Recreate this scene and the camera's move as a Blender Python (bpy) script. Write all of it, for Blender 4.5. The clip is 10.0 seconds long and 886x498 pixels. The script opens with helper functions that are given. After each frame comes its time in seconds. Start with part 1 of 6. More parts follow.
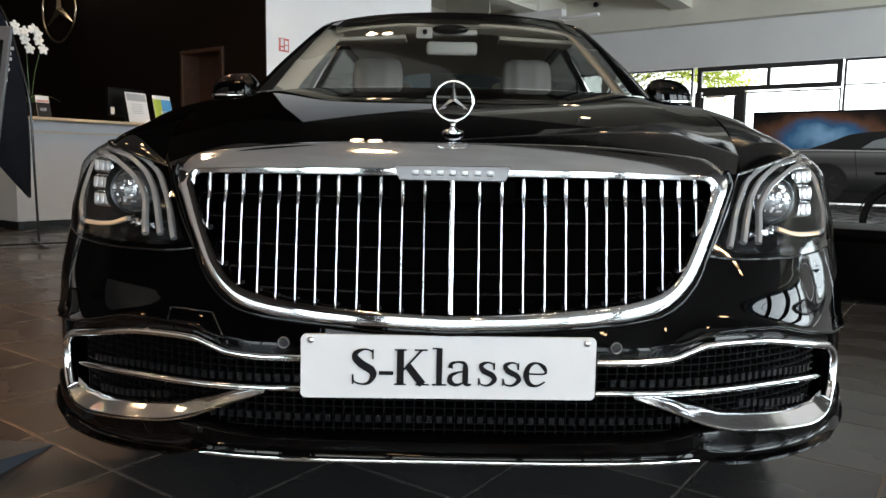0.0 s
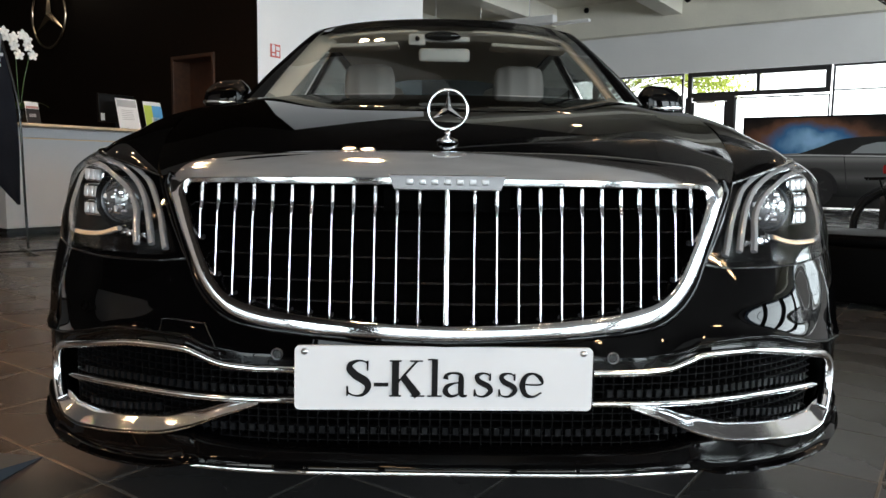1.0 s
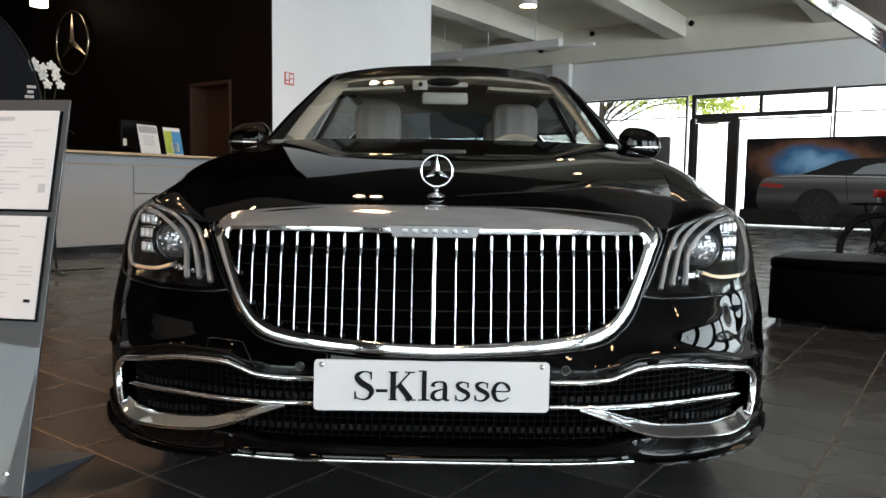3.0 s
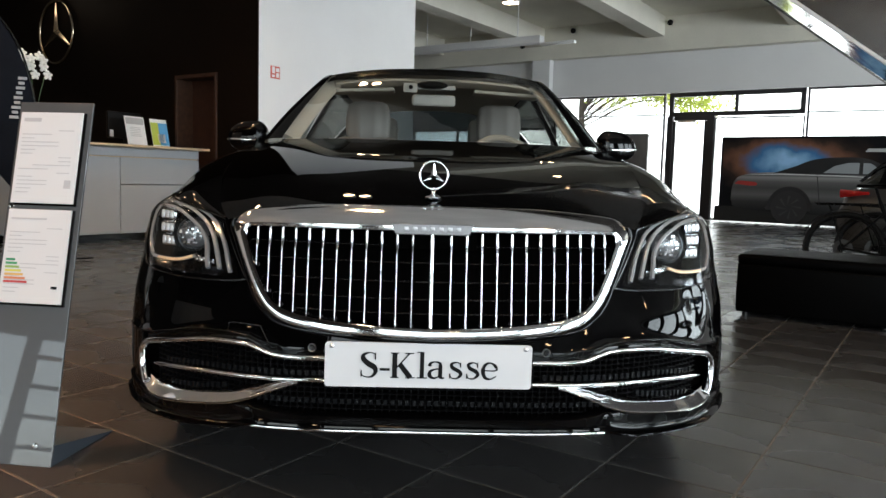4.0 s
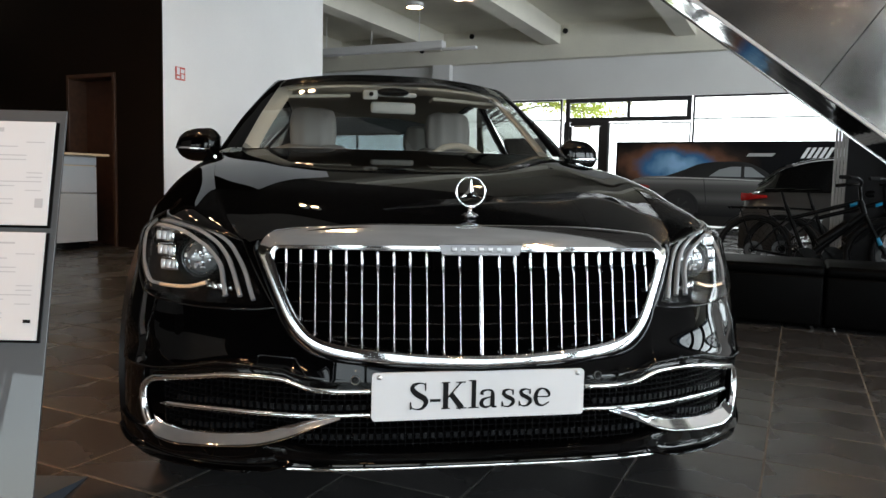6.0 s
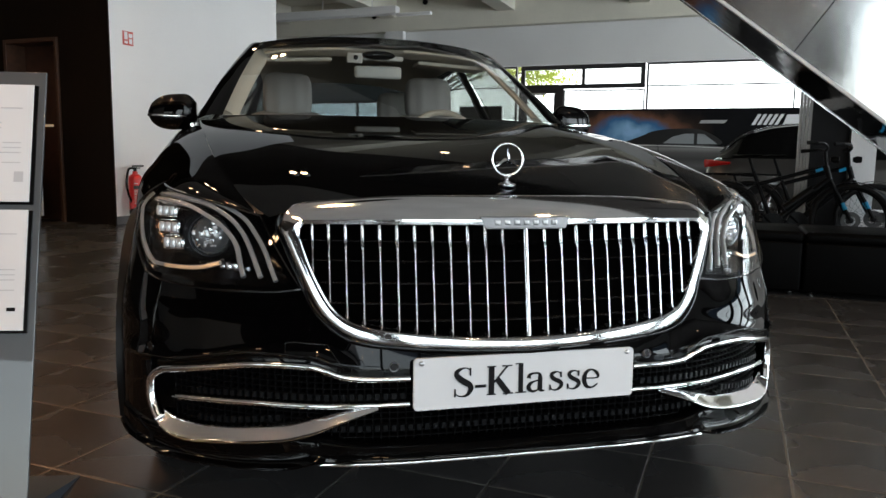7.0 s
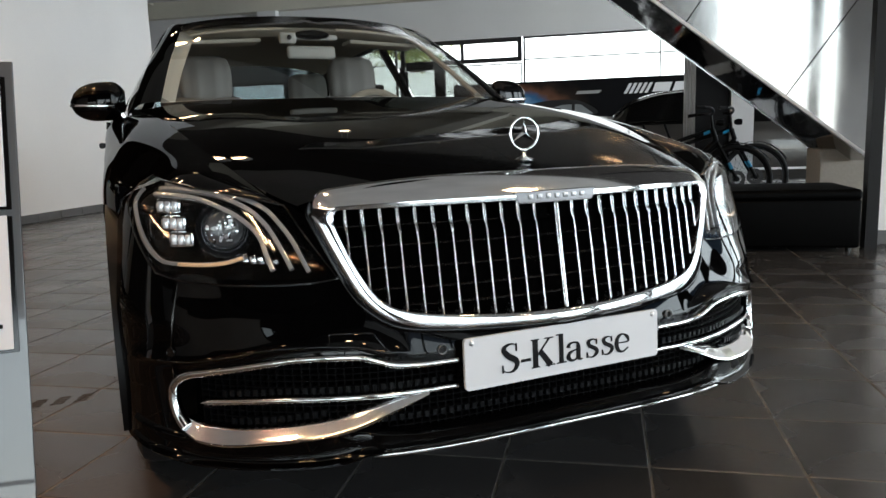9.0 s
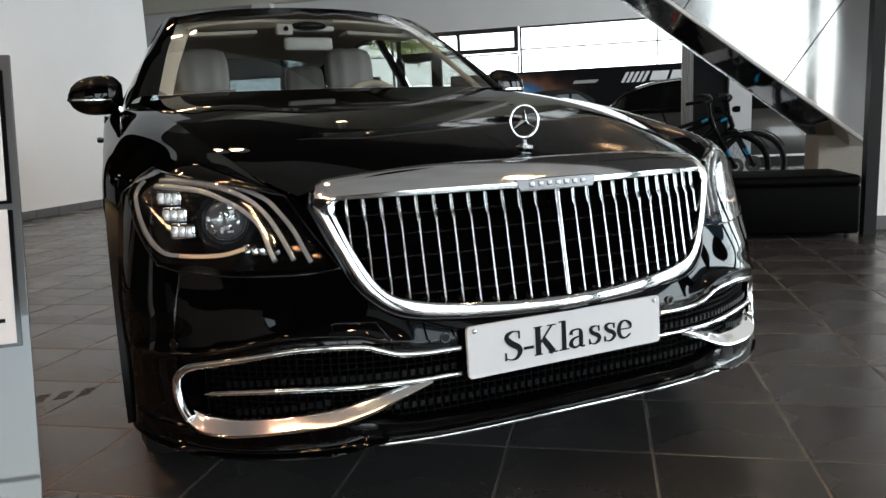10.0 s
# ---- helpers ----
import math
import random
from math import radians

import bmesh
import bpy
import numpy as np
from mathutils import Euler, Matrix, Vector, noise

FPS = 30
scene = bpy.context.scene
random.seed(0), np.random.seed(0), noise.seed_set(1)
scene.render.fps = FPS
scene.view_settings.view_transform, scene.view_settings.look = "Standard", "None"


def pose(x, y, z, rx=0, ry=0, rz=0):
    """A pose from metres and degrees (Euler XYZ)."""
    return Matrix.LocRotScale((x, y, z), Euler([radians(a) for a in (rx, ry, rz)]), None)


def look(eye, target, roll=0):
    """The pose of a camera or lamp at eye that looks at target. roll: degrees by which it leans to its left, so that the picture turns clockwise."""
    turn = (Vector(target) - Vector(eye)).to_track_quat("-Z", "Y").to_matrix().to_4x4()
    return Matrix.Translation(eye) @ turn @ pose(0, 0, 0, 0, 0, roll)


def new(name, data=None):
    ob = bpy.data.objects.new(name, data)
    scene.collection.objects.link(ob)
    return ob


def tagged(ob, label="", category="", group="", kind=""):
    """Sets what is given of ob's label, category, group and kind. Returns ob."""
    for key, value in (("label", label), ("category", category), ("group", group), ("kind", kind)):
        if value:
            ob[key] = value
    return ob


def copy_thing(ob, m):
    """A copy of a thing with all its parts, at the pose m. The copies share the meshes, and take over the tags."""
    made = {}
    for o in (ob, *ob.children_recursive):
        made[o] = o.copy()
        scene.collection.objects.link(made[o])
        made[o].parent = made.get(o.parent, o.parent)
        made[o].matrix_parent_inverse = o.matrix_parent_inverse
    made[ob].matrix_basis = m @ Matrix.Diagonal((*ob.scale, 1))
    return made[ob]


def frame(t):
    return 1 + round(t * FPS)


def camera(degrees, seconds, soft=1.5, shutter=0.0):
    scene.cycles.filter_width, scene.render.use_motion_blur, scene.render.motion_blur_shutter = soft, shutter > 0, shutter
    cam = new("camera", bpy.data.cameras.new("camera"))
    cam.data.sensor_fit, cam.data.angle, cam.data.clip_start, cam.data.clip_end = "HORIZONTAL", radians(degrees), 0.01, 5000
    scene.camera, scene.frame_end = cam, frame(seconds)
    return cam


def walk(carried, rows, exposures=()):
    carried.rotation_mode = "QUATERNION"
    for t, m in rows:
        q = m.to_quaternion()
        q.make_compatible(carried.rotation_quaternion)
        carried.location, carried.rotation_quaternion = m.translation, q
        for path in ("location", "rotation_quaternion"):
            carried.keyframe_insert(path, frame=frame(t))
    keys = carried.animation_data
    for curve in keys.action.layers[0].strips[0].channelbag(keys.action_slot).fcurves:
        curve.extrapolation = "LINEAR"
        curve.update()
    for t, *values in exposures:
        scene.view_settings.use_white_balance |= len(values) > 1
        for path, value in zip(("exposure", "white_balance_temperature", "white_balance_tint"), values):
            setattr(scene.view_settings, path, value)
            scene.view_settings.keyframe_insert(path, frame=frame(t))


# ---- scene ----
cam = camera(62.0, 10.0)
PATH = [
    (0, (-0.007, -1.270, 0.779), (-0.019, 0.717, 0.552), 0.90),
    (0.5, (-0.010, -1.254, 0.781), (-0.006, 0.734, 0.563), 0.90),
    (1, (-0.013, -1.258, 0.786), (-0.003, 0.731, 0.573), 0.80),
    (1.5, (-0.019, -1.302, 0.798), (-0.031, 0.687, 0.592), 1.00),
    (2, (-0.000, -1.380, 0.826), (-0.018, 0.608, 0.616), 1.00),
    (2.5, (0.046, -1.476, 0.848), (-0.002, 0.515, 0.665), 0.50),
    (2.7, (0.044, -1.522, 0.855), (0.010, 0.469, 0.688), 0.65),
    (3.8, (-0.007, -1.792, 0.884), (0.012, 0.199, 0.701), 1.45),
    (4, (-0.010, -1.818, 0.890), (0.030, 0.173, 0.703), 1.60),
    (4.5, (-0.012, -1.840, 0.907), (0.030, 0.152, 0.738), 1.50),
    (5, (-0.145, -1.818, 0.919), (0.043, 0.166, 0.750), 1.70),
    (5.5, (-0.272, -1.785, 0.923), (0.059, 0.180, 0.755), 1.21),
    (5.7, (-0.322, -1.747, 0.921), (0.009, 0.219, 0.756), 1.30),
    (6.8, (-0.515, -1.513, 0.905), (-0.098, 0.430, 0.672), 0.95),
    (7, (-0.558, -1.493, 0.908), (-0.091, 0.436, 0.657), 0.81),
    (7.5, (-0.682, -1.444, 0.915), (-0.074, 0.443, 0.645), 0.53),
    (8, (-0.786, -1.401, 0.917), (-0.087, 0.450, 0.625), -0.06),
    (8.5, (-0.842, -1.377, 0.912), (-0.090, 0.452, 0.611), -0.85),
    (9, (-0.873, -1.369, 0.908), (-0.103, 0.450, 0.599), -1.95),
    (9.5, (-0.881, -1.370, 0.904), (-0.105, 0.444, 0.576), -2.05),
    (10, (-0.880, -1.367, 0.901), (-0.108, 0.449, 0.570), -2.65),
]
walk(cam, [(t, look(eye, target, roll)) for t, eye, target, roll in PATH],
     exposures=[(t, e - .09, 6260, 9) for t, e in ((0, -.02), (2.5, -.06), (4, -.13), (5.5, -.13), (7, -.34), (7.5, -.38), (8, -.32), (9.5, -.28), (10, -.20))])

# ---------------------------------------------------------------- light
ROOM = pose(0, 0, 0, 0, 0, -35.3)          # the hall's own axes: u along the window front, v towards it
world = bpy.data.worlds.new("sky")
scene.world = world
world.use_nodes = True
wn = world.node_tree
sky = wn.nodes.new("ShaderNodeTexSky")
sky.sky_type, sky.sun_disc = "NISHITA", False
sky.sun_elevation, sky.sun_rotation = radians(38), radians(200)
wn.links.new(sky.outputs[0], wn.nodes["Background"].inputs[0])
wn.nodes["Background"].inputs[1].default_value = 0.12


def lamp(name, kind, m, watts, colour=(1, 1, 1), **settings):
    data = bpy.data.lights.new(name, kind)
    data.energy, data.color = watts, colour
    if kind == "AREA":
        data.shape = "RECTANGLE"
        data.size, data.size_y = settings["size"], settings["size_y"]
    if kind == "SPOT":
        data.spot_size, data.spot_blend, data.shadow_soft_size = radians(settings["cone"]), 1.0, 0.06
    ob = new(name, data)
    ob.matrix_world = m
    return ob


# daylight that enters through the glazed front behind the camera and through the far windows
lamp("daylight_front", "AREA", ROOM @ pose(8.1, -7.6, 2.4, 90, 0, 0), 800, (0.90, 0.96, 1.0), size=11.0, size_y=4.2)
lamp("daylight_side", "AREA", ROOM @ pose(14.2, 5.6, 2.3, 90, 0, 90), 4900, (0.91, 0.96, 1.0), size=25.0, size_y=3.9)
lamp("daylight_left", "AREA", ROOM @ pose(.7, -7.6, 1.2, 90, 0, 0), 100, (0.88, 0.95, 1.0), size=1.8, size_y=2.2)
lamp("daylight_left", "AREA", ROOM @ pose(-1.8, -8.3, 1.0, 90, 0, 0), 70, (0.88, 0.95, 1.0), size=3.0, size_y=1.9)
SPOTS = [(-7.2, 13.05), (-3.7, 9.2), (-6.0, 2.6), (-2.6, -1.0), (-4.6, 0.6), (0.4, -3.4), (2.4, 0.2), (-4.32, 3.98)]
DIM_SPOTS = [(u + du, v) for u in (-8.2, -5.4, -2.2, 1.2, 4.6, 8.0) for v in (-5.2, -2.4, 1.4) for du in (0, .22)] + [(-4.06, 4.06), (-6.0, 12.75), (-5.75, 12.8)]
# strong orange lamp without a fixture, added to warm the floor left of the car
lamp("ceiling_spot_light", "SPOT", ROOM @ pose(-2.9, -1.2, 4.76), 1100, (1.0, 0.42, 0.20), cone=70)
for su, sv in SPOTS:
    lamp("ceiling_spot_light", "SPOT", ROOM @ pose(su, sv, 4.76), 150, (1.0, 0.66, 0.36), cone=115)

# ---------------------------------------------------------------- helpers


def mat(name, colour, rough=0.5, metal=0.0, coat=0.0, grain=0.0, scale=40.0, bump=0.0, rough_var=0.0, emit=0.0, spec=0.5, big=0.0, big_scale=1.5):
    """A node material: base colour with two scales of variation, roughness variation and fine relief."""
    m = bpy.data.materials.new(name)
    m.use_nodes = True
    nt = m.node_tree
    b = nt.nodes["Principled BSDF"]
    b.inputs["Base Color"].default_value = (*colour, 1)
    b.inputs["Roughness"].default_value = rough
    b.inputs["Metallic"].default_value = metal
    b.inputs["Coat Weight"].default_value = coat
    b.inputs["Coat Roughness"].default_value = 0.02
    b.inputs["Specular IOR Level"].default_value = spec
    if emit:
        b.inputs["Emission Color"].default_value = (*colour, 1)
        b.inputs["Emission Strength"].default_value = emit
    if grain or bump or rough_var or big:
        tc = nt.nodes.new("ShaderNodeTexCoord")
        n1 = nt.nodes.new("ShaderNodeTexNoise")
        n1.inputs["Scale"].default_value, n1.inputs["Detail"].default_value = scale, 6
        n2 = nt.nodes.new("ShaderNodeTexNoise")
        n2.inputs["Scale"].default_value, n2.inputs["Detail"].default_value = big_scale, 4
        for n in (n1, n2):
            nt.links.new(tc.outputs["Object"], n.inputs["Vector"])
        if grain or big:
            prev = None
            for n, amount in ((n1, grain), (n2, big)):
                if not amount:
                    continue
                mix = nt.nodes.new("ShaderNodeMix")
                mix.data_type, mix.blend_type = "RGBA", "MULTIPLY"
                mix.inputs[0].default_value = 1.0
                ramp = nt.nodes.new("ShaderNodeMapRange")
                ramp.inputs[1].default_value, ramp.inputs[2].default_value = 0.3, 0.7
                ramp.inputs[3].default_value, ramp.inputs[4].default_value = 1 - amount, 1 + amount
                nt.links.new(n.outputs["Fac"], ramp.inputs[0])
                if prev:
                    nt.links.new(prev, mix.inputs[6])
                else:
                    mix.inputs[6].default_value = (*colour, 1)
                nt.links.new(ramp.outputs[0], mix.inputs[7])
                prev = mix.outputs[2]
            nt.links.new(prev, b.inputs["Base Color"])
        if rough_var:
            rr = nt.nodes.new("ShaderNodeMapRange")
            rr.inputs[1].default_value, rr.inputs[2].default_value = 0.3, 0.7
            rr.inputs[3].default_value, rr.inputs[4].default_value = max(0.0, rough - rough_var), rough + rough_var
            nt.links.new(n2.outputs["Fac"], rr.inputs[0])
            nt.links.new(rr.outputs[0], b.inputs["Roughness"])
        if bump:
            bp = nt.nodes.new("ShaderNodeBump")
            bp.inputs["Strength"].default_value, bp.inputs["Distance"].default_value = bump, 0.004
            nt.links.new(n1.outputs["Fac"], bp.inputs["Height"])
            nt.links.new(bp.outputs[0], b.inputs["Normal"])
    return m


def glass(name, tint, gloss=1.0, rough=0.0):
    """Thin clear pane: see-through, with a Fresnel reflection."""
    m = bpy.data.materials.new(name)
    m.use_nodes = True
    nt = m.node_tree
    nt.nodes.remove(nt.nodes["Principled BSDF"])
    out = nt.nodes["Material Output"]
    tr, gl, mx, fr = (nt.nodes.new("ShaderNode" + k) for k in ("BsdfTransparent", "BsdfGlossy", "MixShader", "LayerWeight"))
    tr.inputs[0].default_value = (*tint, 1)
    gl.inputs[0].default_value = (gloss, gloss, gloss, 1)
    gl.inputs["Roughness"].default_value = rough
    fr.inputs[0].default_value = 0.5
    steep, rise = nt.nodes.new("ShaderNodeMath"), nt.nodes.new("ShaderNodeMath")
    steep.operation, rise.operation = "POWER", "MULTIPLY_ADD"
    steep.inputs[1].default_value = 5.0
    rise.inputs[1].default_value, rise.inputs[2].default_value = 0.95, 0.05
    nt.links.new(fr.outputs["Facing"], steep.inputs[0])
    nt.links.new(steep.outputs[0], rise.inputs[0])
    nt.links.new(rise.outputs[0], mx.inputs[0])
    nt.links.new(tr.outputs[0], mx.inputs[1])
    nt.links.new(gl.outputs[0], mx.inputs[2])
    nt.links.new(mx.outputs[0], out.inputs[0])
    return m


def thing(name, m, label, category, group="", kind=""):
    ob = new(name)
    ob.matrix_world = m
    return tagged(ob, label, category, group, kind)


def link(name, bm, material, parent=None, label="", smooth=True, angle=40):
    me = bpy.data.meshes.new(name)
    bmesh.ops.recalc_face_normals(bm, faces=bm.faces)
    bm.to_mesh(me)
    bm.free()
    for p in me.polygons:
        p.use_smooth = smooth
    if smooth:
        me.set_sharp_from_angle(angle=radians(angle))
    me.materials.append(material)
    ob = new(name, me)
    if parent:
        ob.parent = parent
    if label:
        ob["label"] = label
    return ob


def part(name, bm, material, parent, label="", smooth=True, angle=40):
    return link(name, bm, material, parent, label, smooth, angle)


def whole(name, bm, material, m, label, category, group="", kind="", smooth=True, angle=40):
    ob = link(name, bm, material, None, "", smooth, angle)
    ob.matrix_world = m
    return tagged(ob, label, category, group, kind)


def add_grid(bm, pts, wrap_u=False, wrap_v=False, skip=None):
    """Faces over an array of points (nu, nv, 3)."""
    nu, nv = len(pts), len(pts[0])
    vs = [[bm.verts.new(p) for p in row] for row in pts]
    for i in range(nu - (0 if wrap_u else 1)):
        for j in range(nv - (0 if wrap_v else 1)):
            a, b, c, d = vs[i][j], vs[(i + 1) % nu][j], vs[(i + 1) % nu][(j + 1) % nv], vs[i][(j + 1) % nv]
            if skip and skip(sum((Vector(v.co) for v in (a, b, c, d)), Vector()) / 4):
                continue
            bm.faces.new((a, b, c, d))
    return vs


def box(bm, cx, cy, cz, sx, sy, sz, bevel=0.0, m=None, segs=2):
    made = bmesh.ops.create_cube(bm, size=1.0)
    vs = made["verts"]
    bmesh.ops.scale(bm, verts=vs, vec=(sx, sy, sz))
    if bevel:
        es = list({e for v in vs for e in v.link_edges})
        vs = list({v for f in bmesh.ops.bevel(bm, geom=es, offset=bevel, segments=segs, affect="EDGES", profile=0.5)["faces"] for v in f.verts} | {v for v in vs if v.is_valid})
    bmesh.ops.translate(bm, verts=vs, vec=(cx, cy, cz))
    if m is not None:
        bmesh.ops.transform(bm, matrix=m, verts=vs)
    return vs


def cyl(bm, p, q, r1, r2=None, segs=16, caps=True):
    """A cylinder or cone from p to q."""
    p, q = Vector(p), Vector(q)
    made = bmesh.ops.create_cone(bm, cap_ends=caps, segments=segs, radius1=r1, radius2=r1 if r2 is None else r2, depth=(q - p).length)
    m = Matrix.Translation((p + q) / 2) @ (q - p).to_track_quat("Z", "Y").to_matrix().to_4x4()
    bmesh.ops.transform(bm, matrix=m, verts=made["verts"])
    return made["verts"]


def spline(knots, n):
    """n points of a smooth curve through the knots."""
    k = np.array(knots, float)
    ext = np.vstack([2 * k[0] - k[1], k, 2 * k[-1] - k[-2]])
    t = np.linspace(0, len(k) - 1 - 1e-9, n)
    i = t.astype(int)
    f = (t - i)[:, None]
    a, b, c, d = ext[i], ext[i + 1], ext[i + 2], ext[i + 3]
    return 0.5 * (2 * b + (c - a) * f + (2 * a - 5 * b + 4 * c - d) * f ** 2 + (3 * b - a - 3 * c + d) * f ** 3)


def cub(x, xs, ys):
    """Smooth interpolation of ys over xs."""
    xs, ys = np.array(xs, float), np.array(ys, float)
    x = np.clip(np.asarray(x, float), xs[0], xs[-1])
    s = np.diff(ys) / np.diff(xs)
    m = np.concatenate([[s[0]], np.where(s[:-1] * s[1:] > 0, 2 * s[:-1] * s[1:] / np.where(np.abs(s[:-1] + s[1:]) < 1e-12, 1, s[:-1] + s[1:]), 0), [s[-1]]])
    i = np.clip(np.searchsorted(xs, x) - 1, 0, len(xs) - 2)
    h = xs[i + 1] - xs[i]
    t = (x - xs[i]) / h
    return ys[i] * (1 + 2 * t) * (1 - t) ** 2 + h * m[i] * t * (1 - t) ** 2 + ys[i + 1] * t * t * (3 - 2 * t) + h * m[i + 1] * t * t * (t - 1)


def even(p, times=6):
    """Smooths a run of points, its ends kept."""
    p = np.array(p, float)
    for _ in range(times):
        p[1:-1] = (p[:-2] + 2 * p[1:-1] + p[2:]) / 4
    return p


def sweep(bm, path, normal, wide, high, segs=12, power=2.6, closed=False):
    """A rounded bar along path; wide across it, high along the normals."""
    p = np.array(path, float)
    n = len(p)
    wide, high = np.broadcast_to(np.asarray(wide, float), n), np.broadcast_to(np.asarray(high, float), n)
    nor = np.broadcast_to(np.asarray(normal, float), (n, 3))
    if closed:
        tan = np.roll(p, -1, 0) - np.roll(p, 1, 0)
    else:
        tan = np.gradient(p, axis=0)
    tan /= np.linalg.norm(tan, axis=1)[:, None] + 1e-12
    nor = nor - tan * (nor * tan).sum(1)[:, None]
    nor /= np.linalg.norm(nor, axis=1)[:, None] + 1e-12
    bi = np.cross(tan, nor)
    a = np.linspace(0, 2 * np.pi, segs, endpoint=False)
    ca, sa = np.cos(a), np.sin(a)
    ex, ey = np.sign(ca) * np.abs(ca) ** (2 / power), np.sign(sa) * np.abs(sa) ** (2 / power)
    rings = p[:, None] + bi[:, None] * (ex * 0.5)[None, :, None] * wide[:, None, None] + nor[:, None] * (ey * 0.5)[None, :, None] * high[:, None, None]
    vs = add_grid(bm, rings, wrap_u=closed, wrap_v=True)
    if not closed:
        bm.faces.new(vs[0])
        bm.faces.new(list(reversed(vs[-1])))


def tube(bm, knots, r, n=24, segs=10, smooth=True):
    p = spline(knots, n) if smooth else np.array(knots, float)
    d = p[-1] - p[0]
    ref = (0.13, 0.31, 0.94) if abs(d[2]) < 0.8 * np.linalg.norm(d) + 1e-9 else (0.93, 0.2, 0.1)
    sweep(bm, p, ref, 2 * r, 2 * r, segs, 2.0)


def revolve(bm, profile, segs=24, m=None):
    """Profile of (radius, z) turned about z."""
    ang = np.linspace(0, 2 * np.pi, segs, endpoint=False)
    pts = [[(r * math.cos(t), r * math.sin(t), z) for r, z in profile] for t in ang]
    if m is not None:
        pts = [[m @ Vector(p) for p in row] for row in pts]
    add_grid(bm, pts, wrap_u=True)


# ---------------------------------------------------------------- materials
PAINT = mat("black_paint", (0.0006, 0.0006, 0.0007), 0.4, 0, 0.52, spec=0.0)
CHROME = mat("chrome", (0.80, 0.80, 0.81), 0.09, 1.0, rough_var=0.015, big_scale=8)
SATIN = mat("brushed_chrome", (0.62, 0.62, 0.63), 0.3, 1.0, grain=0.05, scale=90)
LATTICE = mat("lattice_plastic", (0.002, 0.002, 0.0022), 0.4, grain=0.15, scale=120, spec=0.06)
DARK_PLASTIC = mat("black_plastic", (0.003, 0.003, 0.0032), 0.4, grain=0.15, scale=120, bump=0.05, spec=0.16)
MATT_BLACK = mat("matt_black", (0.0012, 0.0012, 0.0012), 0.7, grain=0.2, scale=50, spec=0.0)
GLOSS_BLACK = mat("gloss_black", (0.004, 0.004, 0.004), 0.12, spec=0.4)
RUBBER = mat("tyre_rubber", (0.009, 0.009, 0.009), 0.8, spec=0.2, grain=0.2, scale=60, bump=0.2)
ALLOY = mat("alloy", (0.7, 0.7, 0.71), 0.18, 1.0)
CREAM = mat("cream_leather", (0.29, 0.275, 0.25), 0.5, grain=0.05, scale=150, bump=0.1, big=0.06, big_scale=6)
LINING = mat("cream_lining", (0.58, 0.52, 0.42), 0.8, grain=0.05, scale=300)
PLATE_WHITE = mat("plate_white", (0.53, 0.54, 0.55), 0.3, big=0.02, big_scale=9)
INK = mat("black_ink", (0.004, 0.004, 0.0045), 0.5, spec=0.1)
WINDSCREEN = glass("windscreen_glass", (0.55, 0.57, 0.56))
DARK_TINT = glass("dark_tinted_glass", (0.11, 0.14, 0.15))
TINTED = glass("tinted_glass", (0.42, 0.45, 0.43))
LENS = glass("headlamp_lens", (0.95, 0.96, 0.97), 0.5)
CLEAR = glass("window_glass", (0.95, 0.97, 0.96))
WHITE_WALL = mat("white_plaster", (0.8, 0.8, 0.79), 0.85, grain=0.02, scale=60, bump=0.08, big=0.03, big_scale=0.8)
BROWN_CEILING = mat("warm_grey_ceiling", (0.70, 0.68, 0.64), 0.85, grain=0.05, scale=14, big=0.1)
DARK_CEILING = mat("dark_brown_ceiling", (0.045, 0.038, 0.032), 0.8, grain=0.08, scale=14, big=0.1)
BROWN_WALL = mat("brown_wall_panel", (0.0075, 0.0045, 0.0028), 0.6, grain=0.12, scale=14, big=0.1, spec=0.08)
CEILING = mat("ceiling_paint", (0.72, 0.695, 0.60), 0.9, grain=0.02, scale=30, big=0.04)
FRAME_DARK = mat("dark_window_frame", (0.02, 0.02, 0.022), 0.4, grain=0.06)
REAR_WALL = mat("umber_wall_paint", (0.050, 0.044, 0.038), 0.7, grain=0.08, scale=30, big=0.12, spec=0.1)
SKIRT = mat("grey_skirting_tile", (0.09, 0.09, 0.09), 0.5, grain=0.1)

# ---------------------------------------------------------------- the hall
CEIL, FAR_CEIL = 4.95, 5.55


def slab(name, u0, u1, v0, v1, z0, z1, material, label, category, kind="structure", bevel=0.0):
    bm = bmesh.new()
    box(bm, 0, 0, (z1 - z0) / 2, u1 - u0, v1 - v0, z1 - z0, bevel)
    return whole(name, bm, material, ROOM @ pose((u0 + u1) / 2, (v0 + v1) / 2, z0), label, category, "", kind, smooth=False)


# unseen fields above the car: pale for the chrome to mirror, dark for the paint
slab("ceiling_entrance", -15, 14, -8, -3.401, CEIL, CEIL + 0.2, DARK_CEILING, "unseen ceiling with small spots near the entrance, kept dark for the paint's reflections", "ceiling")
slab("ceiling_right", 4.601, 14, -3.4, 3.3, CEIL, CEIL + 0.2, DARK_CEILING, "unseen ceiling along the glazed side, kept dark for the paint's reflections", "ceiling")
slab("ceiling_front", -15, 4.6, -3.4, 3.3, CEIL, CEIL + 0.2, BROWN_CEILING, "unseen ceiling with small spots, kept pale for the chrome's reflections", "ceiling")
slab("ceiling_left", -15, -6.9, 3.301, 8.0, CEIL, CEIL + 0.2, DARK_CEILING, "dark brown ceiling above the counter", "ceiling")
slab("ceiling_band", -6.899, 14, 3.301, 8.0, CEIL, CEIL + 0.2, DARK_CEILING, "dark brown band of the ceiling", "ceiling")
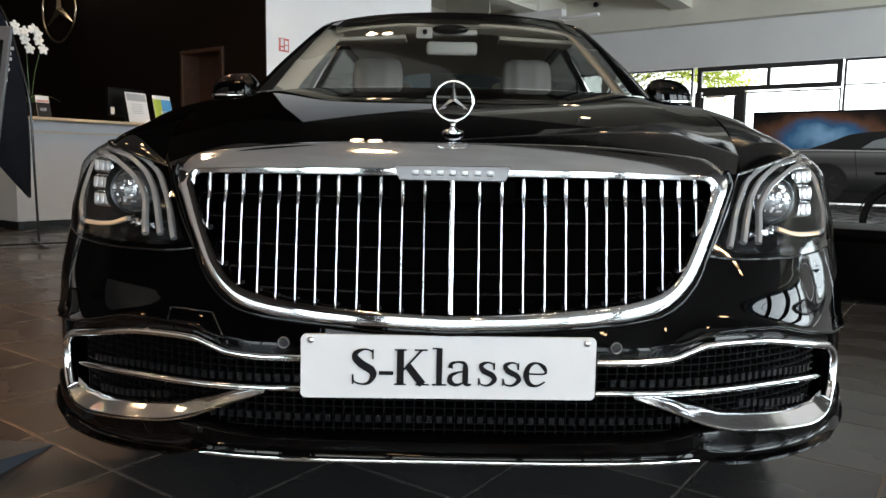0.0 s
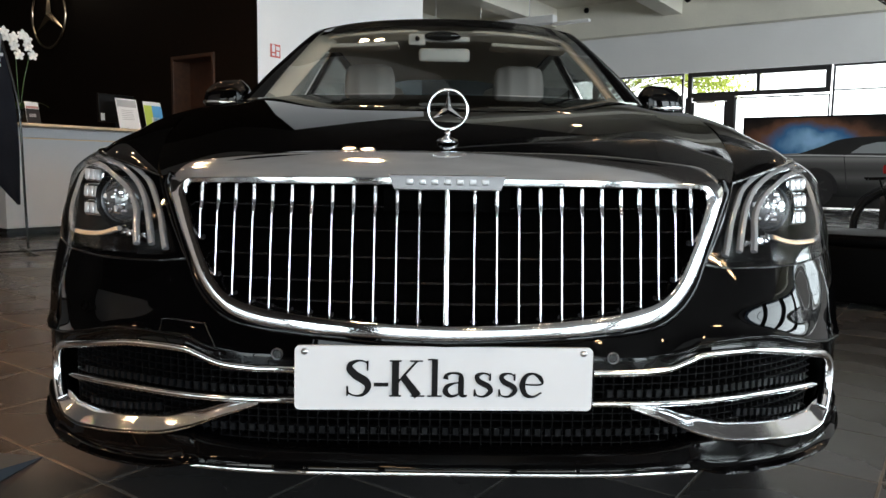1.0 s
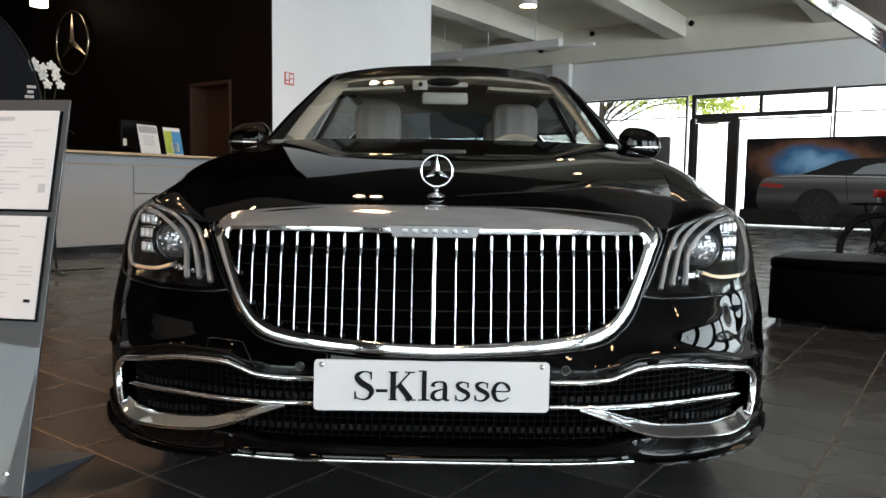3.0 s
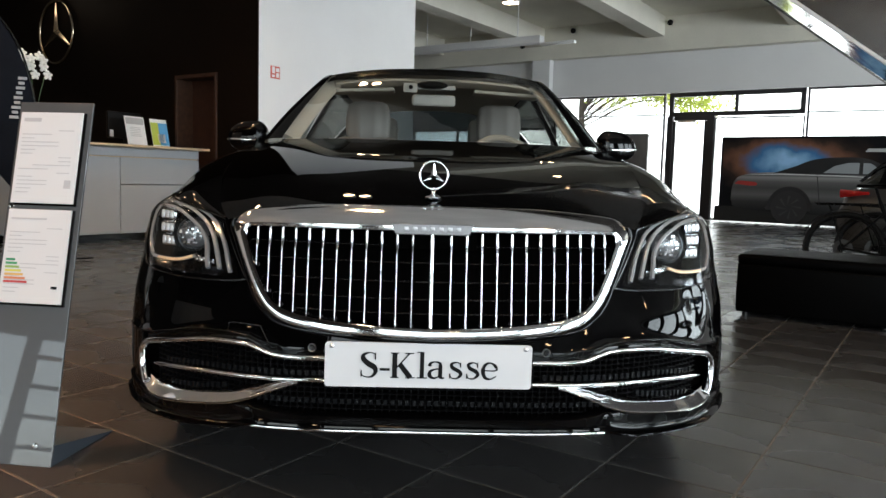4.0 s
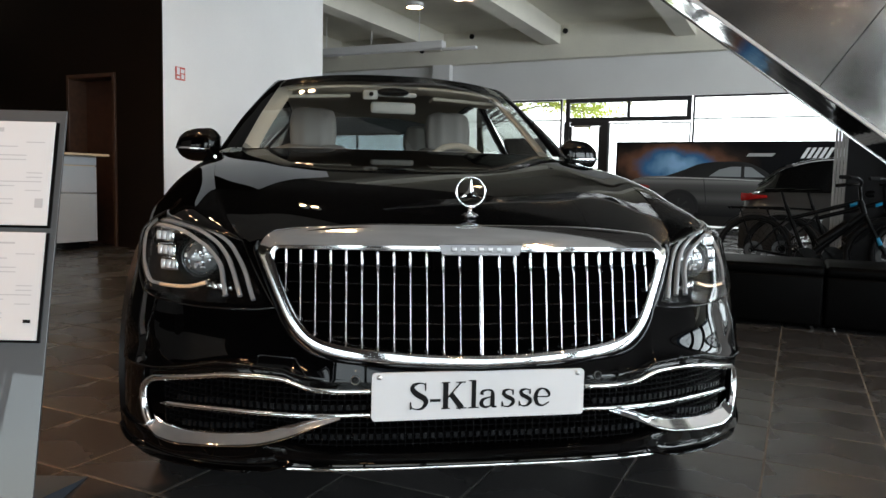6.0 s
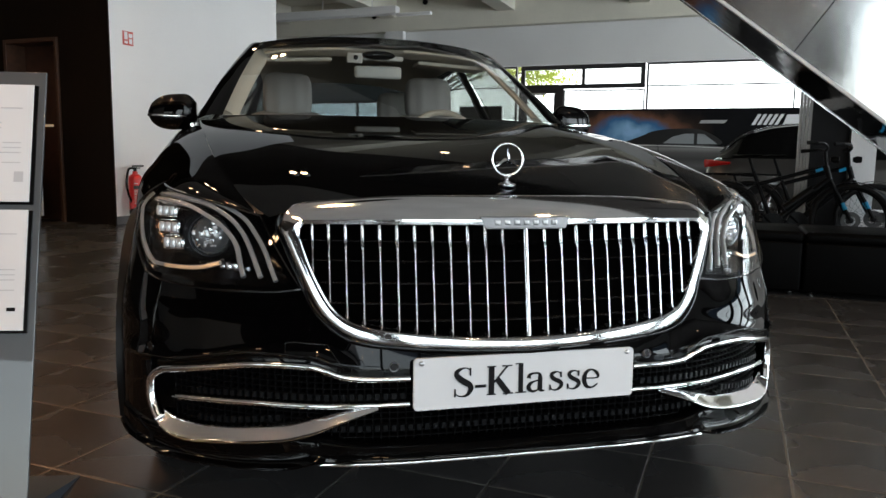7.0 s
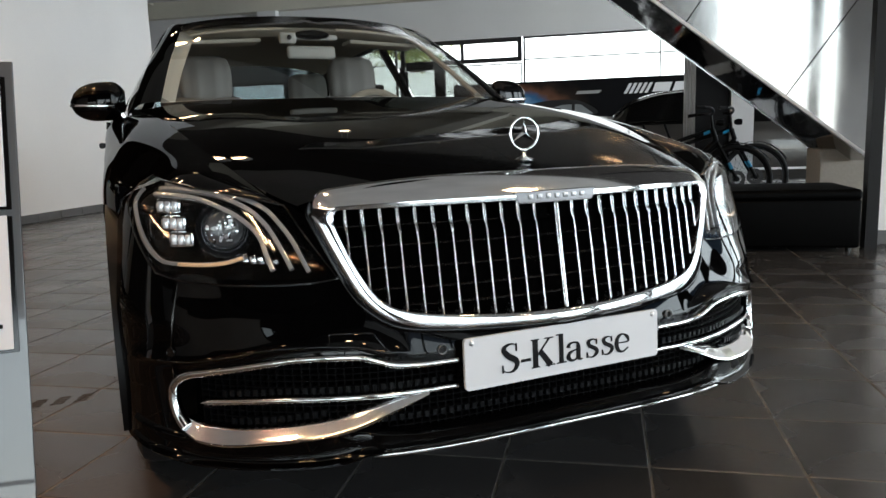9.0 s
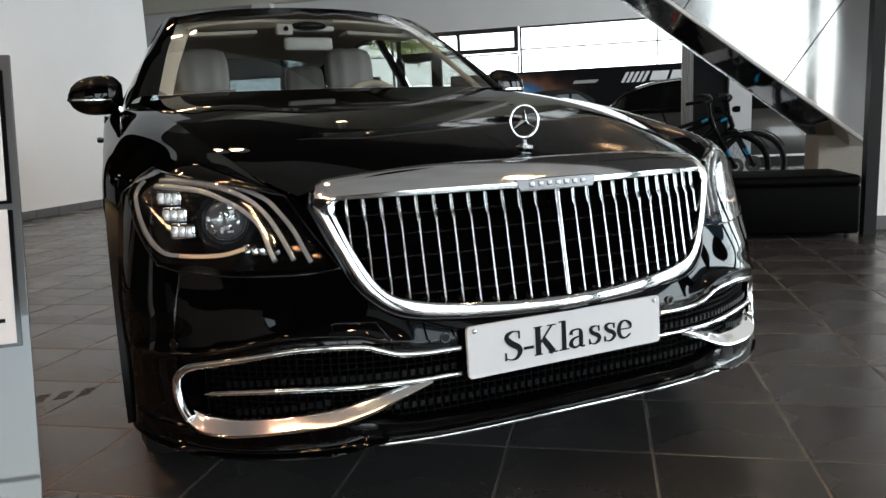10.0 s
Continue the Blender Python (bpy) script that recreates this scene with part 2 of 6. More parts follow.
slab("ceiling_step", -15, 14, 7.9, 8.0, CEIL + 0.205, FAR_CEIL + .2, CEILING, "pale grey step between the two ceiling heights", "ceiling")
slab("ceiling", -15, 14, 8.001, 20, FAR_CEIL, FAR_CEIL + 0.2, CEILING, "pale grey painted concrete showroom ceiling", "ceiling")
slab("wall_white", -7.05, -6.75, 5.4, 8.95, 0, CEIL, WHITE_WALL, "white plastered wall with a grey tile skirting", "wall")
skirting = slab("skirting", -6.75, -6.740, 5.402, 8.97, 0, 0.097, WHITE_WALL, "grey tile skirting with pale joints along the white wall", "skirting")
for k in range(9):
    bm = bmesh.new()
    box(bm, .0085, -1.795 + .1995 + .399 * k, .05, .009, .391, .1, .0015)
    part("tile", bm, SKIRT, skirting, smooth=False)
slab("wall_far_left", -15, -14.7, -8, 13, 0, FAR_CEIL, REAR_WALL, "plain dark umber side wall", "wall")
slab("wall_far_left_sill", -15, -14.7, 13.001, 20, 0, .4, REAR_WALL, "dark umber wall below a side window", "wall")
slab("wall_far_left_upper", -15, -14.7, 13.001, 20, 2.8, FAR_CEIL, REAR_WALL, "dark umber wall above a side window", "wall")
slab("wall_right", 13.7, 14, 18.6, 20, 0, FAR_CEIL, WHITE_WALL, "plain white wall", "wall")
slab("wall_rear_left", -14.7, -3.3, -8, -7.7, 3.401, CEIL, REAR_WALL, "plain dark umber wall facing the counter", "wall")
# unseen pale wall, added and sized to brighten the chrome on the car's left
slab("wall_rear_reflector", -14.7, -3.3, -8, -7.7, 0, 3.40, WHITE_WALL, "unseen white lower wall, added for the left chrome to reflect", "wall")
slab("wall_rear_lintel", -3.299, -.21, -8, -7.7, 1.71, CEIL, REAR_WALL, "plain dark umber wall facing the counter", "wall")
slab("wall_rear_upper", -.209, 2.4, -7.15, -6.85, 2.351, CEIL, BROWN_WALL, "dark brown wall above the shop window", "wall")
slab("wall_rear_pier", 1.6, 2.4, -7.15, -6.85, 0, 2.35, BROWN_WALL, "dark brown pier between the shop windows", "wall")
slab("wall_rear_return", -.35, -.211, -7.699, -6.85, 0, CEIL, BROWN_WALL, "dark brown return of the wall", "wall")
# brown wall with a door opening
D0, D1, DH = -8.46, -7.53, 2.3
for u0, u1, v0, v1, z0 in ((-14.7, D0, 5.4, 5.7, 0), (D1, -7.05, 5.4, 5.7, 0), (-7.05, -6.69, 5.382, 5.4, 0), (D0, D1, 5.4, 5.7, DH)):
    slab("wall_brown", u0, u1, v0, v1, z0, CEIL, BROWN_WALL, "very dark brown panelled wall behind the counter", "wall")
# window front at the far end
WV = 19.6
bm = bmesh.new()
box(bm, -0.5, WV + 0.1, (3.52 + FAR_CEIL) / 2, 28.4, 0.3, FAR_CEIL - 3.52)
box(bm, -11.9, WV + 0.1, 3.06, 5.6, 0.3, .92)
box(bm, -11.9, WV + 0.1, .2, 5.6, 0.3, .4)
whole("wall_far", bm, WHITE_WALL, ROOM, "white wall above the far window band", "wall", kind="structure", smooth=False)

# ---------------------------------------------------------------- the black saloon (nose at y = 0, tail towards +y)
car = thing("car", pose(0, 0, 0.03), "long polished black luxury saloon with a tall chrome slatted grille", "car")

PLAN = [(0, .012), (.15, .012), (.30, .016), (.46, .042), (.62, .115), (.744, .203), (.830, .294), (.884, .373), (.918, .47), (.938, .60), (.947, .75)]
_pl = even(spline(PLAN, 401), 300)
_pl[0] = _pl[1] * (0, 1)
_seg = np.concatenate([[0], np.cumsum(np.linalg.norm(np.diff(_pl, axis=0), axis=1))])
LEN = _seg[-1]


def plan(s):
    """Point and inward normal of the bumper's plan curve, s metres from the middle."""
    s = np.asarray(s, float)
    x, y = np.interp(s, _seg, _pl[:, 0]), np.interp(s, _seg, _pl[:, 1])
    e = 0.012
    dx = np.interp(s + e, _seg, _pl[:, 0]) - np.interp(s - e, _seg, _pl[:, 0])
    dy = np.interp(s + e, _seg, _pl[:, 1]) - np.interp(s - e, _seg, _pl[:, 1])
    n = np.hypot(dx, dy)
    return x, y, -dy / n, dx / n


def s_of_x(x):
    return np.interp(x, _pl[:, 0], _seg)


STRIP_Z = ([0, .36, .40, .44, .47, .52, .615, .744, .852, LEN], [.403, .403, .408, .421, .430, .431, .428, .402, .385, .37])


def strip_z(s):
    return cub(np.abs(s), *STRIP_Z)


def ledge_z(s):
    return strip_z(s) + cub(np.abs(s), [0, .37, .45, .6, .8, 1.0, LEN], [.026, .026, .022, .027, .031, .03, .03])


def skin(s, z, out=0.0):
    """The bumper's and headlamps' surface; out: metres proud of it."""
    s, z = np.broadcast_arrays(np.asarray(s, float), np.asarray(z, float))
    x, y, nx, ny = plan(np.abs(s))
    k = .118 * (1 - .57 / (1 + np.exp(-(np.abs(s) - .83) / .08)))
    roll = .062 * np.clip((z - .732) / .068, 0, 1.6) ** 2 / (1 + np.exp(-(np.abs(s) - .78) / .06))
    rise = .010 * np.log1p(np.exp(np.clip((z - .506) / .010, -40, 40)))
    far = 1 / (1 + np.exp(-(np.abs(s) - .57) / .03))
    d = far * (.05 * np.clip(z - .425, 0, 1) + (k - .0155) / .230 * rise) + (1 - far) * k * np.clip((z - .425) / .311, 0, 3) ** 1.06 + roll - out + .007 * np.exp(-((np.abs(s) - .80 - .25 * (z - .5)) / .055) ** 2) * np.clip((z - .44) / .08, 0, 1) * np.clip((.60 - z) / .05, 0, 1)
    up = z - ledge_z(s)
    ridge = np.clip((np.abs(s) - .36) / .08, 0, 1) * np.clip((1.10 - np.abs(s)) / .12, 0, 1)
    d = d - .011 * ridge * np.where(up > 0, np.exp(-np.abs(up) / .017), np.exp(-np.abs(up) / .004))
    return np.stack([np.where(s < 0, -1, 1) * (x + nx * d), y + ny * d, z], -1)


def skin_normal(s):
    x, y, nx, ny = plan(np.abs(np.asarray(s, float)))
    return np.stack([np.where(np.asarray(s) < 0, 1, -1) * nx, -ny, 0 * nx], -1)


def both(fn):
    for side in (-1, 1):
        fn(side)


def flip(pts, side):
    return np.array(pts, float) * (side, 1, 1)


def grille_y(x, z):
    return .052 + .38 * x * x - .184 * (.73 - z)


# outline of the grille opening, half, from the top middle round to the bottom middle (x, z)
G_OUT = [(0, .768), (.25, .766), (.45, .757), (.508, .748), (.527, .722), (.517, .69), (.488, .62), (.455, .55), (.417, .508), (.37, .483), (.28, .470), (.15, .464), (0, .460)]
G_IN = [(0, .727), (.25, .727), (.44, .726), (.478, .723), (.485, .705), (.479, .68), (.457, .622), (.425, .561), (.389, .527), (.33, .510), (.24, .500), (.12, .492), (0, .489)]


def half_to_loop(half, n):
    p = spline(half, n)
    return np.vstack([p, (p * (-1, 1))[::-1][1:-1]])


def inside(loop):
    def test(x, z):
        c = False
        j = len(loop) - 1
        for i in range(len(loop)):
            if (loop[i][1] > z) != (loop[j][1] > z) and x < (loop[j][0] - loop[i][0]) * (z - loop[i][1]) / (loop[j][1] - loop[i][1]) + loop[i][0]:
                c = not c
            j = i
        return c
    return test


# ---- bumper skin, with openings for grille and headlamps
HB0, HB1 = s_of_x(.505), 0.955
HT0, HT1 = s_of_x(.625), 1.245


def lamp_sz(a, b):
    """Headlamp patch: a from inner to outer end, b from lower to upper edge."""
    a, b = np.broadcast_arrays(np.asarray(a, float), np.asarray(b, float))
    sb = HB0 + (HB1 - HB0) * a
    st = HT0 + (HT1 - HT0) * a
    zb = cub(a, [0, .15, .5, .8, 1], [.586, .579, .577, .583, .598])
    zt = cub(a, [0, .3, .7, 1], [.738, .769, .793, .800])
    s = sb + (st - sb) * b
    return s, zb + (zt - zb) * b


def lamp_pt(a, b, deep=0.0):
    s, z = lamp_sz(a, b)
    return skin(s, z, -deep)


lamp_edge = [tuple(np.array(lamp_sz(a, b)).ravel()) for a, b in [(t, 0.06) for t in np.linspace(.04, .97, 16)] + [(.97, t) for t in np.linspace(.06, .95, 10)] + [(t, .95) for t in np.linspace(.97, .04, 20)] + [(.04, t) for t in np.linspace(.95, .06, 10)]]
in_lamp = inside(lamp_edge)
in_grille = inside(half_to_loop([(x * 1.0, .614 + (z - .614) * 1.0) for x, z in G_OUT], 60))

bm = bmesh.new()
ns, nz = 241, 90
for side in (-1, 1):
    ss = np.linspace(0, LEN, ns)
    rows = []
    for s in ss:
        zt = float(cub(s, [0, .5, .62, .75, 1.0, 1.3, LEN], [.74, .742, .742, .742, .76, .80, .80]))
        z0 = float(strip_z(s)) - .004 - (.185 if s > .895 else 0)
        rows.append(flip(skin(s, np.linspace(z0, zt, nz)), side))
    cells_all = np.array(rows)
    vs = [[bm.verts.new(p) for p in row] for row in rows]
    for i in range(ns - 1):
        for j in range(nz - 1):
            c = (cells_all[i, j] + cells_all[i + 1, j + 1]) / 2
            s = (ss[i] + ss[i + 1]) / 2
            if in_grille(abs(c[0]), c[2]) or in_lamp(s, c[2]) or (c[2] > .60 and c[1] > .70) or ((c[1] - .87) ** 2 + (c[2] - .325) ** 2 < .39 ** 2):
                continue
            bm.faces.new((vs[i][j], vs[i + 1][j], vs[i + 1][j + 1], vs[i][j + 1]))
bmesh.ops.remove_doubles(bm, verts=[v for v in bm.verts if abs(v.co.x) < 1e-5], dist=1e-5)
part("front_bumper", bm, PAINT, car, "glossy black bumper skin")

# ---- hood
H_EDGE = [(.545, .175, .742), (.575, .215, .742), (.625, .37, .79), (.685, .62, .855), (.735, .95, .922), (.775, 1.3, .970), (.815, 1.66, 1.005)]
H_MID = [(0, .108, .786), (0, .18, .811), (0, .38, .865), (0, .62, .912), (0, .95, .964), (0, 1.25, 1.002), (0, 1.50, 1.032)]


def poly(knots, n, d):
    """n points of a polynomial through the run of the knots, in even steps of y."""
    k = np.array(knots, float)
    y = np.linspace(k[0, 1], k[-1, 1], n)
    return np.stack([np.polyval(np.polyfit(k[:, 1], k[:, 0], d), y), y, np.polyval(np.polyfit(k[:, 1], k[:, 2], d), y)], 1)


he, hm = poly(H_EDGE, 60, 4), poly(H_MID, 60, 4)
hm[:, 0] = 0


def hood_pt(t, u):
    """t index along the length, u 0 at the middle to 1 at the shut line."""
    m, e = hm[t], he[t]
    f = .45 * u ** 2.2 + .55 * u ** 5
    x = e[0] * u
    y = m[1] + (e[1] - m[1]) * u ** 2.2
    dome = .005 * np.exp(-((u - .70) / .16) ** 2) * min(1, t / 14)
    groove = -.002 * np.exp(-((u - .90) / .10) ** 2) * min(1, t / 14)
    return (x, y, m[2] + (e[2] - m[2]) * f + dome + groove)


us = np.linspace(-1, 1, 81)
bm = bmesh.new()
add_grid(bm, [[np.array(hood_pt(t, abs(u))) * (1 if u >= 0 else -1, 1, 1) for u in us] for t in range(60)])
part("hood", bm, PAINT, car, "long curved black hood with two creases")

# ---- front fenders, doors and rear quarters
WAIST = [*(tuple(lamp_pt(a, 1.0)) for a in (0.0, .35, .7, 1.0)), (.893, .88, .826), (.912, 1.25, .862), (.94, 1.95, .90), (.94, 3.0, .93), (.935, 4.3, .965), (.89, 5.1, .965)]
BELT = [(.575, .217, .742), (.60, .29, .765), (.645, .45, .812), (.695, .66, .866), (.735, .95, .922), (.775, 1.3, .970), (.865, 1.95, .992), (.872, 3.0, 1.02), (.862, 4.3, 1.062), (.80, 5.1, 1.06)]
wa, be = even(spline(WAIST, 161), 40), even(spline(BELT, 161), 40)
wheels_y = (.87, 4.235)


def low_z(y):
    z = .19
    for wy in wheels_y:
        d = .392 ** 2 - (y - wy) ** 2
        if d > 0:
            z = max(z, .325 + math.sqrt(d))
    return z


def side_panel(name, t0, t1, side, y_from=None, label=""):
    """Shoulder and flank between two stations."""
    bm = bmesh.new()
    rows = []
    for t in range(t0, t1 + 1):
        b, w = be[t], wa[t]
        row = []
        for r in np.linspace(0, 1, 13):
            p = b + (w - b) * r
            bulge = math.sin(math.pi * r) * .022 * min(1, t / 30)
            row.append(flip([p[0] + bulge * .7, p[1], p[2] + bulge * .8], side))
        z0 = low_z(w[1])
        if w[1] > float(lamp_pt(1.0, 1.0)[1]) - .01:
            for r in np.linspace(0, 1, 15)[1:]:
                z = w[2] + (min(z0, w[2] - .02) - w[2]) * r
                x = float(cub(z, [.15, .3, .5, .64, .8, 1.0], [-.045, -.018, .004, .012, .006, -.01])) - float(cub(w[2], [.15, .3, .5, .64, .8, 1.0], [-.045, -.018, .004, .012, .006, -.01]))
                x += float(cub(w[1], [.6, .75, .9, 1.3, 1.9], [.055, .05, .04, .022, 0])) * (1 - math.exp(-(w[2] - z) / .03))
                row.append(flip([w[0] + x, w[1], z], side))
        else:
            row += [row[-1]] * 14
        rows.append(row)
    add_grid(bm, rows)
    bmesh.ops.remove_doubles(bm, verts=bm.verts, dist=1e-6)
    return part(name, bm, PAINT, car, label)


def station(y):
    return int(np.argmin(np.abs(wa[:, 1] - y)))


def sides(side):
    side_panel("fender", 0, station(1.93), side)
    side_panel("front_door", station(1.95), station(3.05), side)
    side_panel("rear_door", station(3.07), station(4.1), side)
    side_panel("rear_quarter", station(4.12), 160, side)
    for y0, y1 in ((2.55, 2.80), (3.62, 3.87)):
        bm = bmesh.new()
        sweep(bm, [(side * .965, y, .875) for y in np.linspace(y0, y1, 10)], (1, 0, 0), .028, .03)
        part("door_handle", bm, PAINT, car, "black door handle")
    bm = bmesh.new()
    sweep(bm, [(side * .905, y, .20) for y in np.linspace(1.3, 3.8, 20)], (1, 0, 0), .10, .05)
    part("sill", bm, PAINT, car)


both(sides)

# ---- roof, pillars, glass
ROOF_M = [(0, 2.305, 1.462), (0, 2.6, 1.489), (0, 3.0, 1.499), (0, 3.5, 1.485), (0, 4.1, 1.43)]
ROOF_E = [(.585, 2.36, 1.418), (.60, 2.65, 1.436), (.605, 3.0, 1.444), (.595, 3.5, 1.43), (.56, 4.15, 1.37)]
rm, re_ = even(spline(ROOF_M, 40), 10), even(spline(ROOF_E, 40), 10)
bm = bmesh.new()
add_grid(bm, [[(re_[t][0] * u, rm[t][1] + (re_[t][1] - rm[t][1]) * u * u, rm[t][2] + (re_[t][2] - rm[t][2]) * abs(u) ** 2.6) for u in np.linspace(-1, 1, 41)] for t in range(40)])
part("roof", bm, PAINT, car)
GB = spline([(0, 1.515, 1.036), (.25, 1.54, 1.037), (.5, 1.615, 1.038), (.725, 1.75, 1.036)], 25)
GT = spline([(0, 2.30, 1.462), (.25, 2.305, 1.455), (.45, 2.325, 1.438), (.572, 2.36, 1.416)], 25)


def screen_rows(b0, b1, g0=GB, g1=GT, bulge=.02):
    rows = []
    for f in np.linspace(b0, b1, 21):
        p = g0 + (g1 - g0) * f
        p = p + np.array([0, -.45, .9]) * bulge * math.sin(math.pi * f)
        rows.append(np.vstack([(p * (-1, 1, 1))[::-1][:-1], p]))
    return rows


bm = bmesh.new()
add_grid(bm, screen_rows(0, 1))
screen = part("windscreen", bm, WINDSCREEN, car, "clear windscreen")
screen.visible_shadow = False
bm = bmesh.new()
add_grid(bm, [[p + np.array([0, .012, -.006]) for p in r] for r in screen_rows(.90, 1.0)])
part("windscreen_shade_band", bm, GLOSS_BLACK, car, "black printed band along the top of the windscreen")
bm = bmesh.new()
cw0 = GB + np.array([0, -.06, -.02])
add_grid(bm, [np.vstack([(q * (-1, 1, 1))[::-1][:-1], q]) for q in (cw0 + (GB + np.array([0, .02, -.002]) - cw0) * f + np.array([0, 0, -.012 * math.sin(math.pi * f)]) for f in np.linspace(0, 1, 6))])
part("cowl", bm, DARK_PLASTIC, car, "black plastic cowl below the windscreen")


def greenhouse(side):
    inner = spline([(.725, 1.75, 1.036), (.655, 2.05, 1.23), (.572, 2.36, 1.416), (.585, 2.65, 1.436), (.59, 3.0, 1.444), (.58, 3.5, 1.43), (.55, 4.15, 1.37), (.66, 4.75, 1.10)], 90)
    outer = spline([(.835, 1.78, 1.01), (.745, 2.09, 1.21), (.640, 2.42, 1.395), (.642, 2.68, 1.412), (.648, 3.0, 1.417), (.64, 3.5, 1.40), (.62, 4.2, 1.33), (.76, 4.85, 1.07)], 90)
    bm = bmesh.new()
    rows = []
    for a, b in zip(inner, outer):
        row = []
        for r in np.linspace(0, 1, 7):
            p = a + (b - a) * r + np.array([.5, -.3, .75]) * .012 * math.sin(math.pi * r)
            row.append(flip(p, side))
        rows.append(row)
    add_grid(bm, rows)
    part("roof_pillar", bm, PAINT, car, "black windscreen pillar and roof rail")
    # inner trim of the pillar
    bm = bmesh.new()
    sweep(bm, flip(inner[2:30] * .8 + outer[2:30] * .2 + np.array([-.030, .045, -.02]), side), (.5, -.3, .7), .085, .025)
    part("pillar_trim", bm, LINING, car, "cream pillar lining")
    # side windows
    ys = np.linspace(1.93, 4.75, 50)
    tx, tz = np.interp(ys, outer[:, 1], outer[:, 0]), np.interp(ys, outer[:, 1], outer[:, 2])
    bx, bz = np.interp(ys, be[:, 1], be[:, 0]), np.interp(ys, be[:, 1], be[:, 2])
    for name, i0, i1 in (("front_side_window", 0, 19), ("rear_side_window", 21, 38), ("quarter_window", 40, 49)):
        bm = bmesh.new()
        add_grid(bm, [[(side * (bx[i] + (tx[i] - bx[i]) * r - .012 + .02 * math.sin(math.pi * r)), ys[i], bz[i] + (tz[i] - bz[i]) * r) for r in np.linspace(0, 1, 9)] for i in range(i0, i1 + 1)])
        w = part(name, bm, TINTED, car, "tinted side window")
        w.visible_shadow = name[0] != "f"
    for i in (20, 39):
        bm = bmesh.new()
        sweep(bm, [(side * (bx[i] + (tx[i] - bx[i]) * r - .01), ys[i], bz[i] + (tz[i] - bz[i]) * r) for r in np.linspace(0, 1, 8)], (1, 0, .3), .10, .03)
        part("door_pillar", bm, GLOSS_BLACK, car)
    bm = bmesh.new()
    sweep(bm, [(side * (x + .004), y, z + .004) for x, y, z in zip(bx, ys, bz)], (1, 0, .4), .018, .012)
    part("window_trim", bm, CHROME, car, "chrome strip below the side windows")


both(greenhouse)
RB = spline([(0, 4.80, 1.085), (.35, 4.79, 1.085), (.655, 4.74, 1.095)], 20)
RT = spline([(0, 4.10, 1.43), (.3, 4.105, 1.415), (.548, 4.15, 1.372)], 20)
bm = bmesh.new()
add_grid(bm, screen_rows(0, 1, RB, RT, .015))
part("rear_window", bm, DARK_TINT, car, "dark rear window")
# boot lid and rear end
bm = bmesh.new()
tail_rows = []
for y, zc, w, ze in ((4.74, 1.09, .80, 1.06), (4.95, 1.085, .80, 1.06), (5.2, 1.075, .78, 1.05), (5.33, 1.06, .75, 1.03), (5.40, .96, .76, .95), (5.41, .80, .82, .80), (5.43, .62, .84, .62), (5.40, .45, .83, .45), (5.33, .25, .80, .25)):
    tail_rows.append([(w * u, y - .30 * abs(u) ** 3.5 * (1 if y > 5 else .2), zc + (ze - zc) * u * u) for u in np.linspace(-1, 1, 31)])
add_grid(bm, [list(r) for r in np.array([spline([tail_rows[i][j] for i in range(len(tail_rows))], 40) for j in range(31)])])
part("boot", bm, PAINT, car)
for side in (-1, 1):
    bm = bmesh.new()
    sweep(bm, [(side * (.40 + .36 * f), 5.425 - .18 * f ** 3, .86 + .02 * f) for f in np.linspace(0, 1, 14)], (0, 1, 0), .10, .04)
    part("tail_lamp", bm, mat("red_lens", (.25, .01, .01), .15), car, "red tail lamp")
bm = bmesh.new()
box(bm, 0, 2.9, .24, 1.72, 4.4, .08, .02)
part("floor_pan", bm, DARK_PLASTIC, car)
bm = bmesh.new()
add_grid(bm, [[(x, .30 + .14 * x * x, z) for x in np.linspace(-.52, .52, 21)] for z in np.linspace(.45, .74, 8)])
part("radiator_panel", bm, MATT_BLACK, car, "matt black panel behind the grille")


# ---- wheels
def wheel(side, wy):
    w = new("wheel")
    w.parent = car
    m = pose(side * .788, wy, .325, 0, 90 * side, 0)
    w.matrix_local = m
    bm = bmesh.new()
    revolve(bm, [(.255, -.118), (.30, -.124), (.335, -.112), (.350, -.07), (.352, 0), (.350, .07), (.335, .112), (.30, .124), (.255, .118), (.25, 0), (.255, -.118)], 48)
    part("tyre", bm, RUBBER, w)
    bm = bmesh.new()
    revolve(bm, [(.255, .115), (.248, .112), (.24, .07), (.10, .06), (.05, .085), (0, .088)], 48)
    part("rim", bm, ALLOY, w, "forged alloy rim")
    for k in range(10):
        a = 2 * math.pi * k / 10
        bm = bmesh.new()
        sweep(bm, [(r * math.cos(a), r * math.sin(a), .082 + .02 * (r - .05)) for r in np.linspace(.05, .245, 6)], (0, 0, 1), np.linspace(.05, .03, 6), .03)
        part("spoke", bm, ALLOY, w)
    return w


for side in (-1, 1):
    for wy in wheels_y:
        wheel(side, wy)
    bm = bmesh.new()
    add_grid(bm, [[(side * x, .87 + .388 * math.cos(a), .325 + .388 * math.sin(a)) for x in np.linspace(.60, .935, 4)] for a in np.linspace(-.35, math.pi + .35, 30)])
    part("wheel_arch_liner", bm, DARK_PLASTIC, car)
    bm = bmesh.new()
    add_grid(bm, [[(side * x, 4.235 + .388 * math.cos(a), .325 + .388 * math.sin(a)) for x in np.linspace(.60, .93, 4)] for a in np.linspace(-.35, math.pi + .35, 30)])
    part("wheel_arch_liner", bm, DARK_PLASTIC, car)

# ---- grille
N = 72
go, gi = half_to_loop(G_OUT, N), half_to_loop(G_IN, N)


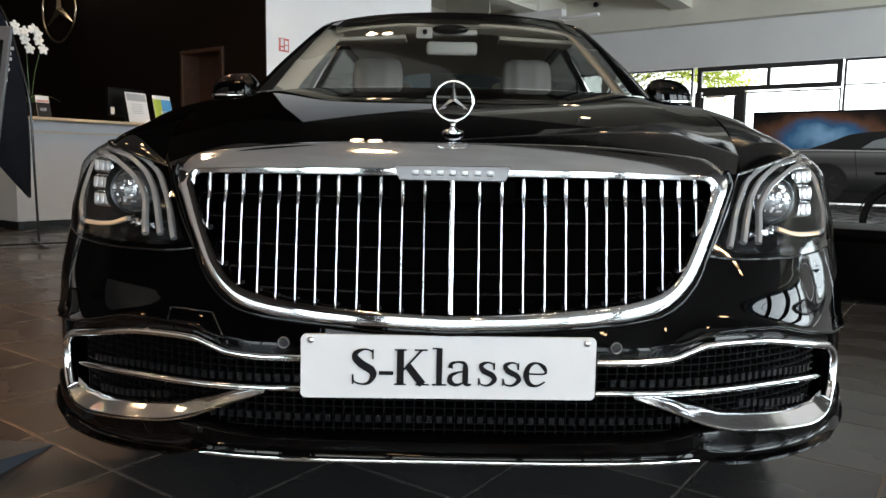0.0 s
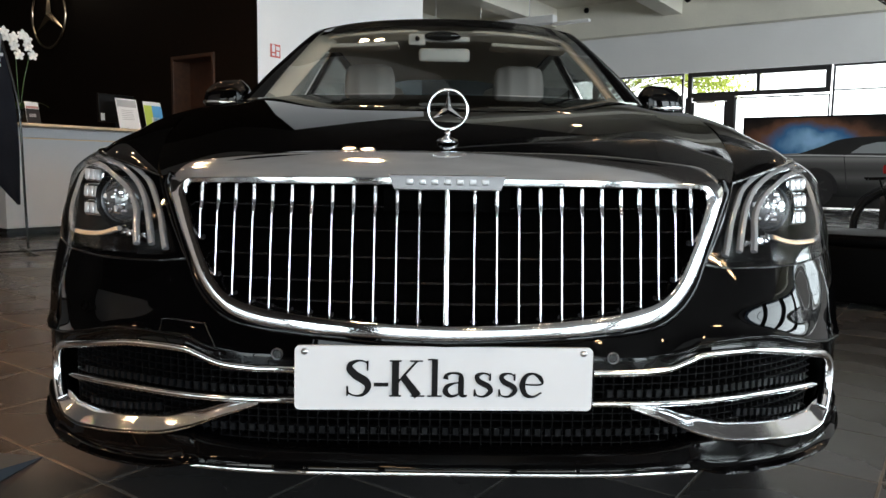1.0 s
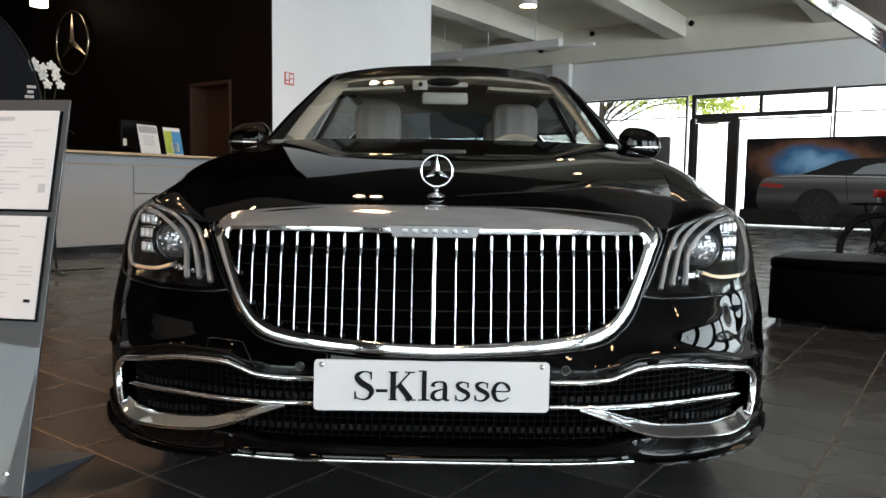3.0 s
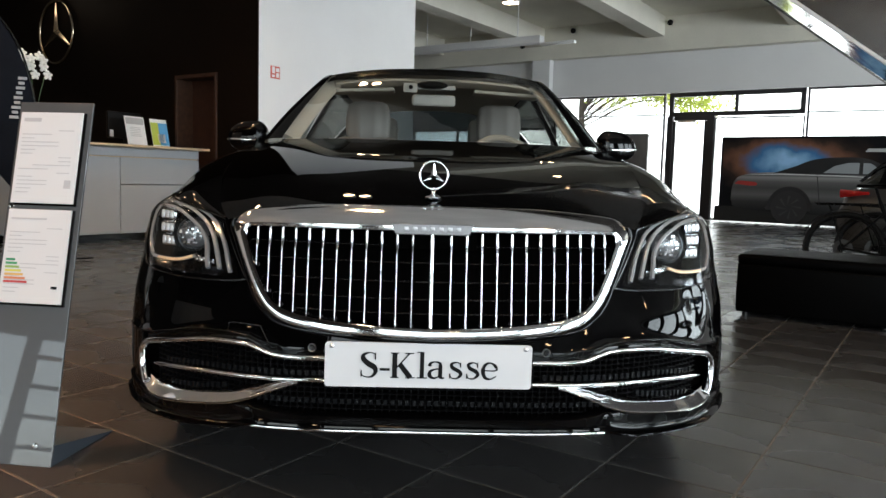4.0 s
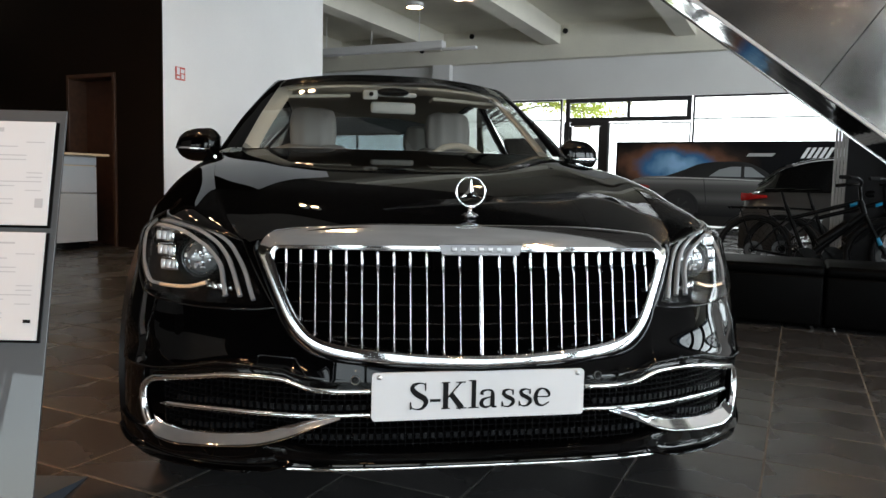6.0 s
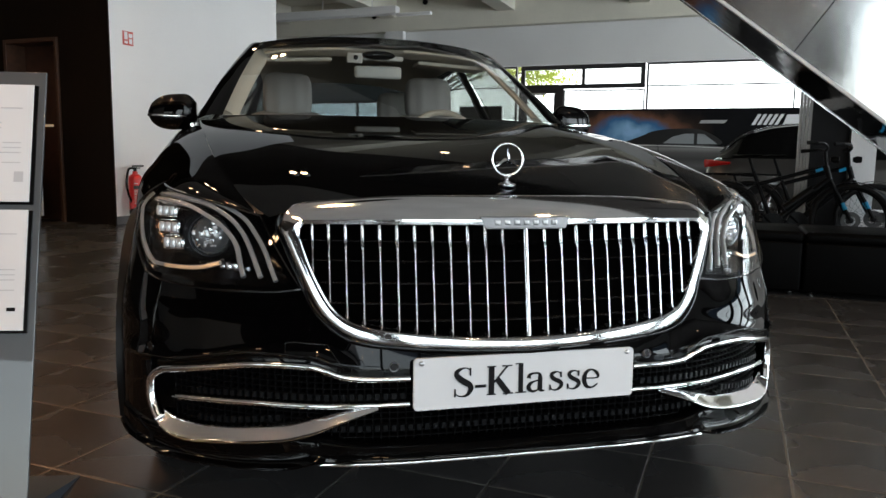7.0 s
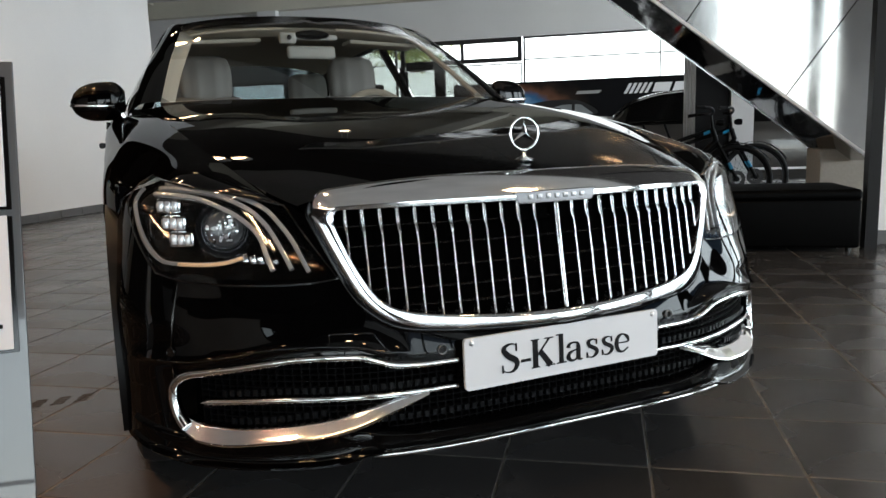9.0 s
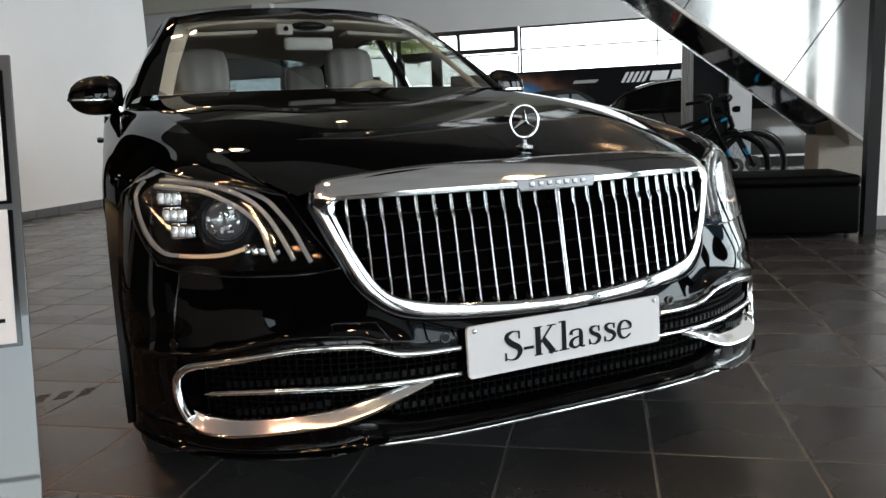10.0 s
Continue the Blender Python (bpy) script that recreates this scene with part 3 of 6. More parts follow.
def gp(p, fwd=0.0):
    return np.stack([p[:, 0], grille_y(p[:, 0], p[:, 1]) - fwd, p[:, 1]], 1)


bm = bmesh.new()
mid = (go + gi) / 2
FACE_TOP = ((0, 0, .03, .3, .6, .64, .68, .92, .97, 1, 1), (-.035, .004, .008, .0128, .0165, .0178, .018, .015, .012, -.002, -.05))
FACE_LOW = ((0, 0, .02, .06, .12, .24, .42, .72, .93, 1, 1), (-.035, .004, .009, .0130, .0155, .0172, .018, .0178, .0158, .003, -.05))
upper = np.clip((mid[:, 1] - .70) / .03, 0, 1)
rings = []
for ft, wt, fl, wl in zip(*FACE_TOP, *FACE_LOW):
    f, w = fl + (ft - fl) * upper, wl + (wt - wl) * upper
    ring = go + (gi - go) * f[:, None]
    rings.append(np.stack([ring[:, 0], grille_y(ring[:, 0], ring[:, 1]) - w, ring[:, 1]], 1))
# the frame's upper bar leans back to meet the hood
for k, ring in enumerate(rings[:5]):
    lift = np.clip((ring[:, 2] - .735) / .03, 0, 1) * (1, 1, .93, .45, .02)[k]
    ring[:, 1] += lift * .055
    ring[:, 2] += lift * .022
add_grid(bm, np.array(rings).transpose(1, 0, 2), wrap_u=True)
frame_ob = part("grille_frame", bm, CHROME, car, "broad chrome surround", angle=26)
gasket = gp(np.stack([go[:, 0] * 1.010, .614 + (go[:, 1] - .614) * 1.025], 1), .0)
bm = bmesh.new()
first_low = next(i for i in range(N) if go[i, 1] < .74)
run = range(first_low, min(len(go), len(go) - first_low + 1))
sk = np.array([gasket[i] for i in run])
for p in sk:
    ss = np.linspace(0, .8, 120)
    q = skin(ss, p[2])
    p[1] = min(p[1], float(np.interp(abs(p[0]), q[:, 0], q[:, 1])) + .004)
sweep(bm, sk, (0, -1, 0), .014, .016, 10)
part("grille_gasket", bm, PAINT, car, "black seal round the grille")
# name plaque with its letters as plain bars
PLAQUE = mat("plaque_metal", (.17, .17, .175), .38, 1.0)
bm = bmesh.new()
pl_pts = [[(x, grille_y(x, z) - d, z) for x in (-.104 + (.748 - z) * .4, -.07, -.035, 0, .035, .07, .104 - (.748 - z) * .4)] for z, d in ((.748, .010), (.746, .0185), (.732, .0185), (.722, .0165), (.7195, .004))]
add_grid(bm, pl_pts)
plaque = part("name_plaque", bm, PLAQUE, frame_ob, "chrome plaque with a raised name as plain bars")
BAR_METAL = mat("raised_bar_metal", (.34, .34, .345), .3, 1.0)
for k in range(7):
    bm = bmesh.new()
    x = -.066 + .022 * k
    box(bm, x, grille_y(x, .735) - .0195, .7350, .0120, .003, .0105, .0012)
    part("raised_bar", bm, BAR_METAL, plaque)
# slats


def low_slat(x):
    half = gi[:N]
    k = half[half[:, 1] < .705]
    return float(np.interp(abs(x), k[::-1, 0], k[::-1, 1]))


for k in range(12):
    for side in (-1, 1):
        x = side * (.0485 + .0402 * k - .00026 * k * k)
        z0, z1 = low_slat(x) - .004, .726
        zs = np.linspace(z0, z1, 26)
        ys = grille_y(x, zs) + .006
        drop = z1 - .046
        wide = np.where(zs > drop, .0088, .0056)
        ys = ys + np.clip((zs - drop) / .01, 0, 1) * .004
        bm = bmesh.new()
        vs = add_grid(bm, [[(x + sx * w / 2, y - .012 + d, z) for sx, d in ((-1, .024), (-1, .0062), (-.78, .0036), (-.36, .0008), (0, 0), (.36, .0008), (.78, .0036), (1, .0062), (1, .024))] for y, z, w in zip(ys, zs, wide)], wrap_v=True)
        bm.faces.new(vs[0])
        bm.faces.new(vs[-1])
        part("grille_slat", bm, CHROME, car, angle=50)
        bm = bmesh.new()
        cyl(bm, (x, ys[0] - .004, z0 + .002), (x, ys[0] + .012, z0 + .002), .0055, segs=10)
        part("slat_foot", bm, DARK_PLASTIC, car)
zs = np.linspace(.488, .738, 20)
bm = bmesh.new()
sweep(bm, np.stack([np.zeros(20), grille_y(0, zs) - .001, zs], 1), (0, -1, 0), .0120, .03, 12, 2.2)
part("grille_centre_bar", bm, CHROME, car)
LOUVRE = mat("grille_louvre_edge", (.10, .10, .10), .25, .8)
for z, wmax in ((.688, .48), (.645, .46), (.597, .44), (.553, .415), (.517, .35)):
    bm = bmesh.new()
    xs = np.linspace(-wmax, wmax, 40)
    sweep(bm, np.stack([xs, grille_y(xs, z) + .034, np.full(40, z)], 1), (0, -1, 0), .0032, .02, 8)
    part("grille_louvre", bm, LOUVRE, car, "thin black louvre behind the slats")
bm = bmesh.new()
xs = np.linspace(-.47, .47, 30)
add_grid(bm, [[(x, grille_y(x, z) + .085, z) for x in xs] for z in np.linspace(.47, .74, 8)])
part("grille_backing", bm, MATT_BLACK, car)
# camera panel in the upper middle
bm = bmesh.new()
for s0 in (-1, 1):
    box(bm, s0 * .06, grille_y(.06, .705) + .022, .702, .108, .012, .042, .003)
part("sensor_panel", bm, MATT_BLACK, car, "gloss black sensor panel")

# ---- hood ornament
orn = new("hood_ornament")
orn.parent = car
orn.matrix_local = pose(0, .178, .812)
bm = bmesh.new()
revolve(bm, [(0, -.006), (.021, -.004), (.022, .0), (.015, .004), (.007, .007), (.0045, .011), (.0065, .014), (.004, .018), (.0035, .024), (0, .024)], 24)
part("base", bm, CHROME, orn)
bm = bmesh.new()
ang = np.linspace(0, 2 * np.pi, 48, endpoint=False)
C = np.array((0, 0, .0595))
sweep(bm, [C + .0375 * np.array((math.sin(a), 0, math.cos(a))) for a in ang], [(math.sin(a), 0, math.cos(a)) for a in ang], .006, .006, 10, 2.0, closed=True)
part("ring", bm, CHROME, orn)
bm = bmesh.new()
for k in range(3):
    a = 2 * math.pi * k / 3
    tip = C + .036 * np.array((math.sin(a), 0, math.cos(a)))
    l = C + .0075 * np.array((math.sin(a + math.pi / 3), 0, math.cos(a + math.pi / 3)))
    r = C + .0075 * np.array((math.sin(a - math.pi / 3), 0, math.cos(a - math.pi / 3)))
    for d in (-.005, .005):
        v = [bm.verts.new(p) for p in (tip, l, C + (0, d, 0), r)]
        bm.faces.new((v[0], v[1], v[2]))
        bm.faces.new((v[0], v[2], v[3]))
part("spokes", bm, CHROME, orn, smooth=False)

# ---- bumper trims


def trim(name, sz, wide, high, out, material, label="", n=60, closed=False):
    """A bar lying on the bumper skin; sz: knots of arc position and height."""
    k = spline(sz, n)
    bm = bmesh.new()
    sweep(bm, skin(k[:, 0], k[:, 1], out), skin_normal(k[:, 0]), wide, high, 12, 2.4)
    return part(name, bm, material, car, label)


def corner(s):
    """Draws the outer ends of the trims in towards the front of the car."""
    return np.where(np.abs(s) > .6, np.sign(s) * (.6 + (np.abs(s) - .6) * .72), s)


BLADE_S = [.33, .41, .47, .535, .63, .74, .84, .92, .985]
BLADE_TOP = [.345, .334, .318, .299, .286, .277, .272, .273, .285]
BLADE_FOOT = [.338, .307, .281, .264, .252, .243, .236, .240, .262]


def trims(side):
    up = [(side * corner(s), z) for s, z in [(.262, .403), (.30, .403), (.34, .403), (.40, .408), (.44, .421), (.47, .429), (.53, .431), (.62, .427), (.75, .412), (.88, .396), (.96, .384), (1.005, .362), (1.016, .335), (1.010, .308), (.995, .285), (.975, .268)]]
    trim("upper_chrome_strip", up, np.interp(np.linspace(0, 1, 90), [0, .25, .5, .75, 1], [.013, .013, .015, .021, .024]), np.interp(np.linspace(0, 1, 90), [0, .6, .75, 1], [.014, .015, .024, .028]), .002, CHROME, "chrome strip framing the lower air intake", 90)
    mid = [(side * corner(s), z) for s, z in [(.262, .345), (.30, .345), (.33, .344), (.47, .343), (.62, .341), (.75, .336), (.86, .330), (.915, .326)]]
    trim("middle_chrome_strip", mid, np.concatenate([np.full(54, .0125), np.linspace(.0125, .003, 6)]), .014, -.004, CHROME, "chrome strip across the air intake", 60)
    # broad blade below
    n = 60
    s = np.linspace(.33, .985, n)
    zt, zb = cub(s, BLADE_S, BLADE_TOP), cub(s, BLADE_S, BLADE_FOOT)
    s = corner(s)
    bm = bmesh.new()
    rows = []
    full = np.clip((zt - zb) / .034, .15, 1)
    for f, o in ((0, -.045), (0, -.019), (.03, -.0145), (.25, -.0065), (.5, .0030), (.72, .0122), (.80, .0158), (.86, .0168), (.94, .0158), (1, .009), (1, -.03)):
        rows.append(skin(side * s, zt + (zb - zt) * f, .008 + (o - .008) * full))
    add_grid(bm, rows)
    part("lower_chrome_blade", bm, CHROME, car, "broad swept chrome blade")
    # parking sensors
    sx = s_of_x(.296)
    p = skin(side * sx, .430, .002)
    bm = bmesh.new()
    revolve(bm, [(0, .003), (.0075, .003), (.0075, .0005), (.0088, .0)], 28, Matrix.Translation(p) @ pose(0, 0, 0, 90, 0, side * 8))
    part("parking_sensor", bm, GLOSS_BLACK, car, "round parking sensor")
    ring = Matrix.Translation(p) @ pose(0, 0, 0, 90, 0, side * 8)
    bm = bmesh.new()
    revolve(bm, [(.0088, .004), (.0096, .005), (.0104, .004), (.0104, .0), (.0088, .0), (.0088, .004)], 28, ring)
    part("sensor_ring", bm, SATIN, car, "bright ring round the sensor")
    p = skin(side * .895, .432, .001)
    n = skin_normal(np.array(side * .895))
    bm = bmesh.new()
    revolve(bm, [(0, .0015), (.0105, .0015), (.0112, .0006), (.0118, .0015), (.0128, .0005)], 24, Matrix.Translation(p) @ Vector(n).to_track_quat("Z", "Y").to_matrix().to_4x4())
    part("side_sensor", bm, GLOSS_BLACK, car, "flush round sensor in the bumper's corner")
    # towing eye cover
    if side < 0:
        loop = spline([(-.44, .475), (-.52, .478), (-.532, .47), (-.51, .436), (-.405, .418), (-.44, .475)], 60)
        bm = bmesh.new()
        sweep(bm, skin(loop[:, 0], loop[:, 1], .0005), skin_normal(loop[:, 0]), .003, .002, 6, closed=True)
        part("tow_cover_gap", bm, GLOSS_BLACK, car)


both(trims)


def crease(side):
    # thin ledge above the chrome strip
    s = np.linspace(.37, .93, 60)
    z = ledge_z(s)
    bm = bmesh.new()
    sweep(bm, skin(side * s, z, .0), skin_normal(side * s), np.minimum(.006, .001 + (s - .37) * .1), .006, 10, 2.0)
    part("crease", bm, PAINT, car, "black ledge above the chrome strip")


both(crease)

# lower lip
bm = bmesh.new()
s = np.concatenate([-np.linspace(1.05, 0, 90)[:-1], np.linspace(0, 1.05, 90)])
a = np.abs(s)
zt = cub(a, [0, .33, .41, .47, .535, .622, .70, .773, .83, .87, 1.05], [.262, .262, .268, .276, .266, .254, .245, .238, .240, .25, .27])
zb = cub(a, [0, .40, .45, .50, .56, .70, .85, .97, 1.05], [.226, .228, .226, .214, .206, .198, .195, .200, .215])
rows = [skin(s, zt, -.05), skin(s, zt, -.004)]
wing = cub(a, [0, .42, .54, .83, .92, 1.05], [0, 0, 1, 1, .3, 0])
for f, o, oc in ((.10, .004, .004), (.22, .010, .0035), (.50, .0088, .003), (.74, .0085, .003), (.84, .0165, .005), (.92, .017, .012), (.985, .0175, .021)):
    rows.append(skin(s, zt + (zb - zt) * f, o + (oc - o) * wing))
rows += [skin(s, zb - .004, .012 + .010 * wing), skin(s, zb - .002, -.08), skin(s, zb + .02, -.30)]
add_grid(bm, rows)
part("front_lip", bm, PAINT, car, "glossy black front lip")
k = np.linspace(-.452, .452, 60)
bm = bmesh.new()
sweep(bm, skin(k, .223 + 0 * k, .022), skin_normal(k), np.minimum(.007, .001 + (.455 - np.abs(k)) * .4), .006, 8)
part("lip_chrome_strip", bm, CHROME, car, "thin chrome strip along the lip")

# intake mesh: real bars, set back from the strips
bm = bmesh.new()
for z in np.arange(.268, .432, .0135):
    lim = .84 if z > .30 else .50 if z < .28 else .82
    k = np.linspace(-lim, lim, 90)
    sweep(bm, skin(k, z + 0 * k, -.026), skin_normal(k), .003, .016, 6)
for i, sv in enumerate(np.arange(-.84, .841, .0185)):
    z0 = .262 if abs(sv) < .5 else .275
    z1 = float(strip_z(sv)) - .004
    zz = np.linspace(z0, z1, 5)
    sweep(bm, skin(np.full(5, sv), zz, -.030), skin_normal(np.full(5, sv)), .0035, .02, 6)
part("intake_mesh", bm, LATTICE, car, "black plastic lattice in the air intake")["kind"] = "stuff"
bm = bmesh.new()
for i, sv in enumerate(np.arange(-.84, .841, .0185)):
    # rows of small blocks near the foot of each opening
    a = abs(sv)
    rows = []
    if a < .47:
        rows.append(.289)
    if .27 < a < .80:
        rows.append(float(cub(a, [.25, .47, .62, .72, .82], [.345, .343, .341, .335, .328])) + .016)
    if .56 < a < .78:
        rows.append(float(cub(.6 + (a - .6) / .72 if a > .6 else a, BLADE_S, BLADE_TOP)) + .014)
    for zc in rows:
        zz = np.linspace(zc - .0068, zc + .0068, 3)
        sweep(bm, skin(np.full(3, sv + .00925), zz, -.017), skin_normal(np.full(3, sv)), .0125, .010, 6, 5)
part("intake_block", bm, mat("dark_grey_plastic", (.003, .0034, .004), .3, grain=.1, scale=90, spec=.14), car, "row of small dark blocks in the air intake")["kind"] = "stuff"
bm = bmesh.new()
k = np.linspace(-.895, .895, 80)
add_grid(bm, [skin(k, z + 0 * k, -.055) for z in np.linspace(.235, .44, 6)])
part("intake_backing", bm, MATT_BLACK, car)

# ---- headlamps
AMBER = mat("amber_reflector", (.92, .66, .42), .22, .3)
LAMP_CHROME = mat("lamp_reflector", (.75, .76, .78), .12, 1.0)
LAMP_BLACK = mat("lamp_housing", (.010, .010, .010), .14, .6)
GUIDE = mat("light_guide", (.30, .305, .31), .12, .3, 1.0)
BULB_LENS = mat("projector_lens", (.16, .165, .17), .05, .6, 1.0, spec=1.0)
BEZEL = mat("lamp_bezel", (.03, .03, .03), .2, .8, grain=.1, scale=60)
LED_CELL = mat("led_cell", (.74, .75, .77), .16, .55, 1.0)


def headlamp(side):
    h = new("headlamp")
    h.parent = car
    h["label"] = "clear headlamp with stacked reflectors and curved light guides"
    f = lambda a, b, d=0.0: flip(lamp_pt(a, b) + max(d, 0) * np.array((-.5, .86, 0)) if d > 0 else lamp_pt(a, b, d), side)
    A, B = np.linspace(0, 1, 41), np.linspace(0, 1, 19)
    bm = bmesh.new()
    add_grid(bm, [[f(a, b, -.003) for b in B] for a in A])
    lens = part("lens", bm, LENS, h, "clear lens")
    lens.visible_shadow = False
    bm = bmesh.new()
    add_grid(bm, [[f(a, b, .012 + .10 * math.sin(math.pi * a) ** .4 * math.sin(math.pi * b) ** .5) for b in B] for a in A])
    part("housing", bm, LAMP_BLACK, h, "dark housing")
    edge = [(t, 0) for t in np.linspace(0, 1, 30)] + [(1, t) for t in np.linspace(.05, 1, 16)] + [(t, 1) for t in np.linspace(.97, 0, 34)] + [(0, t) for t in np.linspace(.95, .05, 14)]
    bm = bmesh.new()
    p = np.array([f(a, b, -.001) for a, b in edge])
    sweep(bm, p, skin_normal(np.array([side * float(lamp_sz(a, b)[0]) for a, b in edge])), .005, .007, 6, closed=True)
    part("seal", bm, GLOSS_BLACK, h)

    def normal(a, b):
        e = .01
        n = np.cross(f(a + e, b) - f(a - e, b), f(a, b + e) - f(a, b - e))
        n = n / np.linalg.norm(n)
        return -n if n @ skin_normal(side * float(lamp_sz(a, b)[0])) < 0 else n

    def guide(name, knots, wide, high, deep, material, n=40):
        k = spline(knots, n)
        bm = bmesh.new()
        pts = np.array([f(a, b, deep) for a, b in k])
        nor = np.array([normal(a, b) for a, b in k])
        sweep(bm, pts, nor, wide, high, 8, 3)
        return part(name, bm, material, h)

    for off in (0, 1, 2):
        guide("light_guide", GUIDES[off], .0115, .012, .014, GUIDE)
    guide("lower_light_bar", LOWBAR, .0105, .010, .014, GUIDE)
    guide("amber_strip", LOWBAR[5:], .0085, .006, .0085, AMBER)
    for a, b in LEDS:
        bm = bmesh.new()
        c = f(a, b, .052)
        ux = np.array((.93, side * .36, .05 * side))
        uz = np.array((0, .08, 1.0)) - ux * ux[2]
        uz /= np.linalg.norm(uz)
        nn = np.cross(ux, uz)
        mm = Matrix(((ux[0], uz[0], nn[0], c[0]), (ux[1], uz[1], nn[1], c[1]), (ux[2], uz[2], nn[2], c[2]), (0, 0, 0, 1)))
        box(bm, 0, 0, 0, .058, .036, .018, .008, mm)
        part("led_block", bm, LAMP_CHROME, h)
        for k in (-1, 0, 1):
            bm = bmesh.new()
            sgn = 1 if nn[1] < 0 else -1
            box(bm, k * .0155, 0, sgn * .011, .0130, .024, .006, .0025, mm)
            part("led_cell", bm, LED_CELL, h)
    # fluted reflector bowl and small bright facets round the projector
    a, b = PROJ
    c = f(a, b, .062)
    m = Matrix.Translation(c) @ Vector((side * .15, -1, .0)).to_track_quat("Z", "Y").to_matrix().to_4x4()
    bm = bmesh.new()
    rings = []
    for t in np.linspace(0, 2 * np.pi, 48, endpoint=False):
        w = 1 + .02 * math.cos(16 * t)
        rings.append([m @ Vector((r * w * math.cos(t), r * w * math.sin(t), z)) for r, z in ((.047, -.004), (.053, .002), (.060, .012), (.064, .016))])
    add_grid(bm, rings, wrap_u=True)
    part("reflector_bowl", bm, BEZEL, h, "fluted reflector bowl", angle=80)
    for k in range(5):
        bm = bmesh.new()
        q = f(.26 + .035 * k, .20 + .012 * k, .03)
        box(bm, 0, 0, 0, .014, .010, .020, .003, Matrix.Translation(q) @ pose(0, 0, 0, 20 - 9 * k, 15 * side, 25 * side))
        part("reflector_facet", bm, LAMP_CHROME, h)
    c = f(a, b, .056)
    m = Matrix.Translation(c) @ Vector((side * .15, -1, .0)).to_track_quat("Z", "Y").to_matrix().to_4x4()
    bm = bmesh.new()
    revolve(bm, [(.051, -.012), (.051, .008), (.0495, .0095), (.0475, .005), (.0465, -.012)], 32, m)
    part("projector_ring", bm, LAMP_CHROME, h)
    bm = bmesh.new()
    revolve(bm, [(.0455, .0)] + [(.0455 * math.cos(t), .002 + .020 * math.sin(t)) for t in np.linspace(0, 1.5, 8)] + [(0, .022)], 32, m)
    part("projector", bm, BULB_LENS, h, "round glass projector")
    # small bright tilted blocks added to imitate glints in the projector's face
    rnd = random.Random(5)
    for k in range(20):
        t, r = rnd.uniform(0, 2 * math.pi), .041 * math.sqrt(rnd.uniform(.02, .85))
        z = .002 + .020 * math.sqrt(max(0, 1 - (r / .0455) ** 2))
        bm = bmesh.new()
        box(bm, 0, 0, 0, rnd.uniform(.004, .010), rnd.uniform(.004, .011), .004, .0012, m @ Matrix.Translation((r * math.cos(t), r * math.sin(t), z)) @ pose(0, 0, 0, rnd.uniform(-28, 28), rnd.uniform(-28, 28), rnd.uniform(-20, 20)))
        part("projector_glint", bm, LED_CELL if k % 2 else LAMP_CHROME, h)


GUIDES = [[(.70, .86), (.55, .88), (.41, .87), (.30, .76), (.25, .62), (.24, .48), (.265, .30), (.285, .14)],
          [(.68, .92), (.50, .95), (.32, .94), (.21, .84), (.17, .68), (.165, .52), (.175, .32), (.19, .15)],
          [(.65, .97), (.45, .985), (.24, .975), (.125, .88), (.095, .68), (.09, .48), (.105, .28), (.12, .11)]]
LOWBAR = [(.90, .88), (.94, .70), (.965, .48), (.955, .28), (.90, .16), (.78, .16), (.62, .18), (.50, .21), (.385, .27)]
LEDS = [(.66, .735), (.69, .555), (.71, .385)]
PROJ = (.435, .53)
both(headlamp)

# ---- number plate with the model's name
PLATE = pose(0, -.006, .3945, -2.5, .5, 2.75)
plate = new("number_plate")
plate.parent = car
plate.matrix_local = PLATE
plate["label"] = "white show plate with black serif lettering"
bm = bmesh.new()
box(bm, 0, .006, 0, .52, .008, .112)
bmesh.ops.bevel(bm, geom=[e for e in bm.edges if abs((e.verts[0].co - e.verts[1].co).y) > .003], offset=.009, segments=5, affect="EDGES", profile=.5)
part("plate_panel", bm, PLATE_WHITE, plate, smooth=False)
for sx in (-.243, .243):
    bm = bmesh.new()
    revolve(bm, [(0, .004), (.0035, .0032), (.0058, .001), (.0058, -.002)], 14, pose(sx, .001, .046, 90, 0, 0))
    part("plate_screw", bm, SATIN, plate)


def ribbon(bm, knots, widths, n=26, smooth=True):
    """A stroke of a letter: flat bar of varying width, 1 mm thick, in x and z."""
    k = spline(knots, n) if smooth else np.array(knots, float)
    w = np.interp(np.linspace(0, 1, len(k)), np.linspace(0, 1, len(widths)), widths) / 2
    t = np.gradient(k, axis=0)
    t /= np.linalg.norm(t, axis=1)[:, None]
    nx = np.stack([-t[:, 1], t[:, 0]], 1)
    l, r = k + nx * w[:, None], k - nx * w[:, None]
    rows = [[(a[0], -.0006, a[1]), (b[0], -.0006, b[1]), (b[0], .003, b[1]), (a[0], .003, a[1])] for a, b in zip(l, r)]
    vs = add_grid(bm, rows, wrap_v=True)
    bm.faces.new(vs[0])
    bm.faces.new(list(reversed(vs[-1])))


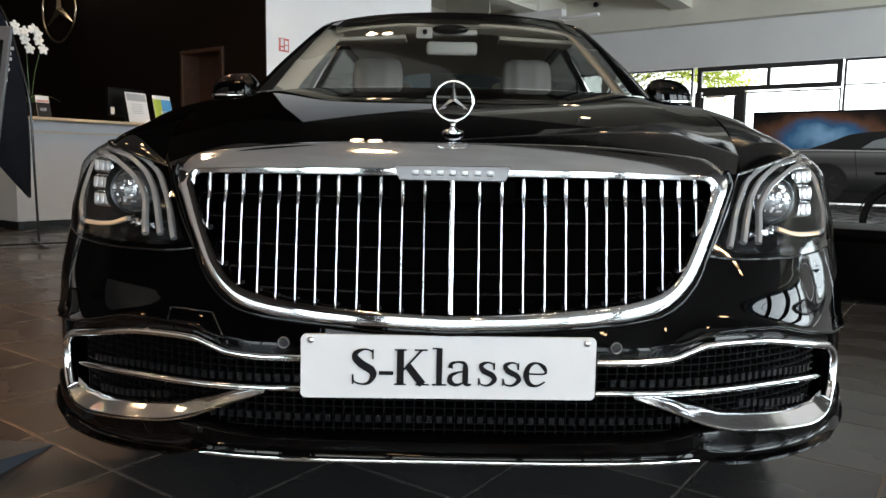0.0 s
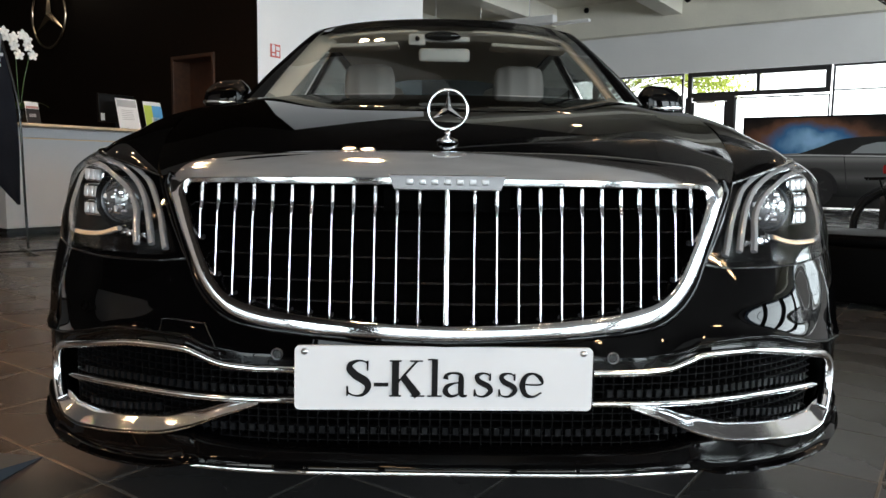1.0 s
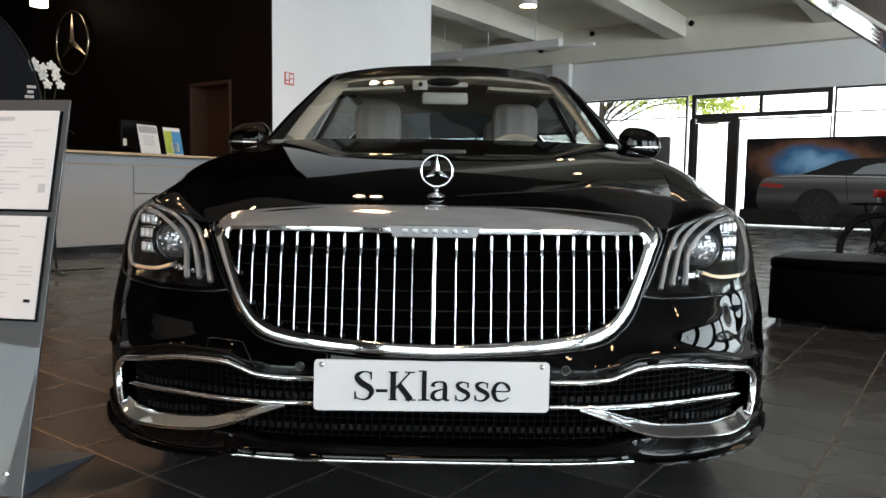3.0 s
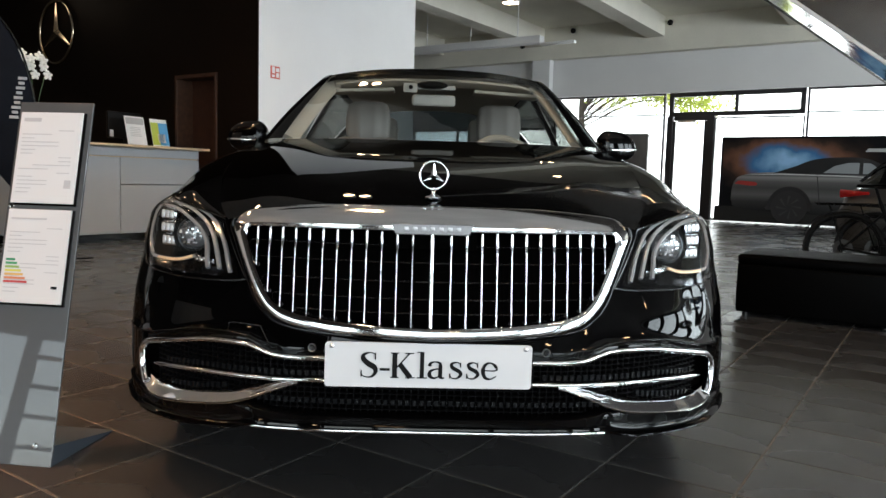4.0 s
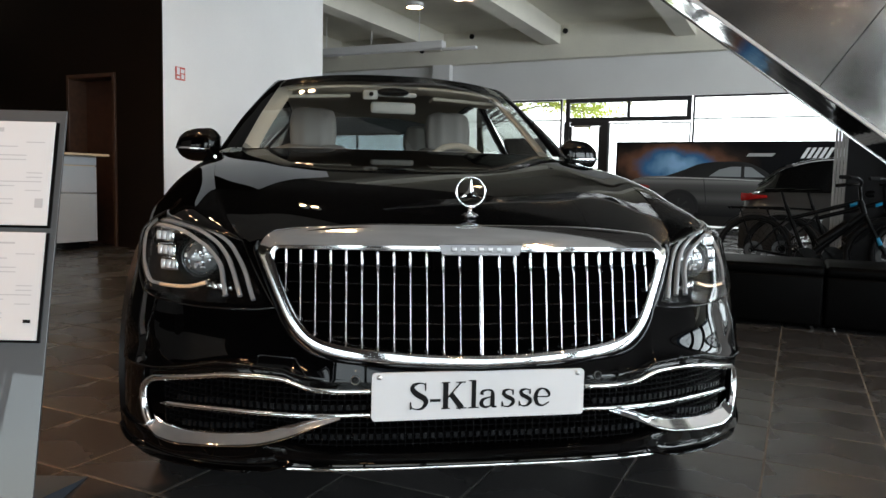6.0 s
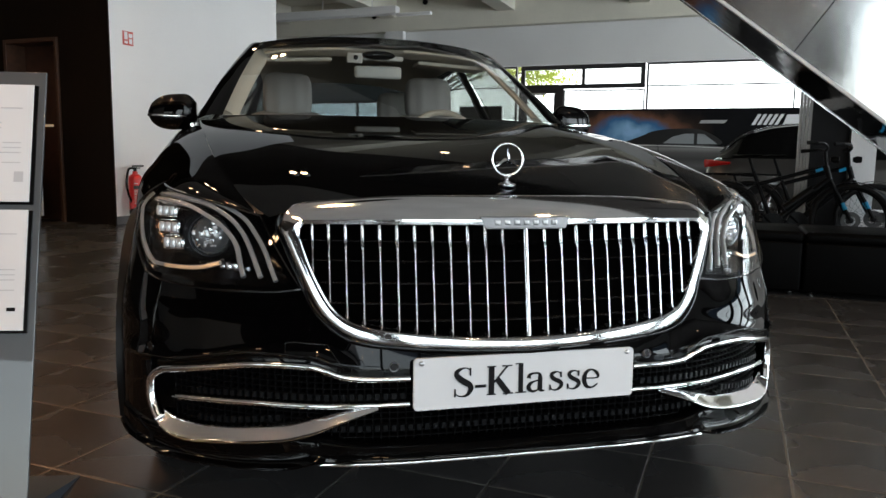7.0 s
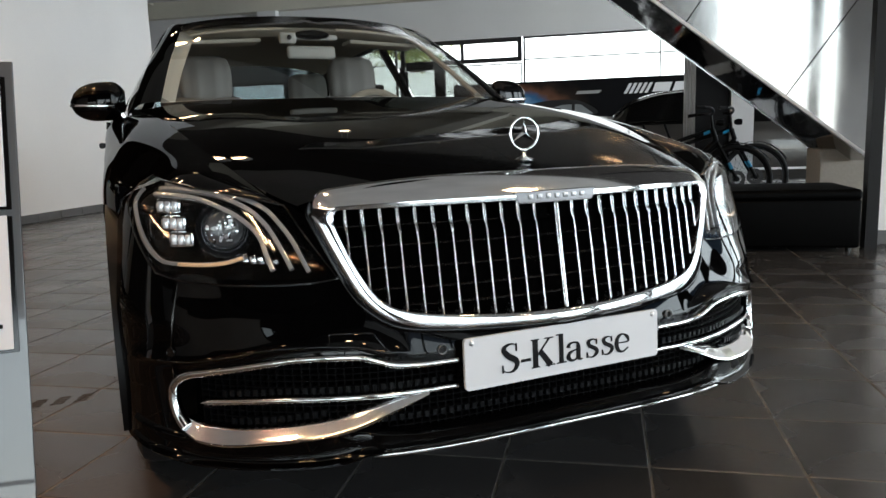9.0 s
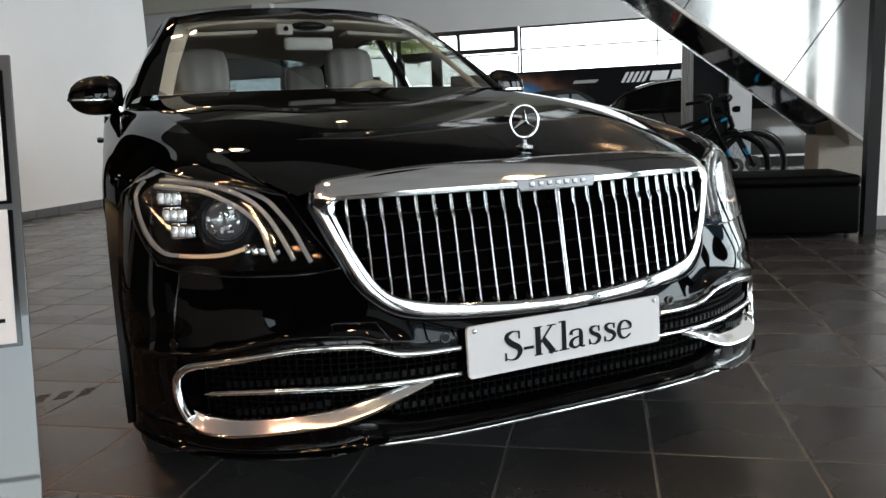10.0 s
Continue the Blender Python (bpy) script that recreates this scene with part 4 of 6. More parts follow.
# letters in millimetres: strokes of (knots, widths)
T, H_ = 9.0, 1.6
LETTERS = {
    "S": [([(33, 50), (32, 62), (20, 66.3), (7, 60), (6, 50), (16, 38), (30, 28), (34, 17), (27, 4), (16, .8), (4, 6), (2, 19)], [1.5, 1.5, 1.8, 6, 9, 10, 10, 8, 4, 1.7, 1.5, 1.5]), ([(33, 48), (33, 66)], [2, 2]), ([(2, 1), (2, 19)], [2, 2])],
    "-": [([(0, 22), (22, 22)], [4.5, 4.5])],
    "K": [([(10, 0), (10, 67)], [T, T]), ([(0, 1), (20, 1)], [H_, H_]), ([(0, 66), (20, 66)], [H_, H_]), ([(12, 24), (46, 66)], [2.2, 2.2]), ([(23, 36), (48, 1)], [T, T + 1]), ([(34, 66), (56, 66)], [H_, H_]), ([(36, 1), (59, 1)], [H_, H_])],
    "l": [([(9, 0), (9, 70)], [7.5, 7.5]), ([(0, 1), (18, 1)], [H_, H_]), ([(0, 69), (9, 69.5)], [H_, H_])],
    "a": [([(4, 33), (6, 41), (15, 44.5), (25, 42), (27, 32), (27, 8), (30, 2), (36, 2)], [7, 4, 2, 4, 7, 7.5, 4, 1.5]), ([(27, 27), (16, 25), (6, 19), (4, 9), (11, 1.5), (20, 3), (27, 10)], [1.5, 2, 5, 7.5, 4, 2, 1.5])],
    "s": [([(22, 31), (21, 41), (13, 44.3), (5, 39), (8, 29), (20, 20), (23, 11), (15, 1.2), (5, 3), (2, 14)], [1.5, 1.5, 2, 5.5, 7, 7, 6, 2.5, 1.5, 1.5]), ([(22.5, 31), (22.5, 44)], [1.6, 1.6]), ([(2, 1), (2, 14)], [1.6, 1.6])],
    "e": [([(4, 24), (29, 24), (28, 36), (18, 44.3), (8, 39), (3.5, 22), (8, 5), (19, 1), (30, 9)], [1.5, 1.8, 6, 2, 5, 7.5, 6, 2, 1.5])],
}
SETTING = [("S", -174, 1.12), ("-", -126, 1.14), ("K", -99, 1.03), ("l", -33, 1.4), ("a", -6, 1.18), ("s", 47, 1.32), ("s", 90, 1.32), ("e", 129, 1.28)]
for ch, x0, wd in SETTING:
    bm = bmesh.new()
    for knots, widths in LETTERS[ch]:
        straight = len(knots) == 2
        k = [((x0 + 2.5 + x * wd) / 1000, (z - 33.5) * .945 / 1000) for x, z in knots]
        w = [(q * 1.34 + .3) / 1000 for q in widths]
        ribbon(bm, k, w, 2 if straight else 40, not straight)
    part("letter", bm, INK, plate, smooth=False)

# ---- door mirrors
def door_mirror(side):
    h = new("door_mirror")
    h.parent = car
    h["label"] = "black door mirror with a chrome-edged indicator strip"
    bm = bmesh.new()
    rows = []
    for f in np.linspace(0, 1, 15):                     # from the flat inner end to the rounded tip
        x = .848 + .207 * f
        r = max(.02, (1 - max(0, f - .45) ** 2.2 / .55 ** 2.2 * 1.0)) ** .5 * (1 - .5 * (max(0, .28 - f) / .28) ** 2.4)
        zc = 1.046 + .010 * (1 - f)
        hh, dd = .082 * r, .062 * r
        row = []
        for a in np.linspace(0, 2 * np.pi, 24, endpoint=False):
            ca, sa = math.cos(a), math.sin(a)
            row.append((side * x, 2.01 + .03 * f - dd * math.copysign(abs(ca) ** .75, ca), zc + hh * math.copysign(abs(sa) ** .8, sa) * (1 if sa > 0 else .92)))
        rows.append(row)
    vs = add_grid(bm, rows, wrap_v=True)
    bm.faces.new(vs[0])
    bm.faces.new(vs[-1])
    part("mirror_housing", bm, PAINT, h)
    bm = bmesh.new()
    k = np.linspace(0, 1, 24)
    pts = []
    for t in k:
        f = .22 + .775 * t
        r = max(.02, (1 - max(0, f - .45) ** 2.2 / .55 ** 2.2)) ** .5
        pts.append((side * (.848 + .208 * f), 2.01 + .03 * f - .0625 * r, 1.034 + .006 * t))
    sweep(bm, pts, (0, -1, 0), np.concatenate([np.linspace(.003, .013, 8), np.full(16, .013)]), .008, 8)
    part("indicator_strip", bm, CHROME, h, "silvery indicator strip")
    bm = bmesh.new()
    sweep(bm, [(side * x, 2.03 + .1 * (.86 - x), z) for x, z in ((.80, .965), (.83, .957), (.86, .952), (.90, .953), (.93, .957))], (0, -1, 0), .03, .05, 10)
    part("mirror_stalk", bm, PAINT, h)


both(door_mirror)

# ---- cabin
bm = bmesh.new()
rows = []
for y, z, w in ((1.56, 1.018, .66), (1.72, 1.012, .72), (1.95, 1.010, .76), (2.15, 1.005, .77), (2.25, .975, .77), (2.30, .90, .77), (2.32, .70, .77)):
    rows.append([(w * u, y + .12 * abs(u) ** 3 * (y < 1.9), z + .018 * math.exp(-((u + .0) / .5) ** 2) - .01 * abs(u) ** 4) for u in np.linspace(-1, 1, 31)])
add_grid(bm, rows)
part("dashboard", bm, mat("dark_dashboard", (.018, .016, .015), .55, grain=.15, scale=150, bump=.1), car, "dark leather dashboard")
bm = bmesh.new()
sweep(bm, [(x, 2.24 + .10 * x * x, .965 + .022 * math.exp(-(x / .25) ** 2)) for x in np.linspace(-.70, .70, 40)], (0, -1, .6), .06, .02, 10)
part("wood_trim", bm, mat("walnut", (.16, .06, .025), .2, 0, .6, grain=.35, scale=22, big=.2, big_scale=5), car, "polished wood dashboard trim")
sw = new("steering_wheel")
sw.parent = car
sw.matrix_local = pose(.385, 2.42, .948, 68, 0, 0)
ang = np.linspace(0, 2 * np.pi, 40, endpoint=False)
bm = bmesh.new()
sweep(bm, [(.185 * math.cos(a), .178 * math.sin(a), 0) for a in ang], [(0, 0, 1)] * 40, .034, .03, 10, 2, closed=True)
part("wheel_rim", bm, LINING, sw, "cream leather wheel rim")
bm = bmesh.new()
revolve(bm, [(0, .03), (.05, .028), (.075, .01), (.075, -.02), (0, -.03)], 24)
box(bm, .12, 0, 0, .12, .04, .02, .006)
box(bm, -.12, 0, 0, .12, .04, .02, .006)
box(bm, 0, -.11, 0, .05, .12, .02, .006)
part("wheel_hub", bm, DARK_PLASTIC, sw)


def seat(x, y, rear=False):
    st = new("rear_seat" if rear else "front_seat")
    st.parent = car
    st.matrix_local = pose(x, y, 0)
    st["label"] = "cream leather seat with a padded headrest"

    def pad(name, cx, cy, cz, w, d, h, lean, flutes=0, rnd=4.0):
        bm = bmesh.new()
        rows = []
        for f in np.linspace(0, 1, 15):
            zz = (f - .5) * h
            sc = (1 - abs(2 * f - 1) ** rnd) ** (1 / rnd) * .92 + .08
            row = []
            for a in np.linspace(0, 2 * np.pi, 40, endpoint=False):
                ca, sa = math.cos(a), math.sin(a)
                px = w / 2 * math.copysign(abs(ca) ** .72, ca) * (sc * .42 + .58)
                py = d / 2 * math.copysign(abs(sa) ** .55, sa) * sc
                if flutes and sa < 0:
                    py += .014 * (math.cos(px / w * 2 * math.pi * flutes) - 1) * .5 * (-sa)
                row.append((px, py, zz))
            rows.append(row)
        vs = add_grid(bm, rows, wrap_v=True)
        bm.faces.new(vs[0])
        bm.faces.new(vs[-1])
        bmesh.ops.transform(bm, matrix=pose(cx, cy, cz, lean, 0, 0), verts=bm.verts)
        return part(name, bm, CREAM, st)
    pad("seat_cushion", 0, -.22, .48, .52, .55, .20, 6)
    pad("backrest", 0, .12, .80, .53, .20, .66, -14, 3)
    pad("headrest", 0, .225, 1.212, .285, .14, .275, -8, 3, 2.6)
    bm = bmesh.new()
    for sx in (-.06, .06):
        cyl(bm, (sx, .20, 1.05), (sx, .225, 1.20), .007, segs=10)
    part("headrest_rods", bm, CHROME, st)


for x in (-.42, .425):
    seat(x, 2.80)
    seat(x, 3.95, True)
bm = bmesh.new()
add_grid(bm, [[(re_[t][0] * .97 * u, rm[t][1] + .02 + (re_[t][1] - rm[t][1]) * u * u, rm[t][2] - .03 + (re_[t][2] - rm[t][2]) * abs(u) ** 2.6) for u in np.linspace(-1, 1, 31)] for t in range(40)])
part("headliner", bm, LINING, car, "cream fabric headliner")
bm = bmesh.new()
sweep(bm, [(x, 2.37 + .1 * x * x, 1.395 - .06 * x * x) for x in np.linspace(-.55, .55, 30)], (0, -.3, -1), .10, .02, 10)
part("header_trim", bm, LINING, car, "cream trim above the windscreen")
for side in (-1, 1):
    bm = bmesh.new()
    k = (GB + (GT - GB) * .885)[4:22] + np.array([0, .035, -.016])
    sweep(bm, flip(k, side), (0, -.5, .85), .022, .012, 8)
    part("headliner_edge", bm, LINING, car, "bright cream edge of the headliner")
    bm = bmesh.new()
    box(bm, side * .33, 2.40, 1.362, .36, .15, .02, .008, pose(0, 0, 0, 0, side * 3, 0))
    part("sun_visor", bm, LINING, car, "cream sun visor")
    bm = bmesh.new()
    add_grid(bm, [[(side * (.855 - .02 * r), y, .45 + .53 * r) for r in np.linspace(0, 1, 5)] for y in np.linspace(1.9, 4.4, 12)])
    part("door_lining", bm, mat("door_leather", (.5, .46, .4), .55, grain=.05, scale=120), car, "cream inner door panel")
bm = bmesh.new()
add_grid(bm, [[(x, 4.28 + .06 * r, .5 + .62 * r) for r in np.linspace(0, 1, 5)] for x in np.linspace(-.8, .8, 9)])
add_grid(bm, [[(x, 4.34 + .45 * r, 1.08) for r in np.linspace(0, 1, 5)] for x in np.linspace(-.7, .7, 9)])
part("parcel_shelf", bm, DARK_PLASTIC, car)
# inner mirror and camera bracket behind the windscreen
mm = new("inner_mirror")
mm.parent = car
mm.matrix_local = pose(-.012, 2.17, 1.302)
mm["label"] = "pale inner mirror with camera bracket"
PALE = mat("pale_grey_plastic", (.5, .49, .45), .5, grain=.05)
bm = bmesh.new()
box(bm, 0.01, .06, -.018, .235, .035, .062, .016, None, 3)
part("mirror_body", bm, PALE, mm)
bm = bmesh.new()
box(bm, 0, .02, .045, .25, .05, .024, .008)
box(bm, -.115, -.005, .038, .075, .04, .05, .008)
part("bracket", bm, PALE, mm)
bm = bmesh.new()
revolve(bm, [(0, .012), (.006, .012), (.011, .008), (.011, -.01)], 18, pose(-.112, -.03, .04, 90, 0, 0))
part("camera_eye", bm, GLOSS_BLACK, mm)
bm = bmesh.new()
bmesh.ops.create_uvsphere(bm, u_segments=20, v_segments=12, radius=1, matrix=Matrix.Translation((0, -.01, .055)) @ Matrix.Diagonal((.085, .03, .022, 1)))
part("sensor_cover", bm, GLOSS_BLACK, mm)

# ---------------------------------------------------------------- far window front
def bars(name, boxes, material, parent):
    for b in boxes:
        bm = bmesh.new()
        box(bm, *b, .006)
        part(name, bm, material, parent, smooth=False)


def window(name, u0, u1, z0, z1, v, verticals, horizontals, label, thick=.09, deep=.12):
    """Framed glazing in the plane v: inner bars at the given places, and one pane per field."""
    w = thing(name, ROOM @ pose((u0 + u1) / 2, v, z0), label, "window", "", "structure")
    W, H = u1 - u0, z1 - z0
    bars("window_frame", [(-W / 2 + thick / 2, 0, H / 2, thick, deep, H), (W / 2 - thick / 2, 0, H / 2, thick, deep, H), (0, 0, H - thick / 2, W - 2 * thick, deep, thick), (0, 0, thick / 2, W - 2 * thick, deep, thick)], FRAME_DARK, w)
    us = [u0 + thick / 2, *verticals, u1 - thick / 2]
    zs = [z0 + thick / 2, *horizontals, z1 - thick / 2]
    bars("mullion", [(x - (u0 + u1) / 2, 0, H / 2, thick * .7, deep * .9, H - 2 * thick) for x in verticals], FRAME_DARK, w)
    for i in range(len(us) - 1):
        for z in horizontals:
            bars("transom", [((us[i] + us[i + 1]) / 2 - (u0 + u1) / 2, 0, z - z0, us[i + 1] - us[i] - thick * .7, deep * .8, thick * .6)], FRAME_DARK, w)
        for j in range(len(zs) - 1):
            bm = bmesh.new()
            box(bm, (us[i] + us[i + 1]) / 2 - (u0 + u1) / 2, .01, (zs[j] + zs[j + 1]) / 2 - z0, us[i + 1] - us[i] - thick * .6, .008, zs[j + 1] - zs[j] - thick * .5)
            part("pane", bm, CLEAR, w, smooth=False).visible_shadow = False
    return w


window("window_10", -14.65, -9.22, .4, 2.6, WV, [-12.8, -11.0], [], "low window at the far end of the hall", .07)
w13 = window("window_13", -3.2, 3.2, .4, 2.8, 0, [-1.1, 1.1], [], "low window in the side wall", .07)
w13.matrix_world = ROOM @ pose(-14.85, 16.3, .4, 0, 0, 90)
window("window_1", -9.2, -5.74, 0, 3.5, WV, [], [2.9], "tall window with a thin transom", .05)
window("window_2", -5.62, -2.12, 2.84, 3.5, WV - .02, [-3.81], [], "dark-framed pair of upper windows", .12)
window("window_3", -2.08, 5.2, 0, 3.5, WV, [1.6], [2.88], "wide bright window band", .05)
window("window_4", 5.3, 13.6, 0, 3.5, WV, [9.4], [2.88], "wide bright window band", .05)
window("window_5", -4.36, -2.12, 0, 2.80, WV, [], [], "window beside the glass door", .03)
door = thing("door_1", ROOM @ pose(-5.0, WV - .02, 0), "dark-framed glass exit door", "door", "", "structure")
bars("door_frame", [(-.58, 0, 1.42, .16, .14, 2.84), (.54, 0, 1.42, .20, .14, 2.84), (0, 0, 2.78, .92, .14, .12), (-.46, 0, 1.36, .07, .08, 2.7), (.40, 0, 1.36, .07, .08, 2.7), (0, 0, .06, .8, .08, .12)], FRAME_DARK, door)
bm = bmesh.new()
box(bm, -.03, 0, 1.4, .8, .01, 2.56)
part("pane", bm, CLEAR, door, smooth=False).visible_shadow = False
bm = bmesh.new()
box(bm, -.1, -.09, 2.70, .5, .06, .06, .01)
part("door_closer", bm, SATIN, door)
bm = bmesh.new()
cyl(bm, (.34, -.09, .9), (.34, -.09, 1.5), .015)
part("door_handle", bm, SATIN, door)
slab("exhibition_panel", -7.4, -6.1, 19.25, 19.35, .2, 2.36, mat("dim_panel_print", (.10, .095, .09), .5, grain=.2, scale=2, big=.5, big_scale=1.2), "dark printed panel standing before the window", "panel", "thing")

# the big flat poster wall with a printed convertible
poster = thing("poster_wall", ROOM @ pose(-.2, 18.6, 0), "black poster wall printed with a grey convertible under a blue glow", "poster")
PU = .2
bm = bmesh.new()
box(bm, .9 - .2 + PU, .08, 1.12, 9.2, .14, 2.16, .01)
part("panel", bm, mat("poster_black", (.004, .004, .005), .7, spec=.1), poster, smooth=False)


def poster_glow():
    m = mat("poster_print", (.05, .05, .06), .8, spec=.1)
    nt = m.node_tree
    b = nt.nodes["Principled BSDF"]
    tc = nt.nodes.new("ShaderNodeTexCoord")
    mp = nt.nodes.new("ShaderNodeMapping")
    mp.inputs["Scale"].default_value = (.48, 1, 1.25)
    mp.inputs["Rotation"].default_value = (0, radians(-14), 0)
    wob = nt.nodes.new("ShaderNodeTexNoise")
    wob.inputs["Scale"].default_value, wob.inputs["Detail"].default_value = 1.6, 5
    bend = nt.nodes.new("ShaderNodeMix")
    bend.data_type = "RGBA"
    bend.blend_type = "LINEAR_LIGHT"
    bend.inputs[0].default_value = .35
    gr = nt.nodes.new("ShaderNodeTexGradient")
    gr.gradient_type = "SPHERICAL"
    rp = nt.nodes.new("ShaderNodeValToRGB")
    e = rp.color_ramp.elements
    e[0].position, e[0].color = 0.0, (.006, .006, .007, 1)
    e[1].position, e[1].color = .92, (.30, .52, .75, 1)
    e.new(.22).color = (.03, .02, .016, 1)
    e.new(.42).color = (.16, .075, .045, 1)
    e.new(.62).color = (.05, .16, .34, 1)
    nt.links.new(tc.outputs["Object"], wob.inputs["Vector"])
    nt.links.new(tc.outputs["Object"], bend.inputs[6])
    nt.links.new(wob.outputs["Color"], bend.inputs[7])
    nt.links.new(bend.outputs[2], mp.inputs[0])
    nt.links.new(mp.outputs[0], gr.inputs[0])
    nt.links.new(gr.outputs[0], rp.inputs[0])
    nt.links.new(rp.outputs[0], b.inputs["Base Color"])
    return m


def flat(name, outline, y, material, n=40, smooth=True):
    bm = bmesh.new()
    k = spline([*outline, outline[0]], n)[:-1] if smooth else outline
    bm.faces.new([bm.verts.new((p[0] + PU, y, p[1])) for p in k])
    return part(name, bm, material, poster, smooth=False)


gl = flat("printed_glow", [(-1.75, -.8), (3.4, -.8), (3.4, .55), (-1.75, .55)], 0, poster_glow(), smooth=False)
gl.location = (-2.1, .006, 1.6)
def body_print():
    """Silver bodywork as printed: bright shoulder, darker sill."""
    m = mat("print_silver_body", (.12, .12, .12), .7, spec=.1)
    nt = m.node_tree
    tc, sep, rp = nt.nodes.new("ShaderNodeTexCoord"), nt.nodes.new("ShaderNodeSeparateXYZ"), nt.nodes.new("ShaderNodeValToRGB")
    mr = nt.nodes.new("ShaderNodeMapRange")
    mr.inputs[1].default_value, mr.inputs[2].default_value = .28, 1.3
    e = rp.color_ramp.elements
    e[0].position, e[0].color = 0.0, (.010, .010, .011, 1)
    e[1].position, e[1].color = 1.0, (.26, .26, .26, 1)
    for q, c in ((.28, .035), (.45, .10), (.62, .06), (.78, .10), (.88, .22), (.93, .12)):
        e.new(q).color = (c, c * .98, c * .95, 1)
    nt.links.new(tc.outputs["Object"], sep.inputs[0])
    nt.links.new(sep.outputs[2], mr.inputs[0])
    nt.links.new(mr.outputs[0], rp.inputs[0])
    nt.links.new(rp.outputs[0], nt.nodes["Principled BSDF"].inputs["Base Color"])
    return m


PRINT_BLACK = mat("print_black", (.005, .005, .006), .4)
flat("printed_ground", [(-4.0, .06), (4.6, .06), (4.6, .42), (-4.0, .42)], .005, mat("print_ground", (.02, .019, .018), .7, spec=.1), smooth=False)
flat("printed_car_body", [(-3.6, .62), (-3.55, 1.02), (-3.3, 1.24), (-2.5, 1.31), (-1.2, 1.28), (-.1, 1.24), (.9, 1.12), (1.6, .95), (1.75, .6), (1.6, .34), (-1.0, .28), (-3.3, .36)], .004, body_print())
flat("printed_car_roof", [(-2.6, 1.29), (-2.1, 1.47), (-1.7, 1.63), (-1.1, 1.69), (-.5, 1.64), (-.05, 1.3), (-1.2, 1.27)], .002, PRINT_BLACK)
flat("printed_car_window", [(-1.48, 1.31), (-1.25, 1.48), (-.95, 1.56), (-.72, 1.56), (-.72, 1.30)], 0, mat("print_pale", (.24, .26, .27), .4), smooth=False)
flat("printed_car_window", [(-.64, 1.30), (-.64, 1.56), (-.48, 1.55), (-.15, 1.30)], 0, bpy.data.materials["print_pale"], smooth=False)
flat("printed_highlight", [(-3.3, 1.235), (-2.4, 1.275), (-1.0, 1.25), (.2, 1.20), (.2, 1.185), (-1.0, 1.232), (-2.4, 1.255)], .001, mat("print_highlight", (.62, .62, .60), .5), smooth=False)
flat("printed_door_line", [(-1.62, 1.27), (-1.60, 1.27), (-1.50, .48), (-1.52, .48)], .001, PRINT_BLACK, smooth=False)
flat("printed_arch", [(-2.2 + .50 * math.cos(a), .46 + .50 * math.sin(a)) for a in np.linspace(-.2, 3.34, 14)], .003, PRINT_BLACK)
PRINT_DARK = mat("print_dark", (.012, .012, .013), .4)
for wu in (-2.2, 1.0):
    flat("printed_wheel", [(wu + .42 * math.cos(a), .44 + .42 * math.sin(a)) for a in np.linspace(0, 6.0, 14)], .001, PRINT_DARK)
    for k in range(8):
        a = k * math.pi / 4
        flat("printed_spoke", [(wu + .05 * math.cos(a + 1), .44 + .05 * math.sin(a + 1)), (wu + .29 * math.cos(a + .1), .44 + .29 * math.sin(a + .1)), (wu + .29 * math.cos(a - .1), .44 + .29 * math.sin(a - .1))], -.001, mat("print_spoke", (.035, .035, .036), .6) if k == 0 and wu < 0 else bpy.data.materials["print_spoke"], smooth=False)
flat("printed_tail_lamp", [(-3.52, 1.0), (-3.4, 1.08), (-3.0, 1.04), (-3.05, .96)], 0, mat("print_red", (.30, .02, .015), .4))
WHITE_PRINT = mat("print_white", (.75, .75, .76), .4)
for k in range(5):                                            # slanted bars of the large mark
    x = .62 + .13 * k
    flat("white_bar", [(x, 1.78), (x + .08, 1.78), (x + .22, 2.04), (x + .14, 2.04)], 0, WHITE_PRINT, smooth=False)
for k in range(3):
    x = 1.34 + .5 * k
    flat("white_block", [(x, 1.80), (x + .42, 1.80), (x + .50, 2.03), (x + .08, 2.03)], 0, WHITE_PRINT, smooth=False)
PALE_PRINT = mat("print_silver", (.4, .4, .4), .4)
flat("silver_bar", [(-.62, 1.82), (-.02, 1.82), (.06, 1.90), (-.56, 1.90)], 0, PALE_PRINT, smooth=False)

# ---------------------------------------------------------------- ceiling beams, pipe, lamps
for bu in (-13.4, -9.7, -6.0, -2.3, 1.4, 5.1, 8.8, 12.5):
    slab("ceiling_beam", bu - .25, bu + .25, 8.0, 19.17, 5.02, FAR_CEIL + .01, CEILING, "grey painted concrete ceiling beam", "beam")
slab("edge_beam", -14.7, 13.5, 19.171, 19.46, 4.62, FAR_CEIL + .01, CEILING, "deep grey concrete edge beam along the window wall", "beam")
